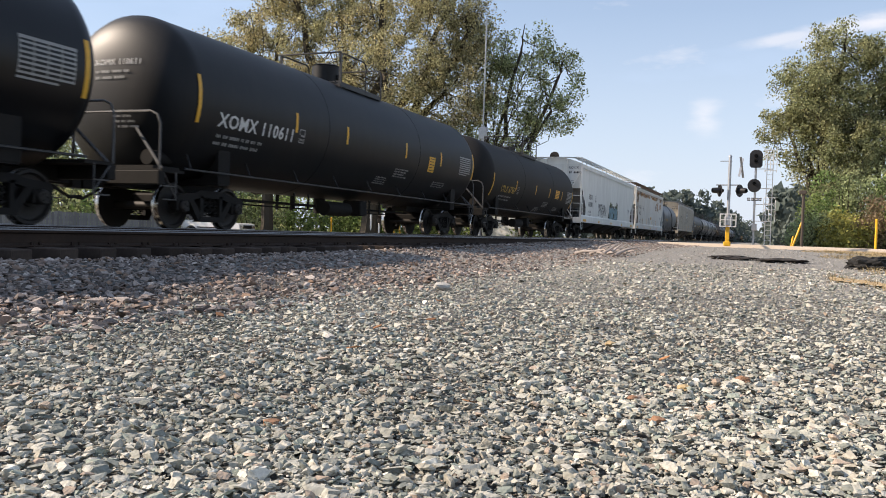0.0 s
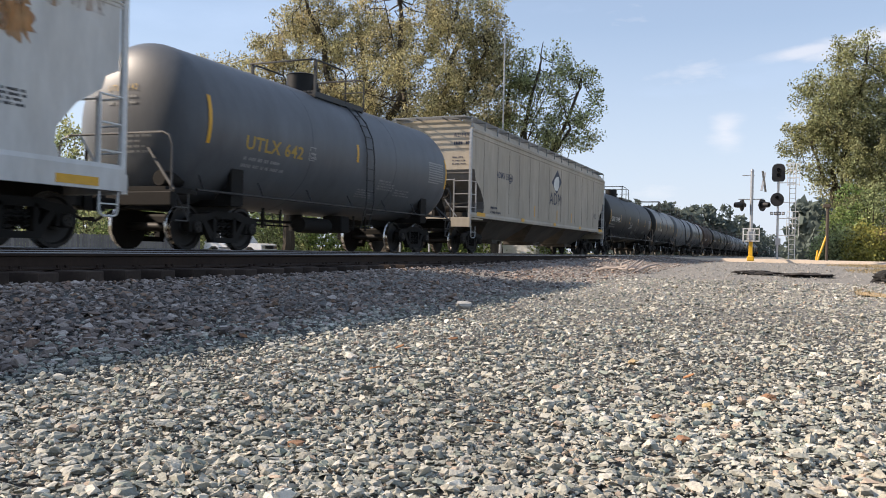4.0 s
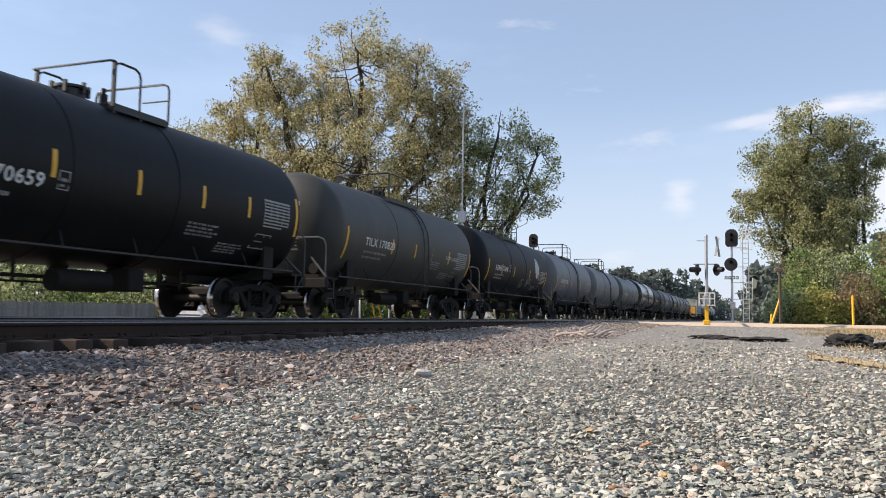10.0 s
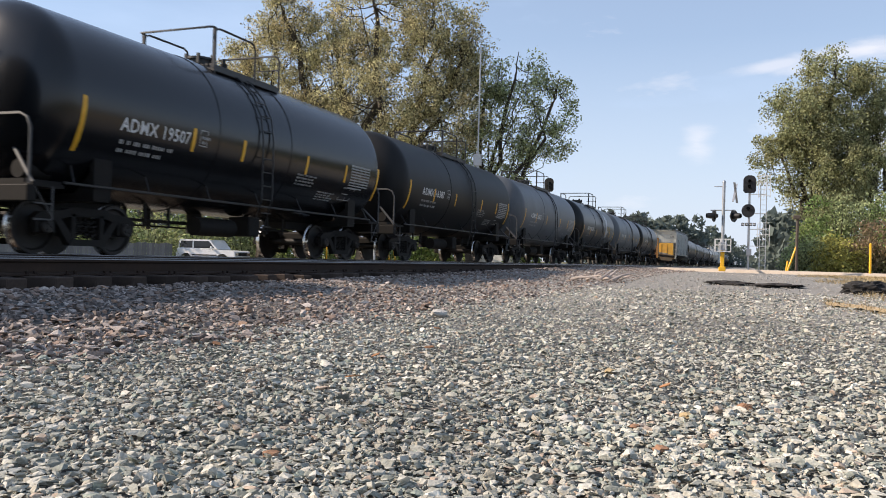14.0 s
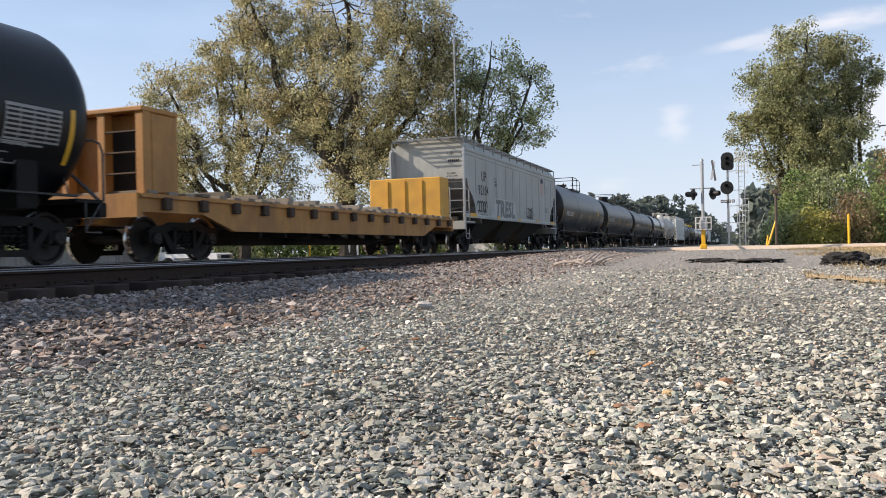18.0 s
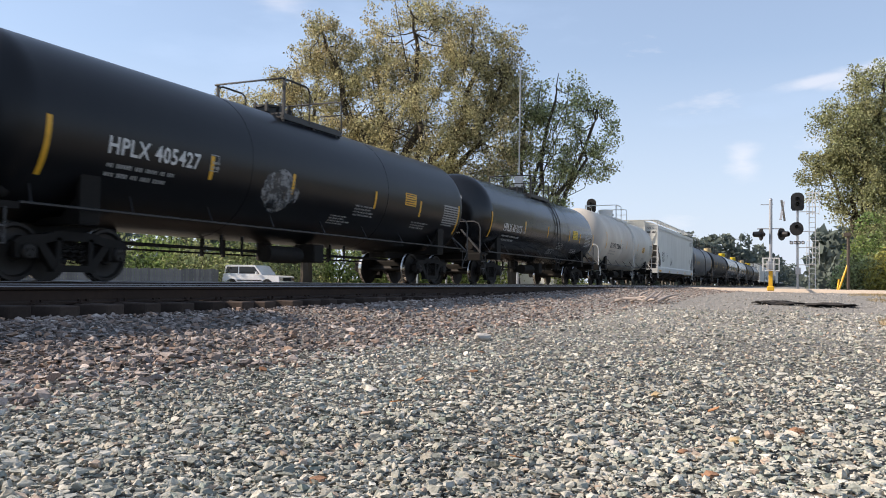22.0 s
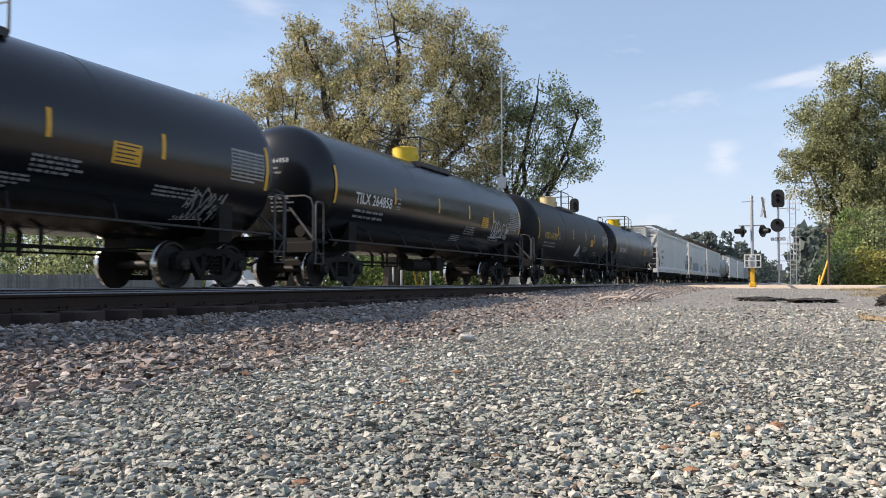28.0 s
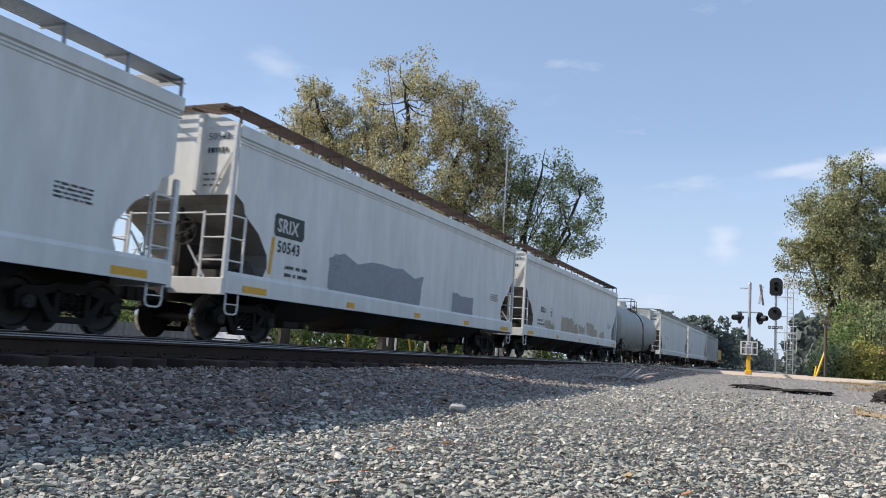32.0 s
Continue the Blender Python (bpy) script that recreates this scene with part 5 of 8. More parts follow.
            for x in (-W + 0.3, -0.5, 0.5, W - 0.3):
                b.box(x - 0.02, x + 0.02, min(s * (a + 0.24), s * (a - 0.4)), max(s * (a + 0.24), s * (a - 0.4)), zt - 0.07, zt - 0.03)
        return b.mesh("roof_walkway", grate)

    part("roof_walkway", cached(("walk", L, grate, roof_z), walkway), car, None, "rusty roof walkway" if grate == "grate_rust" else "steel mesh roof walkway")
    b = Builder()
    b.box(-0.42, 0.42, -a + 1.2, a - 1.2, roof_z + 0.34, roof_z + 0.44, c=0.03)
    part("roof_hatch", cached(("hatch", L, paint, roof_z), lambda: b.mesh("roof_hatch", paint)), car)

    def wrap(u, v, lift=0.008):
        return (W + lift, u, v)

    rng = random.Random(number * 11 + 5)
    for txt, size, u, v in lines:
        part("lettering", letters(txt, size, lambda x, y: wrap(x + u, y + v), 0.95, size * 0.022).mesh("lettering", letter), car, None, "painted letters and numerals")
    b = Builder()
    if len(lines) < 3:
        text_bars(b, rng, -a + 2.0, 1.72, 1.0, 2, 0.09, wrap, 1.9)
    text_bars(b, rng, a - 2.6, 2.3, 0.8, 4, 0.045, wrap)
    q0, q1 = -a + 4.1, lines[0][3] - 0.1 if lines else 2.4
    strokes(b, [[(q0, q1), (q0 + 0.26, q1), (q0 + 0.26, q1 + 0.36), (q0, q1 + 0.36), (q0, q1)]], 0.02, wrap)
    text_bars(b, rng, q0 + 0.06, q1 + 0.2, 0.1, 2, 0.08, wrap)
    tagged(part("small_lettering", b.mesh("small_lettering", letter), car), kind="stuff")
    if lines:
        def on_end(u, v):
            return (u, -a + rec - 0.014, v)
        part("end_mark", letters(lines[0][0].split()[0], 0.21, lambda u, v: on_end(u + 0.78, v + roof_z - 0.28)).mesh("end_mark", letter), car, None, "painted letters on the car's end")
        e = Builder()
        text_bars(e, rng, 0.8, roof_z - 0.5, 0.55, 1, 0.13, on_end, 1.9)
        text_bars(e, rng, 0.75, roof_z - 1.0, 0.4, 3, 0.05, on_end, 2.4)
        tagged(part("end_lettering", e.mesh("end_lettering", letter), car), kind="stuff")
    n = 5
    for k in range(n):
        y = -end + 1.0 + (2 * end - 2.0) * k / (n - 1)
        e = 0.42 if k in (0, n - 1) else 0.2
        part("reflector", cached(("hstrip", zb, e), lambda: Builder().box(W + 0.046, W + 0.052, -e, e, zb - 0.09, zb + 0.05).mesh("reflector", "reflector")), car, pose(0, y, 0))
    if extras:
        extras(car, wrap, a)
    return car


def flat_car(number, L, short=False, label=""):
    car = thing("flat_car", label, "flat car", "freight cars of the train")
    h = L / 2
    end = h - 0.45
    b = Builder()
    for sx in (-1, 1):
        out = [(-end, 0.95), (-end + 1.9, 0.95), (-end + 3.0, 0.62), (end - 3.0, 0.62), (end - 1.9, 0.95), (end, 0.95), (end, 1.28), (-end, 1.28)]
        if short:
            out = [(-end, 0.85), (end, 0.85), (end, 1.28), (-end, 1.28)]
        b.prism(out, sx * 1.45 - 0.05, sx * 1.45 + 0.05, "x")
        b.box(min(sx * 1.4, sx * 1.56), max(sx * 1.4, sx * 1.56), -end, end, 1.22, 1.30)
        for k in range(int(2 * end / 1.15)):
            y = -end + 0.6 + k * 1.15
            part("stake_pocket", cached("pocket", lambda: Builder().box(-0.06, 0.06, -0.11, 0.11, -0.12, 0.12, c=0.015).mesh("stake_pocket", "pocket")), car, pose(sx * 1.555, y + 0.1, 1.12))
    for s in (-1, 1):
        b.box(-1.5, 1.5, s * end - 0.08, s * end + 0.08, 0.85, 1.30)
    b.box(-0.3, 0.3, -end, end, 0.75, 1.2)
    if not short:       # deep fish-bellied centre sill and brake gear between the trucks, added as underdeck shade
        deep = Builder().prism([(-end + 3.6, 1.0), (-end + 4.6, 0.34), (end - 4.6, 0.34), (end - 3.6, 1.0)], -0.34, 0.34, "x")
        part("air_tank", Builder().tube([(0.75, -2.2, 0.62), (0.75, -1.0, 0.62)], 0.22, 14).mesh("air_tank", "truck"), car)
        part("brake_pipe", Builder().tube([(0.6, -end + 3.5, 0.7), (0.6, end - 3.5, 0.7)], 0.03, 6).mesh("brake_pipe", "truck"), car)
        for k in range(9):
            y = -end + 4.2 + k * (2 * end - 8.4) / 8
            part("cross_bearer", cached("bearer", lambda: Builder().box(-1.39, 1.39, -0.05, 0.05, 0.5, 1.2).mesh("cross_bearer", "truck")), car, pose(0, y, 0))
        part("center_sill", deep.mesh("center_sill", "truck"), car, None, "dark fish-bellied centre sill added to fill the underdeck shade")
    part("deck_frame", b.mesh("deck_frame", "orange"), car, None, "orange-yellow steel deck frame")
    board = Builder().box(-1.5, 1.5, -0.13, 0.13, 1.30, 1.37, c=0.008).mesh("deck_board", "timber")
    rng = random.Random(9)
    for k in range(int(2 * (end - 0.2) / 0.55)):
        part("deck_board", board, car, pose(0, -end + 0.4 + k * 0.55, rng.uniform(-0.01, 0.02), 0, 0, rng.uniform(-1, 1)))
    if not short:
        block = Builder().box(-1.2, 1.2, -0.12, 0.12, 1.39, 1.52, c=0.01).mesh("timber_bearer", "timber")
        for k in range(8):
            part("timber_bearer", block, car, pose(0, -end + 3.2 + k * 1.35, 0, 0, 0, rng.uniform(-3, 3)))
        # boxed bulkheads at both ends; the leading one shows its posts and rungs
        b = Builder().box(-1.45, 1.45, -end + 0.42, -end + 1.2, 1.32, 2.86, c=0.03)
        part("bulkhead", b.mesh("bulkhead", "orange"), car, None, "rust-brown boxed bulkhead")
        for x in (-1.36, -0.45, 0.45, 1.36):
            part("bulkhead_post", cached("bpost", lambda: Builder().box(-0.09, 0.09, -0.11, 0.11, 1.3, 2.9, c=0.01).mesh("bulkhead_post", "orange")), car, pose(x, -end + 0.3, 0))
        for z in (1.7, 2.1, 2.5):
            part("rung", cached("rung", lambda: Builder().tube([(0.5, 0, 0), (1.3, 0, 0)], 0.02, 6).mesh("rung", "pocket")), car, pose(0, -end + 0.22, z))
        # flat dark panel paints the shade of an opening on the solid bulkhead
        part("recess_shade", Builder().box(0.54, 1.27, -end + 0.405, -end + 0.418, 1.4, 2.55).mesh("recess_shade", "hopper_dark"), car, None, "dark panel painted as the shaded opening behind the rungs")
        part("cap_beam", Builder().box(-1.46, 1.46, -end + 0.16, -end + 1.22, 2.86, 2.96, c=0.02).mesh("cap_beam", "orange"), car)
        b = Builder().box(-1.45, 1.45, end - 1.1, end - 0.2, 1.32, 2.85, c=0.03)
        for x in (-0.7, 0.0, 0.7):
            b.box(x - 0.03, x + 0.03, end - 1.14, end - 1.1, 1.4, 2.75)
        part("bulkhead", b.mesh("box_bulkhead", "yellow_box"), car, None, "scuffed yellow boxed bulkhead")
    else:
        b = Builder().box(-1.4, 1.4, -end + 0.5, end - 0.4, 1.36, 2.9, c=0.05)
        part("load", b.mesh("yellow_load", "yellow_box"), car, None, "yellow boxed load")
    for s in (-1, 1):
        part("coupler", COUPLER, car, pose(0, s * (h - 0.45), 0, 0, 0, 0 if s > 0 else 180))
        add_truck(car, s * (h - 2.3), number)
    return car


# ---- paint on single cars ----
def patch(b, u0, u1, v0, v1, wrap, rng=None, rough=0.0):
    n, k = 8, 4
    vs, fs = [], []
    for j in range(k + 1):
        for i in range(n + 1):
            u, v = u0 + (u1 - u0) * i / n, v0 + (v1 - v0) * j / k
            if rng and (i in (0, n) or j in (0, k)):
                u, v = u + rng.uniform(-rough, rough), v + rng.uniform(-rough, rough)
            vs.append(wrap(u, v))
    fs = [(j * (n + 1) + i, j * (n + 1) + i + 1, (j + 1) * (n + 1) + i + 1, (j + 1) * (n + 1) + i) for j in range(k) for i in range(n)]
    return b.add(vs, fs)


# quick hand-drawn shapes in a unit box, as a spray can leaves them
GLYPHS = [
    [(0.0, 0.0), (0.35, 1.0), (0.7, 0.0), (0.55, 0.4), (0.1, 0.38)],
    [(0.05, 0.0), (0.1, 0.95), (0.6, 0.1), (0.7, 1.05)],
    [(0.65, 0.85), (0.3, 1.0), (0.05, 0.6), (0.15, 0.15), (0.5, 0.0), (0.75, 0.2)],
    [(0.0, 1.0), (0.2, 0.0), (0.4, 0.7), (0.6, 0.05), (0.85, 1.05)],
    [(0.1, 0.0), (0.1, 1.0), (0.6, 0.85), (0.5, 0.5), (0.12, 0.45), (0.7, -0.1)],
    [(0.7, 0.9), (0.3, 1.0), (0.1, 0.75), (0.55, 0.45), (0.6, 0.1), (0.2, 0.0), (0.0, 0.2)],
    [(0.35, 1.0), (0.05, 0.6), (0.15, 0.1), (0.5, 0.0), (0.7, 0.4), (0.6, 0.9), (0.3, 1.02)],
    [(0.1, 1.05), (0.12, 0.0), (0.12, 0.5), (0.6, 0.55), (0.65, 1.0), (0.62, -0.05)],
]


def scrawl(rng, u, v, w, h, n):
    """A slanting hand-sprayed tag of n letter-like strokes, centred on the height v."""
    out = []
    for k in range(n):
        g = rng.choice(GLYPHS)
        s = w / n * 1.25
        x, y, t = u + w * k / n, v - h * 0.5 + rng.uniform(-0.08, 0.08) * h, rng.uniform(0.75, 1.1) * h
        out.append([(x + s * (p + rng.uniform(-0.06, 0.06)) + 0.22 * t * q, y + t * q) for p, q in g])
    out.append([(u - 0.05 * w, v - h * 0.62), (u + w * 0.7, v - h * 0.5)])
    return out


def blob(b, rng, x, y, r, wrap):
    """One soft-edged puff of paint as an uneven disc."""
    ring = [(x + r * rng.uniform(0.75, 1.15) * math.cos(k * math.pi / 6), y + r * rng.uniform(0.6, 1.0) * math.sin(k * math.pi / 6)) for k in range(12)]
    return b.add([wrap(x, y)] + [wrap(*p) for p in ring], [(0, k + 1, (k + 1) % 12 + 1) for k in range(12)])


def sprayed(car, lines, w, mat, wrap, label):
    part("spray_paint", strokes(Builder(), lines, w, wrap).mesh("spray_paint", mat), car, None, label)


def hazard_panel(u0, u1, v0, v1, mat="reflector", bars=5):
    def put(car, wrap, c):
        part("notice", patch(Builder(), u0, u1, v0, v1, wrap).mesh("notice", mat), car, None, "yellow notice panel")
        b = Builder()
        for i in range(bars):
            v = v1 - (v1 - v0) * (i + 0.7) / (bars + 0.4)
            strokes(b, [[(u0 + 0.07, v), (u1 - 0.07 - 0.1 * (i % 2), v)]], 0.022, lambda u, w: wrap(u, w, 0.011))
        part("notice_writing", b.mesh("notice_writing", "dark_letter"), car)
    return put


def scribble(seed, u, v, w, h, n, width, mat, label):
    def put(car, wrap, c):
        sprayed(car, scrawl(random.Random(seed), u, v, w, h, n), width, mat, wrap, label)
    return put


def emblem(seed, u, v, w, h, mat, label):
    """A painted leaf-shaped patch with a worn, uneven outline."""
    def put(car, wrap, c):
        rng = random.Random(seed)
        ring = [(u + w * 0.5 * math.cos(k * math.pi / 12) * rng.uniform(0.86, 1.06), v + h * 0.5 * math.copysign(abs(math.sin(k * math.pi / 12)) ** 1.5, math.sin(k * math.pi / 12)) * rng.uniform(0.86, 1.06)) for k in range(24)]
        inner = [((p + u) * 0.5, (q + v) * 0.5) for p, q in ring]
        b = Builder()
        b.add([wrap(*p) for p in ring + inner] + [wrap(u, v)], [(k, (k + 1) % 24, 24 + (k + 1) % 24, 24 + k) for k in range(24)] + [(24 + k, 24 + (k + 1) % 24, 48) for k in range(24)])
        part("emblem", b.mesh("emblem", mat), car, None, label)
    return put


def several(*puts):
    def put(car, wrap, c):
        for p in puts:
            p(car, wrap, c)
    return put


def block_letters(text, size, u, v, mat, label, under=None, wide=1.0, bold=0.0, slant=0.0, edge=None):
    def put(car, wrap, c):
        if under:
            rng = random.Random(3)
            b = Builder()
            for k in range(70):
                x = u + rng.uniform(-0.35, size * len(text) * 0.72 * wide + 0.2)
                y = v + rng.uniform(0.12, size * 0.86)
                blob(b, rng, x, y, rng.uniform(0.12, 0.42), lambda p, q: wrap(p, q, 0.0085 + 0.00008 * k))
            part("spray_paint", b.mesh("spray_cloud", under), car, None, "sprayed olive cloud behind the lettering")
        if edge:
            part("spray_paint", letters(text, size, lambda x, y: wrap(x + u, y + v, 0.0155), wide, bold + 0.05, slant).mesh("spray_edge", edge), car, None, "outline of the sprayed lettering")
        part("spray_paint", letters(text, size, lambda x, y: wrap(x + u, y + v, 0.017), wide, bold, slant).mesh("spray_letters", mat), car, None, label)
    return put


def panel(ring, mat, label, lift=0.010):
    """A flat painted shape given by its outline (along, up)."""
    def put(car, wrap, c):
        part("emblem", Builder().add([wrap(u, v, lift) for u, v in ring], [tuple(range(len(ring)))]).mesh("emblem", mat), car, None, label)
    return put


def rings(seed, u, v, w, h, n, width, mat, label):
    """A sprayed tag of rounded loops in a row."""
    def put(car, wrap, c):
        rng = random.Random(seed)
        lines = []
        for k in range(n):
            x, y = u + w * (k + 0.5) / n, v + h * rng.uniform(0.42, 0.55)
            rx, ry = 0.5 * w / n * rng.uniform(0.8, 1.15), 0.5 * h * rng.uniform(0.7, 1.05)
            a0, a1 = rng.uniform(0, 6.28), rng.uniform(4.2, 7.4)
            lines.append([(x + rx * math.cos(a0 + a1 * j / 14), y + ry * math.sin(a0 + a1 * j / 14)) for j in range(15)])
        sprayed(car, lines, width, mat, lambda p, q: wrap(p, q, 0.014), label)
    return put


def stripe_marks(spots):
    """Upright yellow reflectors stuck on a hopper's side."""
    def put(car, wrap, c):
        for u, v in spots:
            part("reflector", patch(Builder(), u - 0.06, u + 0.06, v - 0.24, v + 0.24, lambda p, q: wrap(p, q, 0.012)).mesh("reflector", "reflector"), car)
    return put


def rust_spots(seed, spots, mat="rust", label="bare rusty patch"):
    def put(car, wrap, c):
        rng = random.Random(seed)
        for u, v, w, h in spots:
            b = Builder()
            for k in range(5):
                x, y = u + rng.uniform(-w, w) * 0.4, v + rng.uniform(-h, h) * 0.3
                patch(b, x - w * 0.3, x + w * 0.3, y - h * 0.35, y + h * 0.3, lambda p, q: wrap(p, q, 0.009 + 0.0006 * k), rng, 0.10)
            part("rust_stain", b.mesh("rust_stain", mat), car, None, label)
    return put


BLACK_LABEL = "glossy black tank car with yellow reflectors and white lettering"
SYRUP_LABEL = "short {} tank car with a railed top platform"
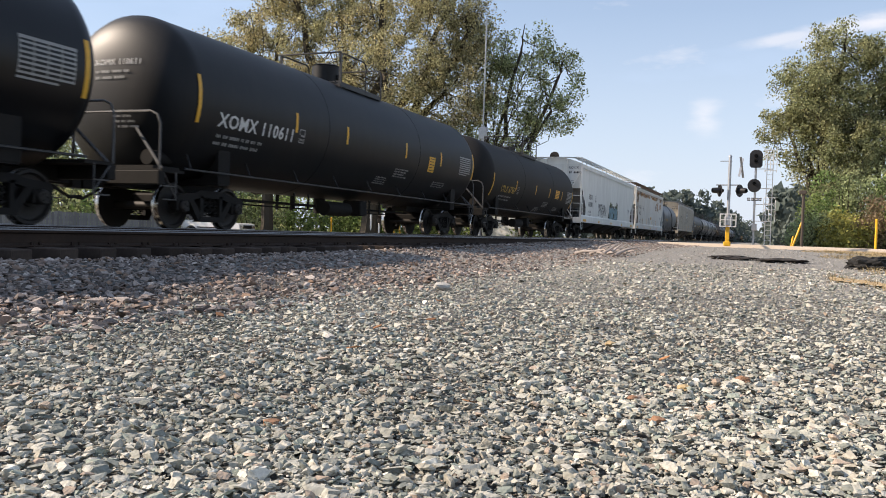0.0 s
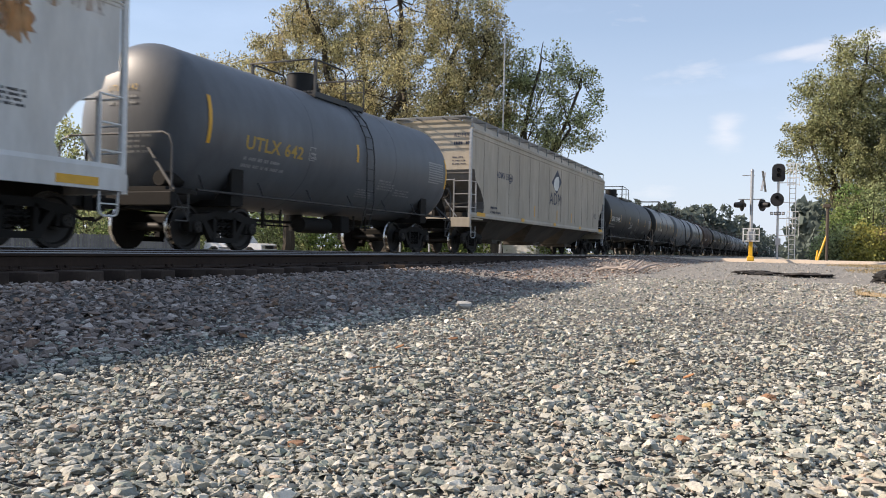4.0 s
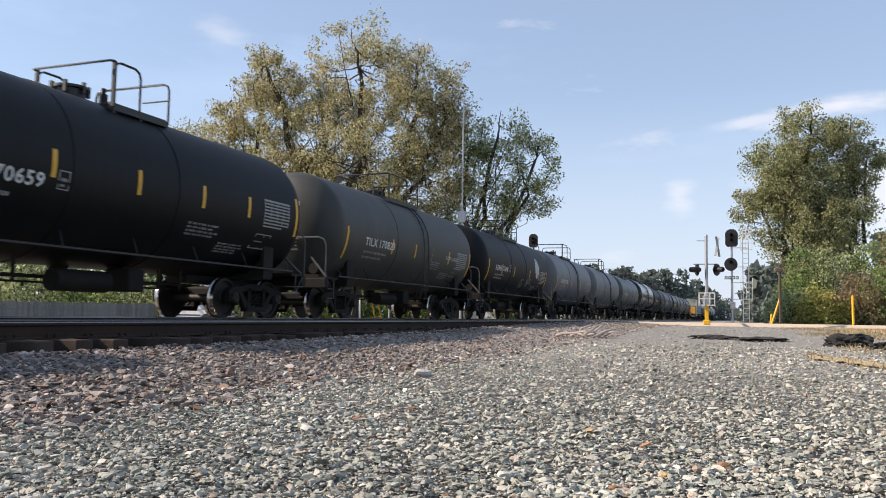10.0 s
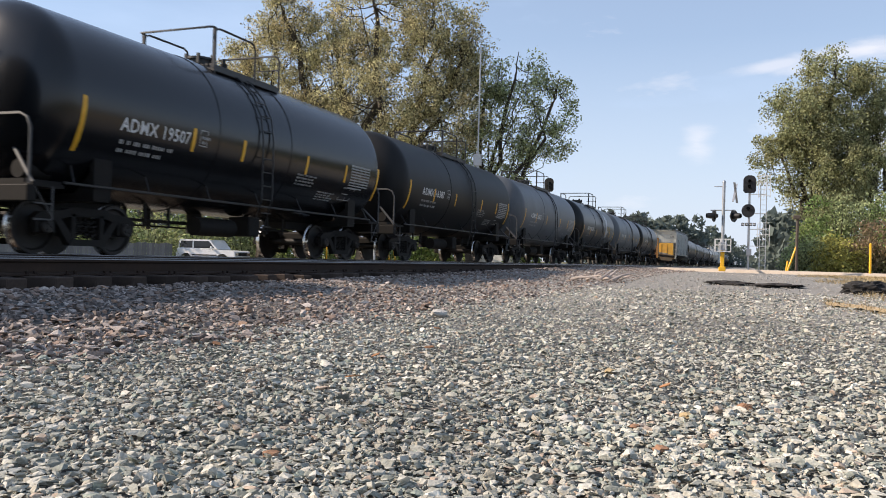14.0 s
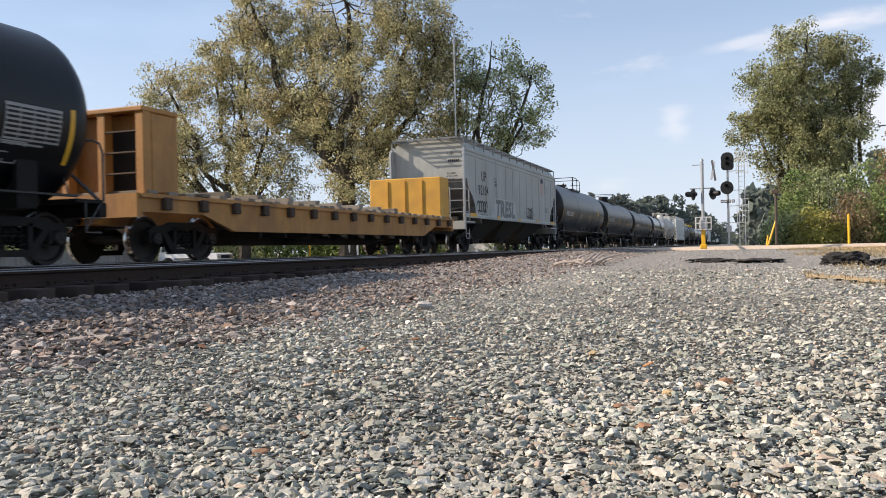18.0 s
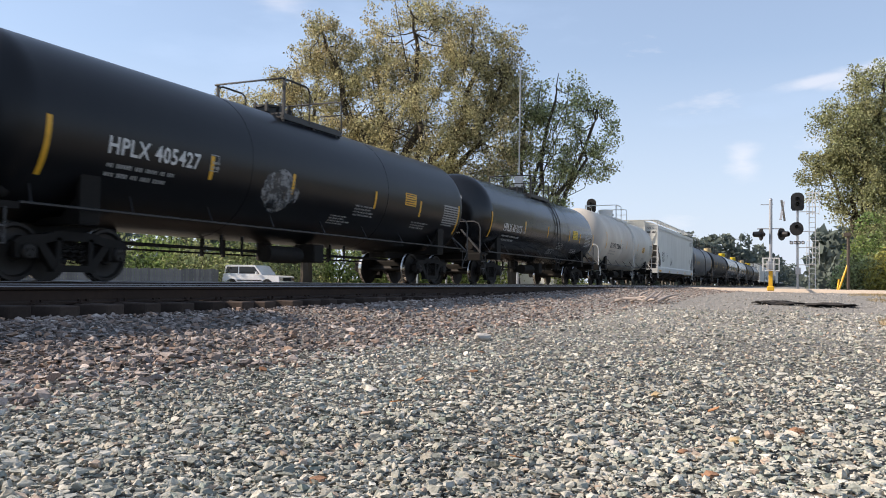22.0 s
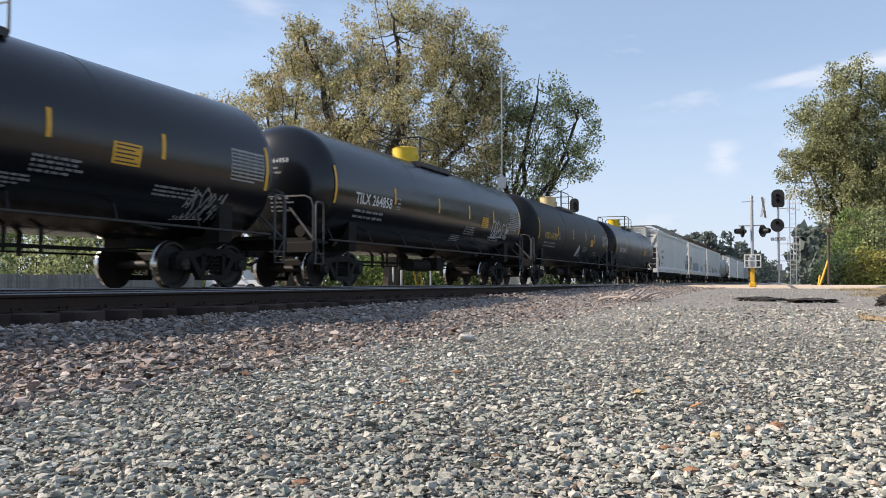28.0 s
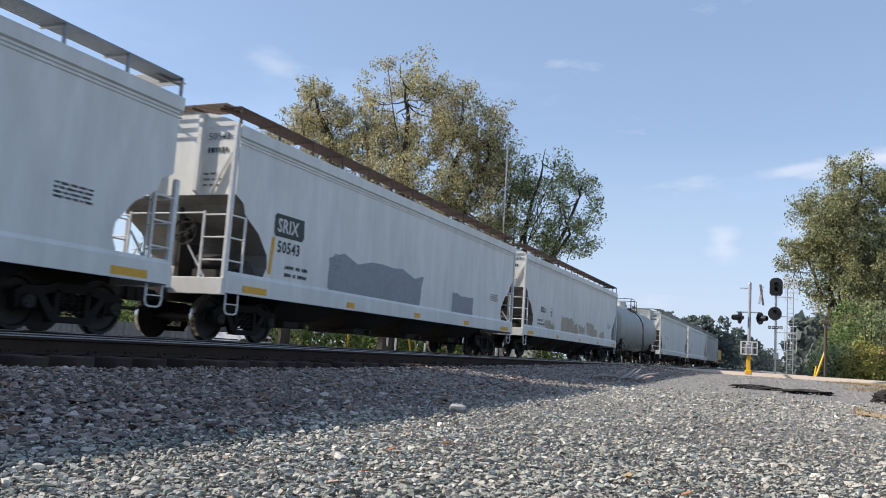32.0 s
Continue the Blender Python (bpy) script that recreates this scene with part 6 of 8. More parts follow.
# kind, coupler line at the start in metres along the track, and what sets the car apart
ROSTER = [
    ("tank", -6.6, dict(paint="black", R=1.66, zc=2.60, mark="XOMX 110608", dome="bonnet", label="black tank car with white stencil panel and yellow reflectors", extras=hazard_panel(4.6, 5.3, -0.6, -0.2))),
    ("tank", 11.6, dict(paint="black_matt", R=1.66, zc=2.60, mark="XOMX 110611", places=(-7.85, -4.34, -1.86, 1.88, 4.71, 7.9), mark_at=(-7.2, 2.1, 2.75), ladder=False, dome="bonnet", label="weathered black tank car with white lettering and faded reflectors", extras=hazard_panel(3.7, 4.2, -0.55, -0.05))),
    ("tank", 30.1, dict(paint="dark_brown", mark="UTLX 67567", places=(-7.13, -3.87, -0.62, 1.99, 4.61, 7.1), bz=2.25, mark_at=(-5.95, 1.9, 2.08), ladder=False, text="gold", dome="open", label="soot-brown tank car with gold lettering", extras=hazard_panel(3.2, 4.0, -0.5, -0.05))),
    ("hopper", 47.2, dict(paint="hopper_white", mark="", lines=[("EQUX", 0.42, -7.7, 2.45), ("630398", 0.42, -7.8, 1.98), ("LD LMT 220400", 0.14, -7.85, 1.62), ("LT WT 65800", 0.14, -7.85, 1.42)], bays=4, grate="hopper_white",
        label="clean pale grey covered hopper with black numbers and sprayed lettering", extras=several(block_letters("*NCHO", 0.74, -4.8, 1.78, "dark_letter", "black sprayed tag", None, 0.85, 0.0, 0.35), block_letters("2K", 0.42, -4.75, 1.5, "dark_letter", "black sprayed tag", None, 0.9, 0.0, 0.3), rings(5, -2.75, 1.55, 1.0, 0.6, 3, 0.03, "dark_letter", "black sprayed loops"), rings(9, -3.9, 1.38, 1.3, 0.42, 3, 0.03, "dark_letter", "black sprayed loops"), block_letters("DEOM", 1.34, -0.75, 1.2, "blue_paint", "turquoise sprayed lettering", "green_paint", 0.80, 0.10, 0.0, "navy")))),
    ("hopper", 68.6, dict(paint="hopper_rusty", mark="", lines=[("WLPX", 0.42, -7.25, 2.68), ("60125", 0.42, -7.3, 2.18)], bays=4, grate="grate_rust", label="white covered hopper with orange rust patches along the roof",
        extras=several(rust_spots(4, [(-8.0, 3.75, 1.5, 0.9), (-8.3, 2.9, 0.5, 1.3), (-6.2, 4.05, 4.2, 0.5), (-2.6, 4.05, 3.0, 0.45), (1.0, 4.1, 3.0, 0.4), (4.2, 4.05, 3.0, 0.45), (3.65, 3.1, 0.85, 0.75), (5.4, 3.3, 0.95, 1.0), (6.9, 3.4, 0.8, 0.6), (1.9, 4.0, 1.4, 0.35), (7.4, 4.05, 2.4, 0.45), (-8.0, 1.75, 0.14, 0.7), (-5.2, 1.7, 0.1, 0.5), (-1.5, 1.8, 0.1, 0.4)]), hazard_panel(-0.06, 0.68, 1.9, 2.14), stripe_marks([(-5.35, 1.62), (-2.5, 1.66), (0.75, 1.6), (3.9, 1.6), (6.6, 1.6)]), block_letters("ACF CENTER FLOW", 0.17, -5.25, 1.11, "dark_letter", "black builder lettering", None, 0.9, 0.004), scribble(91, -1.5, 1.75, 1.3, 0.5, 7, 0.02, "faint_paint", "faint grey tag"), scribble(92, 1.2, 1.7, 2.6, 0.55, 9, 0.022, "faint_paint", "faint grey tag"), scribble(93, 0.8, 1.15, 3.0, 0.35, 7, 0.035, "dark_letter", "black sprayed tag")))),
    ("tank", 88.7, dict(paint="grey", mark="UTLX 642", text="gold", dome="bonnet", bands=3, label="slate-grey tank car with faded gold lettering")),
    ("hopper", 103.2, dict(paint="hopper_tan", mark="", lines=[("ADMX 55013", 0.34, -8.2, 2.9)], style="ribbed", letter="navy", bays=3, zb=1.42, grate="grate", label="dusty tan covered hopper with ribbed sides and soot-streaked bays",
        seams=(-9.6, -8.1, -6.7, -5.4, -3.95, -2.6, -0.9, 1.17, 2.62, 3.95, 5.44, 6.73, 8.12, 9.55),
        extras=several(block_letters("ADM", 0.82, -0.85, 2.33, "navy", "dark blue lettering", None, 1.12), panel([(-0.55, 3.35), (0.35, 2.85), (1.22, 3.49), (0.45, 4.02)], "navy", "dark blue tilted square emblem"),
            panel([(-0.2, 3.2), (0.05, 3.02), (0.45, 3.02), (0.72, 3.2), (0.78, 3.5), (0.62, 3.72), (0.2, 3.66), (-0.1, 3.48)], "hopper_white", "pale leaf shape on the emblem", 0.013), stripe_marks([(0.49, 1.85), (3.23, 1.84), (-3.2, 1.85)])))),
    ("tank", 126.6, dict(paint="black_matt", mark="GBRX 701495", places=(-7.74, -4.59, -1.38, 1.92, 4.91, 7.74), bz=2.4, mark_at=(-7.55, 2.14, 2.65), ladder=False, dome="bonnet", label="sooty black tank car with sprayed tags and a jacket collar",
        extras=several(scribble(21, -3.4, -0.75, 1.6, 0.45, 6, 0.03, "faint_paint", "grey sprayed tag"), scribble(23, -1.1, -0.45, 1.0, 0.4, 5, 0.025, "silver_paint", "white sprayed tag"), scribble(22, 1.0, -0.1, 1.2, 0.9, 5, 0.035, "faint_paint", "grey sprayed tag"), scribble(24, 1.3, -0.7, 1.8, 0.5, 5, 0.04, "faint_paint", "grey sprayed tag")))),
    ("syrup", 145.1, dict(paint="black", mark="TILX 170669", places=(-5.37, -3.18, -1.59, 0.32, 2.99, 5.2), bz=2.58, mark_at=(-4.2, 2.06, 2.12), ladder=False, rail=(-0.3, 0.5, 1.35), label=SYRUP_LABEL.format("black"))),
    ("syrup", 158.5, dict(paint="light_grey", mark="ADMX 29411", places=(-5.3, -3.3, -1.2, 1.37, 3.35, 5.41), bz=2.26, text="grey_letter", label=SYRUP_LABEL.format("light grey"))),
    ("syrup", 171.9, dict(paint="slate", mark="DMIX 191295", places=(-5.1, -2.08, -0.17, 2.19, 4.07, 5.4), bz=2.2, rungs_at=1.0, label=SYRUP_LABEL.format("blue-grey"))),
    ("syrup", 185.2, dict(paint="brown", mark="VTGX 17379", places=(-5.34, -3.41, -0.45, 1.74, 3.64, 5.4), bz=2.13, mark_at=(-4.42, 1.98, 2.0), ladder=False, label=SYRUP_LABEL.format("dusty brown"))),
    ("syrup", 198.9, dict(paint="soot_black", mark="TILX 170659", places=(-5.37, -2.15, -0.17, 1.73, 3.36, 5.4), bz=2.48, mark_at=(-4.35, 2.07, 2.05), ladder=False, rail=(-0.25, 0.46, 1.3), label=SYRUP_LABEL.format("black"))),
    ("syrup", 212.3, dict(paint="khaki_grey", mark="TILX 170823", places=(-5.2, -2.1, -0.2, 1.3, 3.06, 5.42), bz=2.26, mark_at=(-4.05, 2.16, 2.1), label=SYRUP_LABEL.format("dusty dark grey"), extras=block_letters("CORN SYRUP", 0.2, 2.7, -0.35, "white", "white lettering"))),
    ("syrup", 225.7, dict(paint="soot_black", mark="ADMX 17698", bz=2.27, ladder=False, label="short black tank car with a torn white emblem", extras=several(emblem(31, 3.25, 0.15, 0.9, 1.1, "silver_paint", "torn white emblem"), scribble(32, 0.2, -0.75, 1.6, 0.4, 7, 0.035, "grey_letter", "grey sprayed tag")))),
    ("syrup", 239.1, dict(paint="grey", mark="ADMX 17155", bz=2.25, label=SYRUP_LABEL.format("grey"))),
    ("syrup", 252.8, dict(paint="light_grey", mark="ADMX 16126", bz=2.24, text="grey_letter", label=SYRUP_LABEL.format("grey"))),
    ("syrup", 266.1, dict(paint="grey", mark="ADMX 15950", places=(-5.44, -3.15, -1.59, 1.5, 3.5, 5.4), bz=2.25, ladder=False, label=SYRUP_LABEL.format("grey"))),
    ("syrup", 279.7, dict(paint="gloss", R=1.66, zc=2.60, mark="ADMX 19507", places=(-5.3, -2.52, -0.88, 1.72, 3.68, 5.57), bz=2.28, mark_at=(-4.45, 2.18, 1.83), rungs_at=-0.1, label=SYRUP_LABEL.format("glossy black"))),
    ("syrup", 293.1, dict(paint="black_matt", mark="ADMX 16387", bz=2.24, label=SYRUP_LABEL.format("sooty black"))),
    ("syrup", 306.4, dict(paint="grey", mark="ADMX 16021", bz=2.24, label=SYRUP_LABEL.format("grey"))),
    ("syrup", 319.9, dict(paint="black", mark="NATX 36120", label="short black tank car with a large outlined emblem", extras=several(scribble(41, 2.0, 0.25, 0.7, 1.4, 3, 0.16, "silver_paint", "white outline emblem"), block_letters("MCP", 0.62, 2.5, -0.25, "gold", "gold capital letters")))),
    ("syrup", 333.5, dict(paint="grey", mark="ADMX 19439", places=(-5.4, -2.9, -0.57, 1.92, 3.75, 5.58), bz=2.24, rungs_at=0.7, label=SYRUP_LABEL.format("blue-grey"))),
    ("syrup", 347.1, dict(paint="black", mark="VTGX 17105", bz=2.24, label=SYRUP_LABEL.format("black"))),
    ("flat", 360.1, dict(label="orange-yellow bulkhead flat car with weathered timber deck")),
    ("hopper", 378.3, dict(paint="hopper_grey", mark="", lines=[("UP", 0.60, -6.1, 3.0), ("92104", 0.56, -6.5, 2.42)], style="ribbed", bays=3, zb=1.54, roof_z=4.22, label="grey covered hopper with black numbers, silver sprayed letters and dark bays",
        seams=(-6.85, -5.35, -3.84, -2.3, -1.06, 0.19, 1.54, 2.77, 4.27, 5.7, 7.2),
        extras=several(panel([(-4.85, 1.52), (-4.25, 1.78), (-4.1, 2.4), (-2.6, 2.36), (-2.4, 2.2), (-0.75, 2.3), (-0.45, 1.55)], "silver_paint", "silver sprayed cloud", 0.010), block_letters("TRESL", 1.02, -4.05, 1.58, "grey_fill", "grey sprayed letters with a silver outline", None, 1.12, 0.05, 0.12, "silver_paint"),
            rings(6, 1.5, 1.62, 1.35, 0.55, 5, 0.07, "dark_letter", "black sprayed tag"), rings(8, -6.7, 1.66, 1.4, 0.55, 5, 0.075, "dark_letter", "black sprayed tag"),
            panel([(4.65, 3.62), (4.65, 3.12), (4.95, 2.9), (5.25, 3.12), (5.25, 3.62)], "faint_shield", "pale striped shield emblem"), panel([(4.65, 3.64), (4.65, 3.84), (4.95, 3.9), (5.25, 3.84), (5.25, 3.64)], "navy", "dark top of the shield"),
            block_letters("BUILDING", 0.2, 5.5, 3.38, "grey_patch", "faded lettering"), block_letters("AMERICA", 0.2, 5.5, 3.15, "grey_patch", "faded lettering")))),
    ("tank", 396.5, dict(paint="black", R=1.66, zc=2.60, mark="MBLX 28232", bz=2.14, mark_at=(-6.6, 2.12, 2.08), places=(-7.58, -4.39, -1.37, 1.73, 4.49, 7.58), ladder=False, dome="open", label=BLACK_LABEL, extras=several(hazard_panel(4.6, 5.4, -0.2, 0.15), scribble(61, -2.6, -0.55, 1.3, 0.6, 6, 0.03, "grey_letter", "white sprayed tag")))),
    ("tank", 414.5, dict(paint="black", mark="NATX 253051", bz=2.33, mark_at=(-7.42, 2.2, 2.68), places=(-7.74, -4.51, -1.44, 1.66, 4.73, 7.7), ladder=False, rail=(-1.09, 0.25, 0.95), dome="black", label="black tank car with a tall black valve cover and white lettering", extras=hazard_panel(3.6, 4.2, -0.55, -0.25))),
    ("tank", 432.7, dict(paint="black", R=1.54, zc=2.47, mark="HPLX 405427", bz=2.19, mark_at=(-6.62, 2.12, 2.2), places=(-7.77, -4.09, -1.4, 2.33, 5.01, 7.8), ladder=False, rail=(-1.05, 0.0, 1.45), dome="open", label=BLACK_LABEL, extras=several(hazard_panel(4.0, 4.7, -0.25, 0.1), emblem(63, -1.8, -0.5, 1.4, 1.0, "faint_paint", "grey rubbed-out tag")))),
    ("tank", 451.5, dict(paint="gloss", R=1.55, zc=2.48, mark="HPLX 411075", bz=2.28, mark_at=(-5.9, 2.02, 2.05), places=(-7.2, -3.45, -0.39, 3.01, 4.89, 7.5), rungs_at=1.0, rail=(-1.1, 0.68, 1.5), dome="open", label=BLACK_LABEL, extras=hazard_panel(3.6, 4.4, -0.3, 0.1, "yellow_dome"))),
    ("tank", 468.7, dict(paint="white_tank", mark="DDWX 73868", mark_at=(-5.98, 2.12, 2.7), text="dark_letter", dome="white", label="dirty white tank car with brown stains and white railings", R=1.66, zc=2.60, rail=(-1.6, -0.15, 1.55), rungs_at=0.13, places=(-7.0, -3.36, -1.72, 1.71, 4.0, 7.05), bz=2.46, extras=hazard_panel(3.3, 3.95, -0.46, -0.08))),
    ("hopper", 485.8, dict(paint="hopper_white", mark="", lines=[("GPLX", 0.44, -7.58, 2.22), ("75136", 0.44, -7.6, 1.82), ("GATX", 0.5, 7.35, 3.6)], bays=4, grate="hopper_white", label="clean white covered hopper with black lettering and roof walkway",
        extras=scribble(71, -3.6, 1.9, 0.9, 0.5, 4, 0.035, "dark_letter", "small black tag"))),
    ("tank", 506.4, dict(paint="grey", mark="UTLX 301", text="gold", dome="black", bands=3, label="slate-grey tank car with a dark valve cover")),
    ("tank", 523.1, dict(paint="black_matt", mark="UTLX 647995", places=(-7.15, -4.0, -1.1, 1.6, 3.68, 7.15), mark_at=(-6.2, 2.14, 2.05), posts=True, ladder=False, text="gold", dome="cream", label="black tank car with gold lettering and a cream valve cover", extras=hazard_panel(2.9, 3.55, -0.48, -0.12))),
    ("tank", 540.4, dict(paint="gloss", mark="TILX 264851", places=(-7.42, -4.15, -1.02, 1.61, 4.08, 7.22), mark_at=(-6.4, 2.18, 2.06), ladder=False, posts=True, dome="yellow", label="glossy black tank car with a bright yellow valve cover", extras=several(hazard_panel(2.9, 3.55, -0.43, -0.05), scribble(81, 4.9, -0.95, 1.1, 0.7, 7, 0.03, "grey_letter", "silver sprayed tag")))),
    ("tank", 557.9, dict(paint="gloss", mark="TILX 264858", places=(-7.42, -4.15, -1.02, 1.61, 4.08, 7.22), mark_at=(-6.4, 2.18, 2.06), ladder=False, posts=True, dome="yellow", label="glossy black tank car with a bright yellow valve cover", extras=several(hazard_panel(2.9, 3.55, -0.43, -0.05), scribble(82, 4.0, -0.42, 1.9, 0.55, 9, 0.045, "silver_paint", "silver sprayed tag")))),
    ("tank", 575.45, dict(paint="black_matt", mark="UTLX 647998", places=(-7.15, -4.0, -1.1, 1.6, 3.68, 7.15), mark_at=(-6.2, 2.14, 2.05), posts=True, ladder=False, text="gold", dome="cream", label="black tank car with gold lettering and a cream valve cover", extras=several(hazard_panel(2.8, 3.4, -0.45, -0.08), emblem(83, 0.45, -0.8, 0.55, 0.7, "silver_paint", "white paint patch")))),
    ("tank", 592.5, dict(paint="black", mark="GATX 224292", places=(-7.05, -3.86, -1.26, 1.72, 4.2, 7.05), mark_at=(-6.08, 2.1, 2.17), ladder=False, posts=True, dome="yellow", label="black tank car with a bright yellow valve cover", extras=hazard_panel(3.0, 3.7, -0.45, -0.08))),
    ("hopper", 609.8, dict(paint="hopper_white", mark="", post_top=2.9, lines=[("AMCX", 0.40, -7.8, 2.6), ("109138", 0.40, -7.8, 2.08)], bays=4, label="clean pale grey covered hopper with black numbers and mesh roof walkway")),
    ("hopper", 631.6, dict(paint="hopper_white", mark="", lines=[("50543", 0.36, -7.45, 2.02)], bays=4, grate="grate_rust", label="pale grey covered hopper with grey painted-over patches and rusty roof walkway",
        extras=lambda car, wrap, c: (part("grey_patch", patch(patch(Builder(), -5.2, 0.3, 1.25, 2.25, wrap, random.Random(2), 0.12), 2.75, 4.7, 1.3, 2.0, wrap, random.Random(3), 0.05).mesh("grey_patch", "grey_patch"), car, None, "grey painted-over patch"),
            panel([(-7.6, 2.42), (-7.55, 2.36), (-6.5, 2.36), (-6.42, 2.44), (-6.45, 2.86), (-7.55, 2.86), (-7.62, 2.8)], "sign_green", "dark green name plate")(car, wrap, c),
            panel([(-7.73, 1.5), (-7.62, 1.5), (-7.54, 2.32), (-7.65, 2.32)], "reflector", "yellow reflector strip")(car, wrap, c),
            block_letters("SRIX", 0.42, -7.5, 2.47, "white", "white lettering on the plate", None, 0.9, 0.012)(car, wrap, c)))),
    ("hopper", 651.5, dict(paint="hopper_white", mark="", lines=[("50511", 0.34, -7.4, 2.1)], bays=4, grate="grate_rust", label="pale covered hopper with tan stains along its side", extras=rust_spots(9, [(-5.6, 1.55, 1.6, 0.5), (-3.0, 1.7, 2.6, 0.8), (-0.3, 1.6, 2.2, 0.6), (2.8, 1.75, 2.4, 0.8), (5.4, 1.5, 1.4, 0.5)], "hopper_tan", "tan dust stain"))),
    ("tank", 673.0, dict(paint="hopper_grey", mark="", dome="white", bands=3, label="grey tank car with a stained band round its shell")),
    ("hopper", 690.9, dict(paint="hopper_white", mark="", lines=[("4650", 0.3, -6.9, 2.4)], bays=3, label="pale grey covered hopper near the end of the train")),
    ("hopper", 712.0, dict(paint="hopper_white", mark="", lines=[("4651", 0.3, -6.9, 2.4)], bays=3, label="pale grey covered hopper near the end of the train")),
    ("hopper", 733.0, dict(paint="hopper_grey", mark="", lines=[("4652", 0.3, -6.9, 2.4)], bays=3, label="grey covered hopper near the end of the train")),
    ("flat", 753.5, dict(short=True, label="short flat car with a yellow boxed load at the train's end")),
]
TRAIN_END = 763.5
CARS = []


def make_train():
    for i, (kind, y, spec) in enumerate(ROSTER):
        L = (ROSTER[i + 1][1] if i + 1 < len(ROSTER) else TRAIN_END) - y
        spec = dict(spec)
        if kind == "tank":
            car = tank_car(i, round(L, 2), **spec)
        elif kind == "syrup":
            car = tank_car(i, 13.42, dome="open", bands=6, syrup=True, **spec)
        elif kind == "hopper":
            car = hopper_car(i, round(L, 2), **spec)
        else:
            car = flat_car(i, round(L, 2), **spec)
        CARS.append((car, y + L / 2))


# ---- trees ----
def leaf_cloud(centres, radii, per, leaf, seed, flat=0.75):
    """Leaves as small tilted four-sided blades round many twig ends."""
    rng = np.random.default_rng(seed)
    c = np.repeat(np.array(centres), per, 0)
    r = np.repeat(np.array(radii), per)
    n = len(c)
    d = rng.standard_normal((n, 3))
    d /= np.linalg.norm(d, axis=1)[:, None]
    p = c + d * (r * rng.uniform(0.25, 1.0, n) ** 0.6)[:, None] * np.array([1, 1, flat])
    u = rng.standard_normal((n, 3))
    u /= np.linalg.norm(u, axis=1)[:, None]
    w = np.cross(u, rng.standard_normal((n, 3)))
    w /= np.linalg.norm(w, axis=1)[:, None] + 1e-9
    s = leaf * rng.uniform(0.6, 1.3, n)[:, None]
    v = np.stack([p - u * s, p + w * s * 0.55, p + u * s, p - w * s * 0.55], 1).reshape(-1, 3)
    return v, np.arange(n * 4).reshape(-1, 4)


def quad_mesh(name, v, f, material):
    me = bpy.data.meshes.new(name)
    me.vertices.add(len(v))
    me.vertices.foreach_set("co", v.astype(np.float32).ravel())
    me.loops.add(f.size)
    me.loops.foreach_set("vertex_index", f.astype(np.int32).ravel())
    me.polygons.add(len(f))
    me.polygons.foreach_set("loop_start", np.arange(0, f.size, f.shape[1], dtype=np.int32))
    me.update()
    me.validate()
    me.shade_flat()
    me.materials.append(M[material])
    return me


def limb(b, rng, p, q, r0, r1, n=5, sag=0.08):
    """A wavering limb from p to q; returns its points."""
    l = (q - p).length
    pts, rs = [], []
    for i in range(n + 1):
        t = i / n
        w = Vector((rng.uniform(-1, 1), rng.uniform(-1, 1), rng.uniform(-1, 1))) * l * sag * math.sin(math.pi * t)
        pts.append(p.lerp(q, t) + w + Vector((0, 0, -0.10 * l * math.sin(math.pi * t))))
        rs.append(r0 + (r1 - r0) * t)
    b.tube(pts, rs, 7 if r0 > 0.1 else 4, close=False)
    return pts


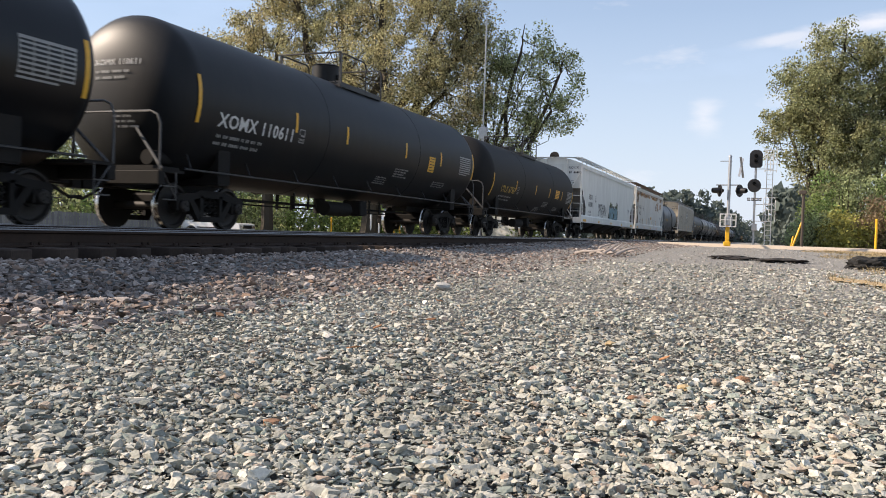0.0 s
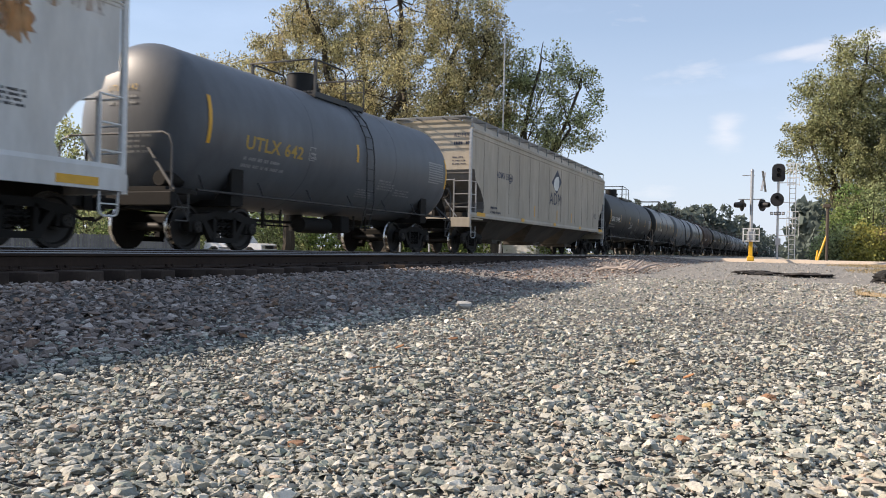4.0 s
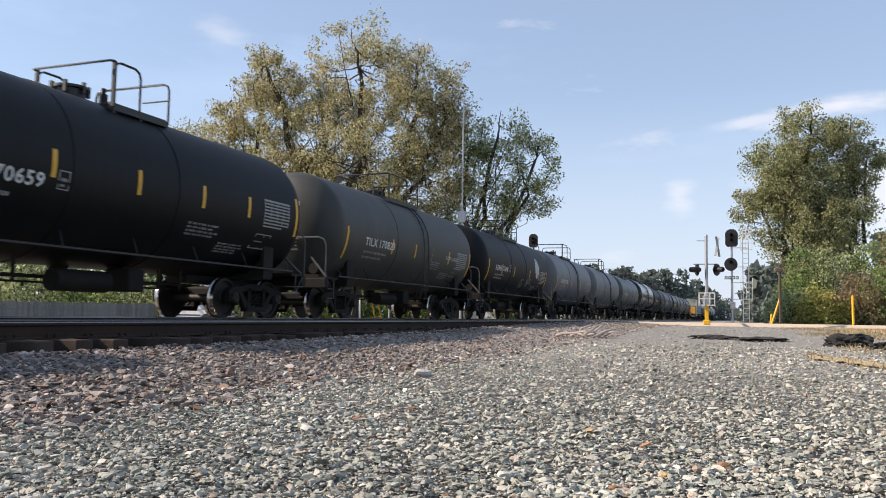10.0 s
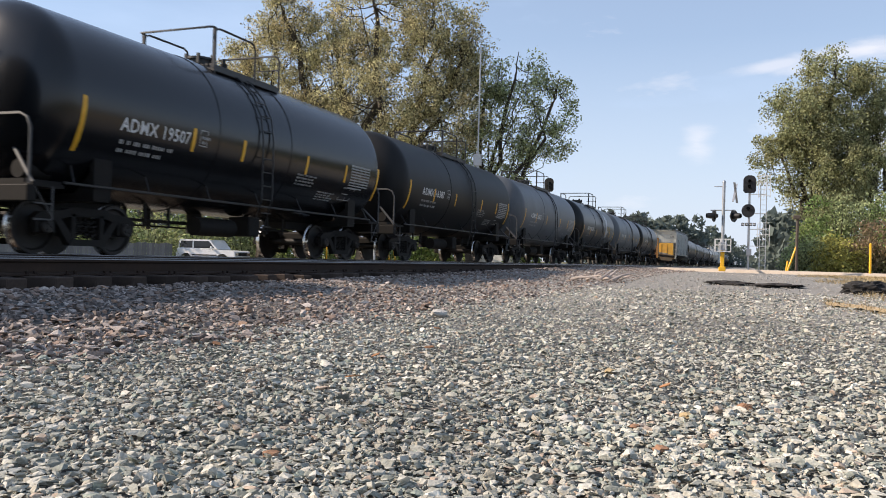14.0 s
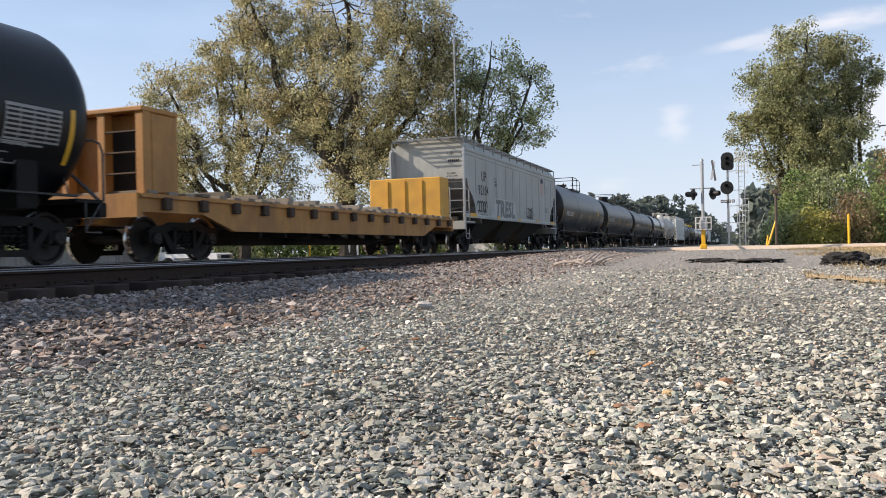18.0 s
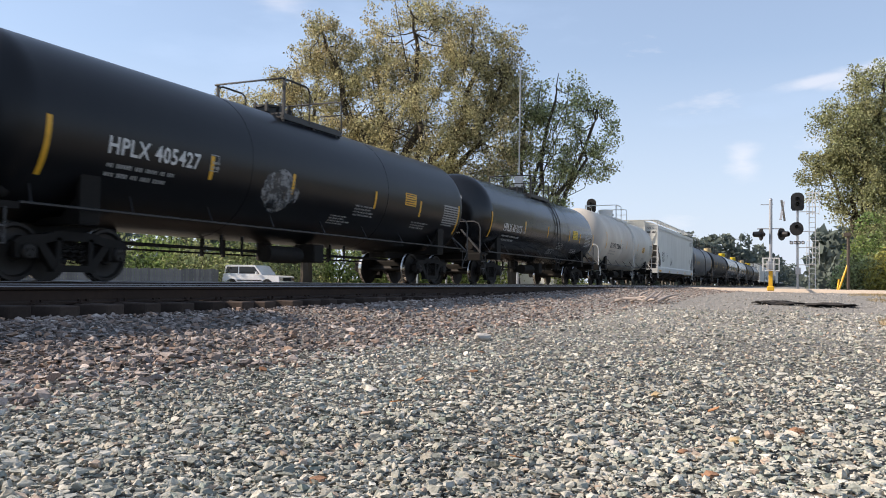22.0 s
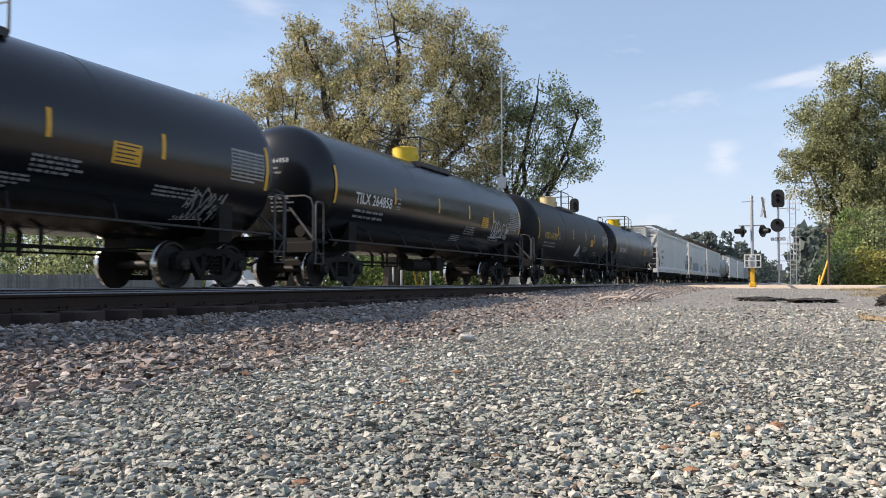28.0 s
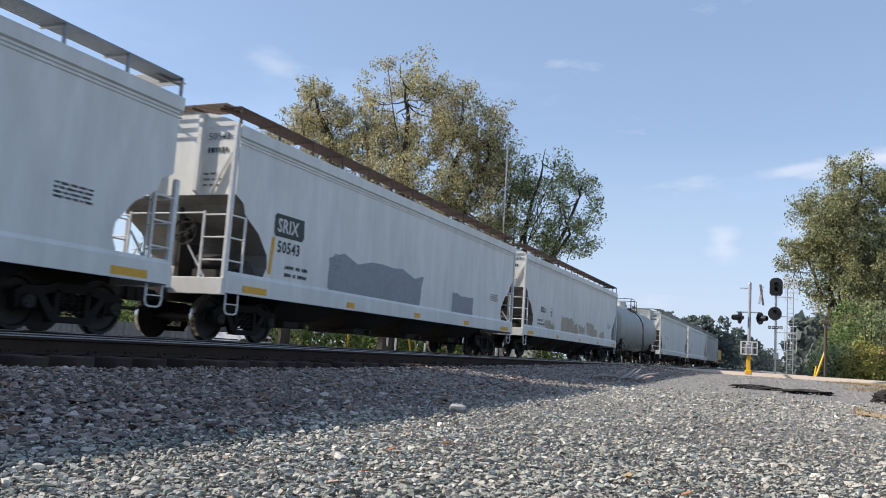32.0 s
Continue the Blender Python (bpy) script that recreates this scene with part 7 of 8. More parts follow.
def make_tree(x, y, z, lobes, seed, leaf_mat, label, leaf=0.07, per=60, trunk=0.4, fork=3.0, density=1.0, clump=0.8, gap=-0.27):
    """A trunk that forks into limbs, one for each lobe of the crown; twigs with leaf clumps fill the lobes unevenly."""
    rng = random.Random(seed)
    tree = thing("tree", label, "tree", "trees", pose(x, y, z))
    b, tips = Builder(), []
    base = limb(b, rng, Vector((0, 0, -0.9)), Vector((rng.uniform(-0.3, 0.3), rng.uniform(-0.3, 0.3), fork)), trunk * 1.2, trunk * 0.9, 4, 0.03)[-1]
    for dx, dy, zc, rx, rz in lobes:
        c = Vector((dx, dy, zc))
        main = limb(b, rng, base, c, trunk * 0.6, trunk * 0.22, 7, 0.06)
        top = limb(b, rng, c, c + Vector((rng.uniform(-0.3, 0.3) * rx, rng.uniform(-0.3, 0.3) * rx, rz * 0.85)), trunk * 0.22, 0.02, 5, 0.06)
        hubs = []
        for k in range(int(5 + rx * 1.6)):
            a, e = rng.uniform(0, 6.283), rng.uniform(-0.5, 0.9)
            q = c + Vector((math.cos(a) * rx * 0.72, math.sin(a) * rx * 0.72, math.sin(e) * rz * 0.75))
            start = rng.choice(main[3:] + top[:4])
            hubs += limb(b, rng, start, q, trunk * 0.09, 0.02, 5, 0.08)[2:]
        n = int(density * 13.0 * rx * rz)
        for k in range(n):
            a, u = rng.uniform(0, 6.283), rng.uniform(-1, 1)
            rr = rng.uniform(0.2, 1.0) ** 0.45 * rng.uniform(0.88, 1.16)
            s = math.sqrt(1 - u * u)
            p = c + Vector((rx * rr * s * math.cos(a), rx * rr * s * math.sin(a), rz * rr * u))
            if noise.noise(p * 0.5 + Vector((seed, 0, 0))) < gap:
                continue
            near = min(hubs, key=lambda h: (h - p).length_squared)
            if k % 3 == 0:
                limb(b, rng, near, p, 0.030, 0.010, 3, 0.06)
            # a spray of leaves along the twig's outer end
            out = (p - near).normalized() if (p - near).length > 0.1 else Vector((0, 0, 1))
            for q in (0.0, 0.55):
                tips.append((p - out * q * clump + Vector((0, 0, -0.1 * q)), clump * rng.uniform(0.45, 1.0)))
    part("trunk", b.mesh("trunk", "bark", 50), tree)
    v, f = leaf_cloud([t[0] for t in tips], [t[1] for t in tips], per, leaf, seed, 0.8)
    part("crown", quad_mesh("crown", v, f, leaf_mat), tree)
    return tree


def make_bush(x, y, z, w, h, seed, mat, label, leaf=0.10, n=60, per=40):
    rng = random.Random(seed)
    bush = thing("bush", label, "bush", "bushes", pose(x, y, z))
    b, tips = Builder(), []
    for k in range(n):
        a, r = rng.uniform(0, 6.28), math.sqrt(rng.random())
        top = h * (1 - 0.55 * r ** 2) * rng.uniform(0.55, 1.05)
        p = Vector((w * 0.5 * r * math.cos(a), w * 0.5 * r * math.sin(a), top))
        tips.append((p, 0.11 * w + 0.2))
        tips.append((p * 0.9 + Vector((0, 0, -top * 0.45)), 0.16 * w + 0.2))
        if k % 2:
            tips.append((Vector((p.x * 1.05, p.y * 1.05, 0.12 * h)), 0.14 * w + 0.15))
        if k % 4 == 0:
            b.tube([(p.x * 0.3, p.y * 0.3, -0.2), (p.x * 0.7, p.y * 0.7, top * 0.5), tuple(p)], [0.05, 0.03, 0.012], 5)
    part("stem", b.mesh("stem", "bark"), bush)
    v, f = leaf_cloud([t[0] for t in tips], [t[1] for t in tips], per, leaf, seed)
    part("foliage", quad_mesh("foliage", v, f, mat), bush)


def far_wood(name, label, rows, seed, mat="leaf_far_haze", leaf=0.75, per=34):
    """A distant wood as one uneven mass of foliage clumps."""
    rng = random.Random(seed)
    cs, rs = [], []
    for x0, y0, x1, y1, h, n in rows:
        for k in range(n):
            t = rng.random()
            x, y = x0 + (x1 - x0) * t + rng.uniform(-4, 4), y0 + (y1 - y0) * t + rng.uniform(-4, 4)
            top = h * rng.uniform(0.65, 1.05)
            for j in range(5):
                cs.append((x + rng.uniform(-2, 2), y + rng.uniform(-2, 2), top * (0.15 + 0.2 * j)))
                rs.append(2.6 * (1.1 - 0.1 * j) * h / 11)
    v, f = leaf_cloud(cs, rs, per, leaf, seed)
    thing(name, label, "woods", kind="stuff", mesh=quad_mesh(name, v, f, mat))


def make_plants():
    tall = "tall cottonwood with thinning olive-yellow autumn leaves"
    make_tree(-24.3, 48, -0.5, [(0.4, 0, 16.0, 4.0, 4.3), (-3.0, 1, 14.0, 3.4, 3.6), (4.6, 0.5, 14.4, 3.2, 3.8), (6.2, 0.6, 13.4, 2.0, 2.6), (1.5, -1.5, 10.0, 4.2, 3.4), (-2.2, 2, 9.0, 3.6, 3.4), (5.0, 0, 9.4, 3.4, 3.4), (2.5, -1, 5.6, 3.8, 2.8), (-6.4, -0.5, 16.6, 2.3, 2.6), (-4.6, 0, 11.4, 3.0, 3.2)], 11, "leaf_olive", tall, 0.085, 46, trunk=0.62, fork=5.5, density=0.95)
    make_tree(-33.0, 49, -0.5, [(0.6, 0, 14.6, 3.2, 3.2), (-2.4, 0.5, 12.8, 2.9, 2.9), (-6.6, 0.5, 12.9, 2.4, 2.5), (-6.6, 0.5, 8.8, 2.6, 2.4), (-9.0, 0.5, 10.0, 2.2, 2.4), (1.5, 1, 9.4, 3.8, 3.4), (-3.2, -1, 7.8, 3.2, 2.8), (-7.6, 0, 5.6, 2.9, 2.6), (2.6, -1, 5.6, 3.0, 2.6)], 12, "leaf_olive", tall, 0.085, 46, trunk=0.42, fork=3.2, density=0.95)
    make_tree(-17.6, 50, -0.5, [(2.6, 0, 12.2, 2.2, 1.9), (0.6, 0.3, 11.8, 1.9, 2.0), (5.0, 0.3, 10.6, 1.9, 2.0), (4.6, 0.3, 8.4, 2.0, 1.6), (1.4, 0.5, 8.4, 2.6, 2.6), (2.6, -0.5, 6.2, 2.0, 1.5), (-0.6, 0, 6.4, 2.2, 2.2)], 13, "leaf_green", "green cottonwood with an open spreading crown", 0.085, 44, trunk=0.40, fork=2.4, density=0.85, gap=-0.12)
    slim = "tall slender cottonwood beside the crossing"
    make_tree(3.8, 74, -0.1, [(1.4, 0, 15.8, 3.0, 3.1), (-1.6, 0, 13.0, 2.7, 3.0), (1.6, 1, 12.0, 3.4, 3.6), (-2.6, 0, 9.6, 2.5, 2.8), (2.2, -1, 8.6, 3.4, 3.2), (0.4, -1, 6.2, 3.2, 3.0), (-0.4, -1.5, 11.5, 2.8, 3.2)], 14, "leaf_column", slim, 0.105, 46, 0.45, 4.0, 0.95, 0.95)
    make_tree(8.0, 76, -0.1, [(0.2, 0, 15.6, 2.2, 2.6), (1.4, 0, 13.2, 2.0, 2.2), (0.3, 0, 11.0, 2.4, 2.4), (-0.8, 0.5, 8.2, 2.4, 2.6), (-1.0, -0.5, 5.4, 2.4, 2.4)], 15, "leaf_column", slim, 0.105, 46, 0.4, 4.0, 0.85, 0.95)
    rng = random.Random(8)
    for k in range(24):
        # a tall back row and a lower front row
        front = k >= 13
        x = (3.6 + k * 1.5 if not front else 2.6 + (k - 13) * 1.9) + rng.uniform(-0.4, 0.4)
        h = (4.3 + 3.0 * math.exp(-((x - 9.0) / 3.6) ** 2)) * rng.uniform(0.85, 1.12) * (0.52 if front else 1.0)
        kind = rng.choice(("leaf_bush", "leaf_bush", "leaf_bush", "leaf_green", "leaf_green", "leaf_rust") if not front else ("leaf_bush", "leaf_bush", "leaf_yellow", "leaf_rust", "leaf_green"))
        label = {"leaf_bush": "dense green roadside shrub", "leaf_green": "leafy grey-green roadside shrub", "leaf_yellow": "dense roadside shrub turning yellow", "leaf_rust": "roadside shrub with russet leaves"}[kind]
        make_bush(x, (54.5 if front else 60) + rng.uniform(-1.5, 2.5) + 0.15 * k, -0.15, rng.uniform(3.0, 4.4), h, 100 + k, kind, label, 0.10, 62, 34)
    for k in range(16):
        make_bush(-58 + k * 2.5, (42 + k * 3.0 if k < 7 else 60 + (k - 7) * 1.4) + rng.uniform(-1.5, 1.5), -1.0, 5.2, rng.uniform(4.2, 6.4), 130 + k, "leaf_bush", "green shrub behind the lot", 0.16, 40, 24)
    for k in range(12):
        make_bush(-62 + k * 2.35, 26 + k * 2.3 + rng.uniform(-0.8, 0.8), -1.0, 4.8, rng.uniform(3.4, 5.4), 160 + k, rng.choice(("leaf_bush", "leaf_green")), "leafy green shrub behind the board fence", 0.15, 40, 22)
    for k, (x, y, h) in enumerate(((-53, 48, 10.5), (-60, 44, 9.0), (-64, 36, 9.0), (-70, 56, 10), (-68, 28, 8.5))):
        make_tree(x, y, -0.6, [(0, 0, h * 0.72, h * 0.24, h * 0.26), (h * 0.12, 0, h * 0.5, h * 0.25, h * 0.2), (-h * 0.14, 0, h * 0.46, h * 0.24, h * 0.2)], 50 + k, "leaf_green", "green tree behind the board fence", 0.16, 12, 0.2, 2.0)
    make_tree(-51.0, 55, -0.9, [(0, 0, 8.0, 2.6, 3.0), (1.8, 0, 6.2, 2.2, 2.4), (-1.8, 0.4, 6.6, 2.2, 2.4)], 71, "leaf_olive", "nearly bare grey tree behind the lot", 0.06, 2, 0.2, 2.4, 1.0)
    far_wood("far_wood", "distant wood along the line, haze put into its leaf colour", [(-30, 190, -16, 215, 11.5, 34), (-16, 230, -15, 480, 10.5, 60), (-16, 480, -15, 1500, 13, 90), (-60, 175, -30, 190, 9, 24), (6, 120, 8, 420, 9, 60), (12, 90, 60, 110, 9, 40), (-120, 110, -60, 170, 9, 50)], 3)


# ---- railway and roadside things ----
def make_signals():
    def head(s, x, y, z, mat="signal_black", round_plate=False):
        b = Builder()
        out = [(-0.36, -0.38), (-0.36, 0.30), (-0.26, 0.47), (-0.1, 0.54), (0.1, 0.54), (0.26, 0.47), (0.36, 0.30), (0.36, -0.38), (0.26, -0.52), (-0.26, -0.52)]
        if round_plate:
            out = [(0.38 * math.cos(k * math.pi / 10), 0.40 * math.sin(k * math.pi / 10)) for k in range(20)]
        b.prism(out, -0.03, 0.0, "y")
        b.box(-0.2, 0.2, 0.0, 0.3, -0.30, 0.30, c=0.03)
        back = part("signal_head", b.mesh("signal_head", mat), s, pose(x, y, z), "black signal target with hooded lens")
        b = Builder()
        for zz in (0.12,) if round_plate else (0.16, -0.14):
            b.revolve([(-0.30, 0.105), (-0.03, 0.11), (-0.03, 0.10), (-0.30, 0.095)], "y", 16, pose(0, 0, zz))
        part("hood", b.mesh("hood", mat, 40), back)
        return back

    s = thing("railway_signal", "silver railway signal mast with two black heads and a ladder", "signal", "railway signals", pose(-0.85, 52, -0.25))
    b = Builder().tube([(0, 0, 0), (0, 0, 4.9)], 0.065, 10)
    b.box(-0.28, 0.28, -0.28, 0.28, -0.1, 0.12, c=0.03)
    part("mast", b.mesh("mast", "galv", 40), s)
    head(s, 0, -0.12, 5.3)
    head(s, -0.05, -0.12, 3.72, round_plate=True)
    b = Builder()
    for x in (0.62, 0.95):
        b.box(x - 0.025, x + 0.025, 0.25, 0.30, 0.0, 5.9)
    for k in range(19):
        b.tube([(0.62, 0.27, 0.2 + 0.3 * k), (0.95, 0.27, 0.2 + 0.3 * k)], 0.014, 5)
    for z in (1.6, 2.6, 3.55, 4.7):
        b.box(0.0, 0.95, 0.0, 0.05, z, z + 0.04)
    part("ladder", b.mesh("ladder", "white_metal"), s)
    for z in (2.3, 2.65, 3.0, 4.6, 5.0, 5.4, 5.8):
        part("cage_hoop", hoop(Builder(), [(0.55, 0.3, z), (0.5, -0.3, z), (1.15, -0.3, z), (1.1, 0.3, z)], 0.016).mesh("cage_hoop", "white_metal"), s)
    for x in (0.5, 0.8, 1.15):
        for z0, z1 in ((1.6, 2.9), (4.5, 5.9)):
            part("cage_bar", Builder().box(x - 0.015, x + 0.015, -0.33, -0.30, z0, z1).mesh("cage_bar", "white_metal"), s)
    b = Builder()
    for k in range(4):
        b.box(-0.42 + 0.21 * k, -0.25 + 0.21 * k, -0.1, -0.08, 2.82, 3.0)
    part("number_board", b.mesh("number_board", "signal_black"), s, None, "dark number board of four small plates")
    b = Builder()
    for k in range(4):
        b.box(-0.39 + 0.21 * k, -0.28 + 0.21 * k, -0.108, -0.101, 2.86, 2.96)
    part("number_bars", b.mesh("number_bars", "white"), s)
    part("equipment_box", Builder().box(-0.12, 0.18, -0.1, 0.12, 1.05, 1.45, c=0.02).mesh("equipment_box", "galv"), s)
    # signal for the other track, seen above the train
    s = thing("railway_signal", "dark railway signal head on a mast beyond the train", "signal", "railway signals", pose(-15.6, 62, -0.3))
    part("mast", Builder().tube([(0, 0, -0.75), (0, 0, 5.9)], 0.07, 10).mesh("mast", "galv", 40), s)
    head(s, 0, -0.12, 6.35)


def make_crossing():
    g = thing("crossing_gate", "level-crossing mast with paired lamps and a lowered striped gate arm", "crossing signal", m=pose(-1.85, 41.7, -0.12))
    b = Builder().tube([(0, 0, 0), (0, 0, 4.3)], 0.075, 12)
    b.revolve([(4.3, 0.09), (4.38, 0.06), (4.42, 0)], "z", 12)
    part("mast", b.mesh("mast", "galv", 40), g)
    b = Builder()
    for s in (-1, 1):
        b.bar((-0.42, s * 0.02 - 0.1, 3.45 - s * 0.46), (0.42, s * 0.02 - 0.1, 3.45 + s * 0.46), 0.10, 0.02)
    m = Matrix.Translation((0.42, 0, 0.35)) @ Matrix.Rotation(radians(82), 4, "Z") @ Matrix.Translation((0, 0, 0))
    part("crossbuck", b.mesh("crossbuck", "galv"), g, m, "white crossbuck seen nearly edge on")
    b = Builder().tube([(-0.6, 0, 2.95), (0.55, 0, 2.95)], 0.03, 8)
    part("lamp_arm", b.mesh("lamp_arm", "galv"), g)
    part("sign_arm", Builder().tube([(-0.45, 0, 4.1), (0.1, 0, 4.1)], 0.02, 6).mesh("sign_arm", "galv"), g)
    for x, turn in ((-0.42, -66), (0.47, 58)):
        b = Builder()
        b.revolve([(-0.02, 0.30), (0.0, 0.30), (0.01, 0.12), (0.16, 0.09), (0.2, 0)], "y", 20)
        b.revolve([(-0.38, 0.11), (-0.32, 0.13), (-0.02, 0.15), (-0.02, 0.14), (-0.3, 0.12)], "y", 16)
        lamp = part("flashing_lamp", b.mesh("flashing_lamp", "signal_black", 40), g, pose(x, 0, 2.68, 0, 0, turn), "black hooded warning lamp")
        part("lens", Builder().revolve([(-0.025, 0.13), (-0.05, 0.08), (-0.055, 0)], "y", 16).mesh("lens", "lens", 40), lamp)
    cage = part("guard_plate", Builder().box(-0.37, 0.39, -0.28, 0.28, 0.93, 0.98).mesh("guard_plate", "white_metal"), g, None, "white steel guard round the gate machine")
    for x in (-0.35, -0.1, 0.14, 0.37):
        for y in (-0.3, 0.3):
            part("guard_post", Builder().box(x - 0.014, x + 0.014, y - 0.014, y + 0.014, 0.98, 1.56).mesh("guard_post", "white_metal"), cage)
    for y in (-0.3, 0.3):
        for z in (1.25, 1.53):
            part("guard_rail", Builder().box(-0.36, 0.38, y - 0.016, y + 0.016, z, z + 0.032).mesh("guard_rail", "white_metal"), cage)
    b = Builder().box(-0.18, 0.2, -0.2, 0.2, 1.0, 1.42, c=0.03)
    part("gate_machine", b.mesh("gate_machine", "galv"), g)
    b = Builder().box(-0.09, 0.09, -0.12, 0.09, 0.0, 1.30, c=0.02).box(-0.16, 0.16, -0.16, 0.16, 0.0, 0.22, c=0.03)
    part("pedestal", b.mesh("pedestal", "yellow_post"), g, None, "yellow painted pedestal")
    arm = Builder()
    arm.prism([(-0.2, 1.15), (-2.8, 1.10), (-2.8, 1.20), (-0.2, 1.29)], -0.03, 0.0, "y")
    a = part("gate_arm", arm.mesh("gate_arm", "white_metal"), g, pose(0, 0, 0, 0, 0, -90), "white gate arm with dark stripes")
    b = Builder()
    for k in range(5):
        x = -0.45 - 0.5 * k
        b.prism([(x, 1.11), (x - 0.22, 1.11), (x - 0.14, 1.285 - 0.02 * k), (x + 0.08, 1.285 - 0.02 * k)], -0.036, 0.004, "y")
    part("stripe", b.mesh("stripe", "lens"), a)

    def post(x, y, z, h, mat, label, r=0.06):
        p = thing("marker_post", label, "post", "posts by the crossing", pose(x, y, z))
        part("shaft", Builder().tube([(0, 0, -0.1), (0, 0, h)], r, 10).mesh("shaft", mat, 40), p)
        part("cap", Builder().revolve([(h, r), (h + 0.03, r * 0.7), (h + 0.04, 0)], "z", 10).mesh("cap", mat, 40), p)
    post(5.0, 46, -0.1, 1.55, "yellow_post", "yellow marker post in dry grass")
    p = thing("guyed_post", "brown wooden post with a yellow guy guard", "post", "posts by the crossing", pose(1.62, 47, -0.1))
    part("shaft", Builder().tube([(0, 0, -0.1), (0.02, 0, 2.9)], 0.075, 10).mesh("shaft", "wood_pole", 40), p)
    part("lamp_cap", Builder().box(-0.2, 0.16, -0.12, 0.12, 2.82, 3.02, c=0.03).mesh("lamp_cap", "wood_pole"), p)
    part("guy_guard", Builder().tube([(-0.45, -0.1, 0), (-0.02, 0, 1.35)], 0.05, 8).tube([(-0.5, -0.1, 0), (-0.42, -0.05, 0.6)], 0.045, 8).mesh("guy_guard", "yellow_post", 40), p, None, "bright yellow guy guard")
    # far side of the crossing, under the passing cars
    for x, y, h, mat in ((-24, 47.5, 1.6, "white_metal"), (-23.4, 47.5, 1.6, "white_metal"), (-34, 60, 1.5, "yellow_post"), (-36, 66, 1.3, "yellow_post")):
        post(x, y, -0.98, h + 0.48, mat, "slim marker post beyond the tracks", 0.07)
    p = thing("guy_guards", "pair of slanted yellow guy guards beyond the tracks", "post", "posts by the crossing", pose(-24.8, 53, -0.5))
    part("guard", Builder().tube([(0.12, 0, -0.6), (-0.45, 0, 1.9)], 0.06, 8).mesh("guard", "yellow_post", 40), p)
    part("guard", Builder().tube([(0.6, 0, -0.6), (0.0, 0, 1.9)], 0.06, 8).mesh("guard", "yellow_post", 40), p)
    c = thing("crossing_sign", "white crossbuck sign on a mast beyond the tracks", "crossing sign", m=pose(-19.3, 43.0, -0.9))
    part("mast", Builder().tube([(0, 0, -0.2), (0, 0, 5.2)], 0.06, 10).mesh("mast", "galv", 40), c)
    for s in (-1, 1):
        part("board", Builder().bar((-0.42, -0.08 + 0.014 * s, 4.75 - 0.5 * s), (0.42, -0.08 + 0.014 * s, 4.75 + 0.5 * s), 0.2, 0.02).mesh("board", "white_metal"), c)
        part("warning_lamp", Builder().revolve([(-0.25, 0.12), (-0.02, 0.15), (0.0, 0.28), (0.02, 0.28), (0.1, 0)], "y", 16).mesh("warning_lamp", "signal_black", 40), c, pose(0.42 * s, 0, 3.6))
    part("lamp_arm", Builder().tube([(-0.45, 0.06, 3.6), (0.45, 0.06, 3.6)], 0.03, 6).mesh("lamp_arm", "galv"), c)
    r = thing("road_sign", "pale diamond-shaped road sign seen from behind", "road sign", m=pose(-50.5, 52.5, -1.0))
    part("post", Builder().tube([(0, 0, -0.1), (0, 0, 3.1)], 0.035, 8).mesh("post", "galv", 40), r)
    part("plate", Builder().prism([(0, -0.42), (0.42, 0), (0, 0.42), (-0.42, 0)], -0.05, -0.04, "y").mesh("plate", "white_metal"), r, pose(0, 0, 2.75, 0, 0, 40))
    u = thing("utility_pole", "dark leaning utility pole with short crossarms", "utility pole", m=pose(20.5, 128, -0.1, 0, -3.5, 0))
    part("pole", Builder().tube([(0, 0, -0.3), (0, 0, 18)], [0.2, 0.13], 10).mesh("pole", "wood_pole", 40), u)
    for z, x0, x1 in ((16.2, -1.6, 0.2), (13.4, -0.2, 1.8), (10.2, -1.6, 0.2)):
        part("crossarm", Builder().box(x0, x1, -0.09, 0.09, z, z + 0.16).tube([(x0 if x0 < -1 else x1, 0, z + 0.15), (x0 if x0 < -1 else x1, 0, z + 0.4)], 0.07, 6).mesh("crossarm", "wood_pole"), u)
    m = thing("antenna_mast", "slim grey antenna mast among the trees", "mast", m=pose(-16.0, 46, -0.5))
    part("tube", Builder().tube([(0, 0, -0.6), (0, 0, 7)], 0.09, 8).tube([(0, 0, 7), (0, 0, 13.4)], 0.045, 8).mesh("tube", "galv", 40), m)
    part("bracket", Builder().box(-0.25, 0.25, -0.1, 0.1, 6.2, 6.9, c=0.03).mesh("bracket", "galv"), m)
    # low white building seen under the cars
    s = thing("shed", "low white metal building beyond the crossing", "building", m=pose(-22.5, 69, -1.05))
    part("wall", Builder().box(-2.4, 2.4, -2, 2, 0, 4.2).mesh("wall", "white_metal"), s)
    part("roof", Builder().prism([(-2.6, 4.2), (2.6, 4.2), (0, 5.0)], -2.2, 2.2, "y").mesh("roof", "galv"), s)


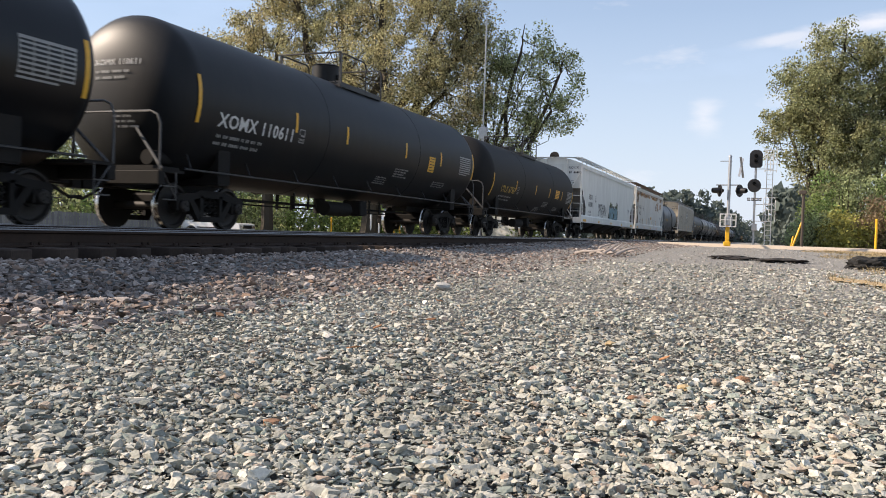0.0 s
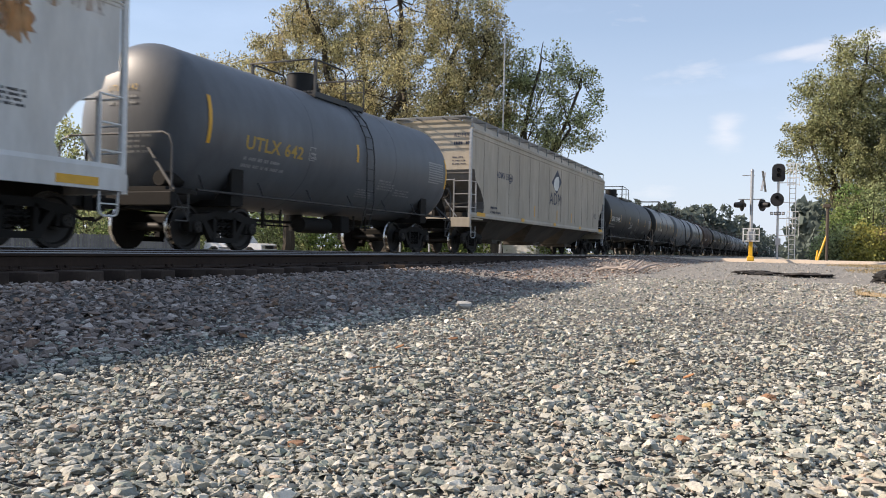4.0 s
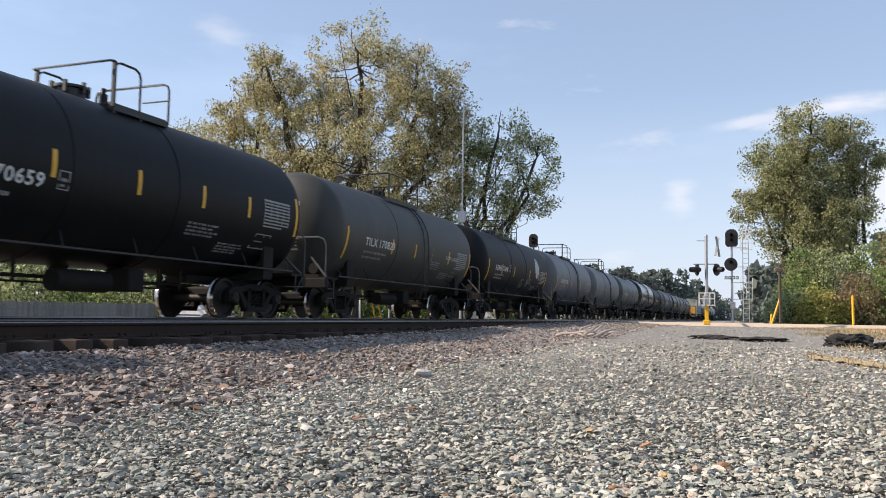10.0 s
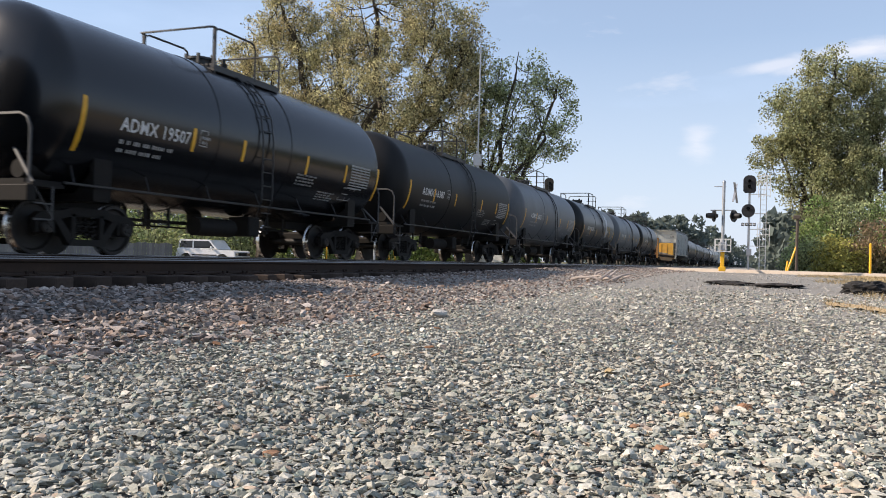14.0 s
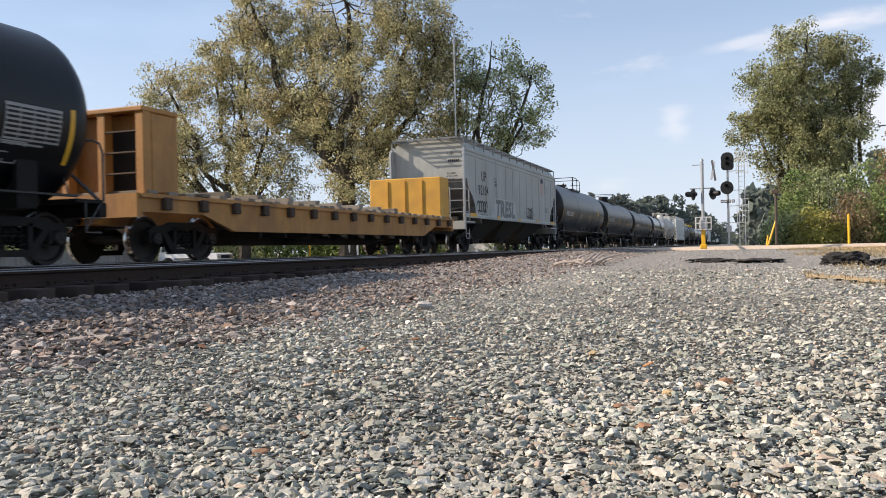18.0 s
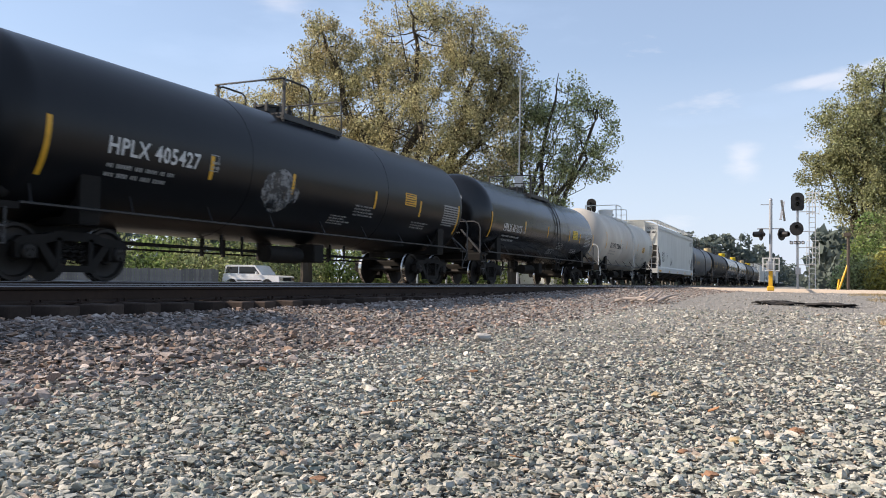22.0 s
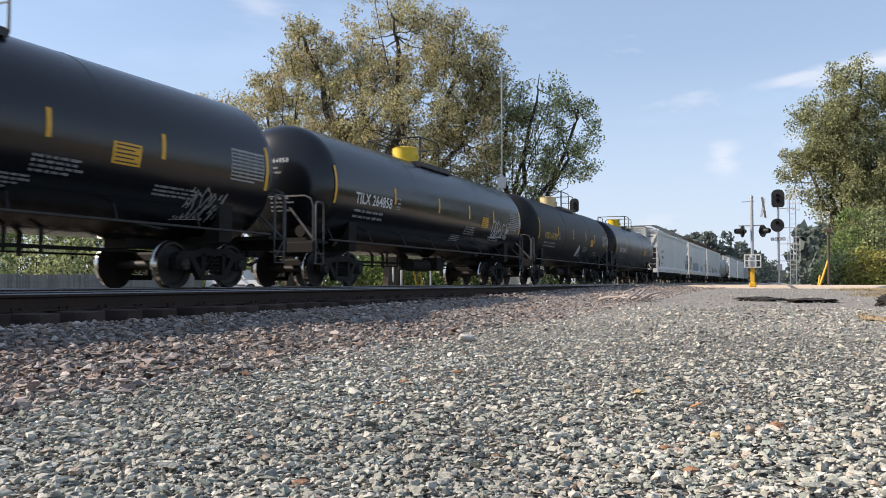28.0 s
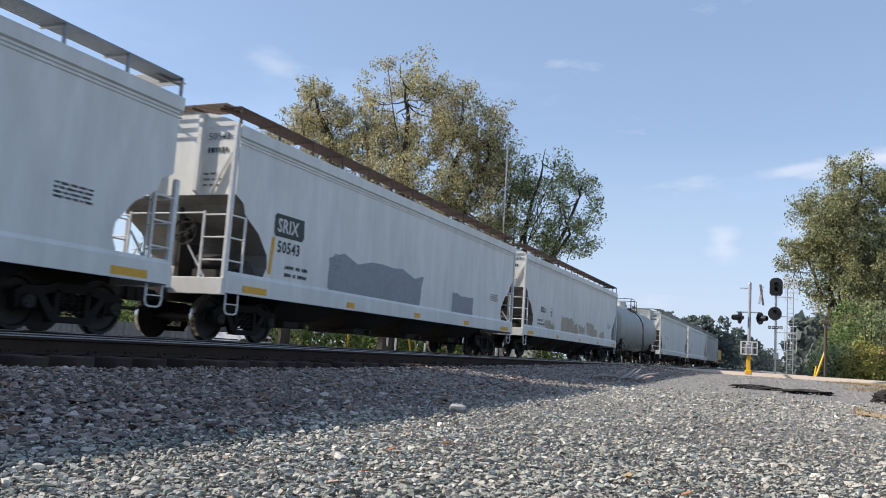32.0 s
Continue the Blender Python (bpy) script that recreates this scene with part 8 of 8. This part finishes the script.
def make_fence():
    f = thing("board_fence", "weathered grey board fence with uneven vertical boards", "fence", m=pose(0, 0, 0))
    a, b_ = Vector((-53, 24, -1.0)), Vector((-35.2, 42.4, -1.0))
    d = b_ - a
    n = int(d.length / 0.155)
    rng = random.Random(2)
    meshes = [Builder().box(-0.011, 0.011, -0.072, 0.072, 0.03, h, c=0.003).mesh("board", "fence") for h in (1.54, 1.57, 1.60)]
    ang = math.degrees(math.atan2(-d.x, d.y))
    for k in range(n):
        p = a + d * (k / n)
        part("board", meshes[rng.randint(0, 2)], f, pose(p.x, p.y, p.z + rng.uniform(-0.02, 0.02), 0, rng.uniform(-0.6, 0.6), ang + rng.uniform(-1, 1)))
    rails = Builder()
    for z in (0.35, 1.1):
        rails.bar(a + Vector((-0.06, 0, z)), b_ + Vector((-0.06, 0, z)), 0.08)
    part("rail", rails.mesh("fence_rail", "fence"), f)


def make_truck():
    """An older white two-door utility vehicle, side on, nose towards the crossing."""
    t = thing("utility_vehicle", "older white two-door utility vehicle waiting on the road beyond the tracks", "vehicle", m=pose(-35.9, 47.3, -0.87, 0, 0, -88))
    W = 0.95
    side = [(-2.3, 0.55), (-2.35, 0.75), (-2.33, 1.12), (-2.25, 1.18), (2.2, 1.12), (2.42, 1.05), (2.46, 0.62), (2.35, 0.45), (1.95, 0.42), (1.85, 0.70), (1.6, 0.86), (1.3, 0.86), (1.05, 0.70), (0.98, 0.38), (-1.05, 0.38), (-1.12, 0.70), (-1.35, 0.86), (-1.65, 0.86), (-1.9, 0.70), (-1.98, 0.45)]
    b = Builder().prism(side, -W, W, "x")
    b.prism([(-2.28, 1.17), (-2.12, 1.78), (-2.0, 1.84), (0.35, 1.82), (0.98, 1.16)], -W + 0.1, W - 0.1, "x")
    part("body", b.mesh("body", "car_white"), t)
    for sx in (-1, 1):
        e = 0.004
        for pts in ([(-2.12, 1.24), (-2.02, 1.70), (-1.05, 1.72), (-1.05, 1.24)], [(-0.95, 1.22), (-0.95, 1.72), (0.30, 1.72), (0.75, 1.22)]):
            part("window", Builder().prism(pts, sx * (W - 0.1), sx * (W - 0.1 + e), "x").mesh("window", "glass"), t)
        part("side_trim", Builder().box(min(sx * W, sx * (W + 0.02)), max(sx * W, sx * (W + 0.02)), -1.0, 1.0, 0.72, 0.80).mesh("side_trim", "rubber"), t)
        part("mirror", Builder().box(min(sx * W, sx * (W + 0.16)), max(sx * W, sx * (W + 0.16)), 0.55, 0.68, 1.2, 1.36, c=0.02).mesh("mirror", "car_white"), t)
        part("headlight", Builder().box(min(sx * 0.55, sx * 0.88), max(sx * 0.55, sx * 0.88), 2.44, 2.48, 0.78, 0.95).mesh("headlight", "chrome"), t)
        for y in (-1.5, 1.45):
            w = part("wheel", Builder().revolve([(-0.11, 0.2), (-0.11, 0.36), (-0.07, 0.385), (0.07, 0.385), (0.11, 0.36), (0.11, 0.2)], "x", 24).mesh("tyre", "rubber", 40), t, pose(sx * 0.82, y, 0.385))
            part("rim", Builder().revolve([(0.10 * sx, 0), (0.10 * sx, 0.2), (-0.1 * sx, 0.21)], "x", 18).mesh("rim", "chrome", 40), w)
    part("bumper", Builder().box(-W, W, 2.4, 2.52, 0.45, 0.6, c=0.02).mesh("bumper", "chrome"), t)
    part("bumper", Builder().box(-W, W, -2.45, -2.32, 0.48, 0.62, c=0.02).mesh("bumper", "chrome"), t)
    part("grille", Builder().box(-0.5, 0.5, 2.445, 2.475, 0.75, 0.98).mesh("grille", "rubber"), t)


def make_small_things():
    rng = random.Random(31)
    # broken asphalt lumps and dead wood beside the road
    def lump(name, x, y, s, mat, label, cat, flat=0.5):
        bm = bmesh.new()
        bmesh.ops.create_icosphere(bm, subdivisions=4, radius=1)
        for v in bm.verts:
            v.co *= 1 + 0.5 * noise.noise(v.co * 1.7 + Vector((x, y, s))) + 0.3 * noise.noise(v.co * 4 + Vector((x, y, 0))) + 0.16 * noise.noise(v.co * 11 + Vector((y, x, 0)))
            v.co = Vector((v.co.x * s, v.co.y * s * 0.8, v.co.z * s * flat))
        me = bpy.data.meshes.new(name)
        bm.to_mesh(me)
        bm.free()
        me.materials.append(M[mat])
        return thing(name, label, cat, m=pose(x, y, ground_height(x, y) + s * flat * 0.25, 0, 0, rng.uniform(0, 360)), mesh=me)
    lump("asphalt_lump", 1.80, 17.3, 0.37, "asphalt_lump", "lump of broken black asphalt on the gravel", "rubble", 0.5)
    lump("asphalt_lump", 2.25, 16.4, 0.22, "asphalt_lump", "lump of broken black asphalt on the gravel", "rubble", 0.4)
    lump("asphalt_lump", 2.75, 14.9, 0.36, "asphalt_lump", "lump of broken black asphalt on the gravel", "rubble", 0.4)
    lump("asphalt_patch", -0.75, 20.0, 0.55, "asphalt_spill", "low mound of crumbled dark asphalt on the gravel", "asphalt", 0.10)
    lump("asphalt_patch", 0.28, 19.4, 0.60, "asphalt_spill", "low mound of crumbled dark asphalt on the gravel", "asphalt", 0.08)
    dead = thing("dead_branches", "bleached dead branches lying at the track's edge", "branches", m=pose(-3.3, 18.6, ground_height(-3.3, 18.6) + 0.02))
    for k in range(15):
        a, l = rng.uniform(-1.2, 1.2), rng.uniform(0.2, 0.65)
        cx, cy, rise = rng.gauss(0, 0.22), rng.gauss(0, 0.25), rng.choice((0.02, 0.04, 0.08, 0.16, 0.22))
        dx, dy = 0.5 * l * math.cos(a), 0.5 * l * math.sin(a)
        pts = [(cx - dx, cy - dy, 0.02), (cx - dx * 0.2 + rng.uniform(-0.06, 0.06), cy + rng.uniform(-0.06, 0.06), 0.05 + rise * 0.5), (cx + dx, cy + dy, 0.04 + rise)]
        part("branch", Builder().tube(pts, [0.034, 0.03, 0.012], 6).mesh("branch", "dead_wood", 50), dead)
    # single stones and fallen leaves on the gravel
    def stone(x, y, s, tone, label):
        bm = bmesh.new()
        bmesh.ops.create_icosphere(bm, subdivisions=2, radius=s)
        for v in bm.verts:
            v.co *= 1 + 0.5 * noise.noise(v.co / s * 1.3 + Vector((x * 7, y * 5, 0)))
            v.co.z *= 0.5
        me = bpy.data.meshes.new("stone")
        bm.to_mesh(me)
        bm.free()
        me.materials.append(tone)
        thing("stone", label, "stone", "single stones", pose(x, y, ground_height(x, y) + s * 0.35, 0, 0, rng.uniform(0, 360)), mesh=me)
    pale = surface("pale_limestone", (0.45, 0.43, 0.39), 0.85, grain=40, bump=0.4)
    rusty = surface("rusty_brown_stone", (0.30, 0.16, 0.09), 0.85, grain=40, bump=0.4)
    tan = surface("tan_stone", (0.42, 0.31, 0.17), 0.85, grain=40, bump=0.4)
    for n, x, y, s, tone, label in (
        ('ws', -2.76, 6.93, 0.083, 'pale', 'flat pale stone on the gravel'),
        ('os', -0.07, 3.35, 0.028, 'rusty', 'rusty brown stone on the gravel'),
        ('w2', -0.63, 2.77, 0.026, 'pale', 'small pale stone on the gravel'),
        ('tan', -0.71, 4.09, 0.029, 'tan', 'tan stone on the gravel'),
        ('w3', -0.54, 2.66, 0.019, 'pale', 'small pale stone on the gravel'),
        ('w4', -0.26, 3.04, 0.026, 'tan', 'small pale stone on the gravel'),
        ('w5', -0.4, 2.77, 0.018, 'rusty', 'rusty brown stone on the gravel'),
        ('b1', -0.28, 2.46, 0.023, 'rusty', 'rusty brown stone on the gravel'),
        ('r1', -1.23, 1.89, 0.022, 'rusty', 'rusty brown stone on the gravel'),
        ('p1', -1.96, 3.48, 0.028, 'pale', 'small pale stone on the gravel'),
    ):
        stone(x, y, s, {"pale": pale, "rusty": rusty, "tan": tan}[tone], label)
    leafb = Builder().prism([(0, -0.03), (0.016, -0.016), (0.022, 0.0), (0.014, 0.019), (0, 0.033), (-0.015, 0.016), (-0.021, -0.003), (-0.014, -0.019)], 0, 0.004, "z").mesh("leaf", "leaf_litter")
    for k in range(7):
        d, a = rng.uniform(2.2, 9), radians(rng.uniform(-8, 50))
        x, y = -d * math.sin(a), d * math.cos(a)
        thing("fallen_leaf", "curled brown fallen leaf on the gravel", "leaf", "fallen leaves", pose(x, y, ground_height(x, y) + 0.03, rng.uniform(-20, 20), rng.uniform(-20, 20), rng.uniform(0, 360)), mesh=leafb)
    # bare tan soil below the road and in a streak across the gravel
    b = Builder()
    for x0, x1, y0, y1, step in ((0.5, 14, 22, 42.6, 0.3), (0.6, 3.4, 6.5, 15, 0.12)):
        for i in range(int((x1 - x0) / step)):
            for j in range(int((y1 - y0) / step)):
                x, y = x0 + i * step, y0 + j * step
                if on_soil(x, y):
                    cell = [(x, y), (x + step, y), (x + step, y + step), (x, y + step)]
                    b.add([(p, q, ground_height(p, q) + 0.010 + 0.012 * noise.noise(Vector((p * 2, q * 2, 0)))) for p, q in cell], [(0, 1, 2, 3)])
    thing("bare_soil", "dry tan soil showing through the gravel", "soil", kind="stuff", mesh=b.mesh("bare_soil", "soil"))
    # dry grass at the right verge
    g = np.random.default_rng(3)
    n = 26000
    x = g.uniform(0.8, 9.0, n)
    y = g.uniform(8, 37, n)
    ok = (x > 2.6 + 0.8 * np.sin(y * 0.7) - 0.02 * y) | ((np.abs(y - 12.64 + 3.4 * (x - 0.95)) < 1.0) & (x > 0.8) & (x < 2.4))
    x, y = x[ok], y[ok]
    n = len(x)
    z = np.array([ground_height(p, q) for p, q in zip(x, y)])
    a = g.uniform(0, 6.28, n)
    hgt = g.uniform(0.03, 0.13, n)
    lean = g.normal(0, 0.06, (n, 2))
    p = np.stack([x, y, z - 0.02], 1)
    s = np.stack([np.cos(a), np.sin(a), np.zeros(n)], 1) * 0.008
    tip = p + np.stack([lean[:, 0], lean[:, 1], hgt], 1)
    vv = np.stack([p - s, p + s, tip], 1).reshape(-1, 3)
    thing("dry_grass", "straw-coloured dry grass along the verge", "grass", kind="stuff", mesh=quad_mesh("dry_grass", vv, np.arange(n * 3).reshape(-1, 3), "grass"))


def motions():
    """The train rolls past at a steady pace; wheels turn while their car is near."""
    for car, y in CARS:
        walk(car, [(0, pose(TRAIN_X, y, 0)), (16, pose(TRAIN_X, y - SPEED * 16, 0)), (32, pose(TRAIN_X, y - SPEED * 32, 0))])
    for wheel, number, along in WHEELS:
        # turning is keyed while the axle is between 45 m ahead and 4 m behind the eye
        first, last = (CARS[number][1] + along - 45) / SPEED, (CARS[number][1] + along + 4) / SPEED
        first, last = max(0.0, first), min(32.0, last)
        y = wheel.matrix_basis.translation.y
        rows = [(0, pose(0, y, WHEEL_R))]
        if last > first:
            n0, n1 = math.ceil(first * FPS), math.floor(last * FPS)
            rows = [] if n0 == 0 else rows
            rows += [(k / FPS, pose(0, y, WHEEL_R, math.degrees(SPEED * (k - n0) / FPS / WHEEL_R))) for k in range(n0, n1 + 1)]
        if rows[-1][0] < 32:
            rows.append((32, rows[-1][1]))
        walk(wheel, rows)


make_ground()
make_road()
make_train()
make_signals()
make_crossing()
make_fence()
make_truck()
make_plants()
make_small_things()
make_stones()
make_track("track_near", NEAR_X, -60, 900, (0.5, 46))
make_track("track_far", TRAIN_X, -60, 900, (4, 40))
motions()
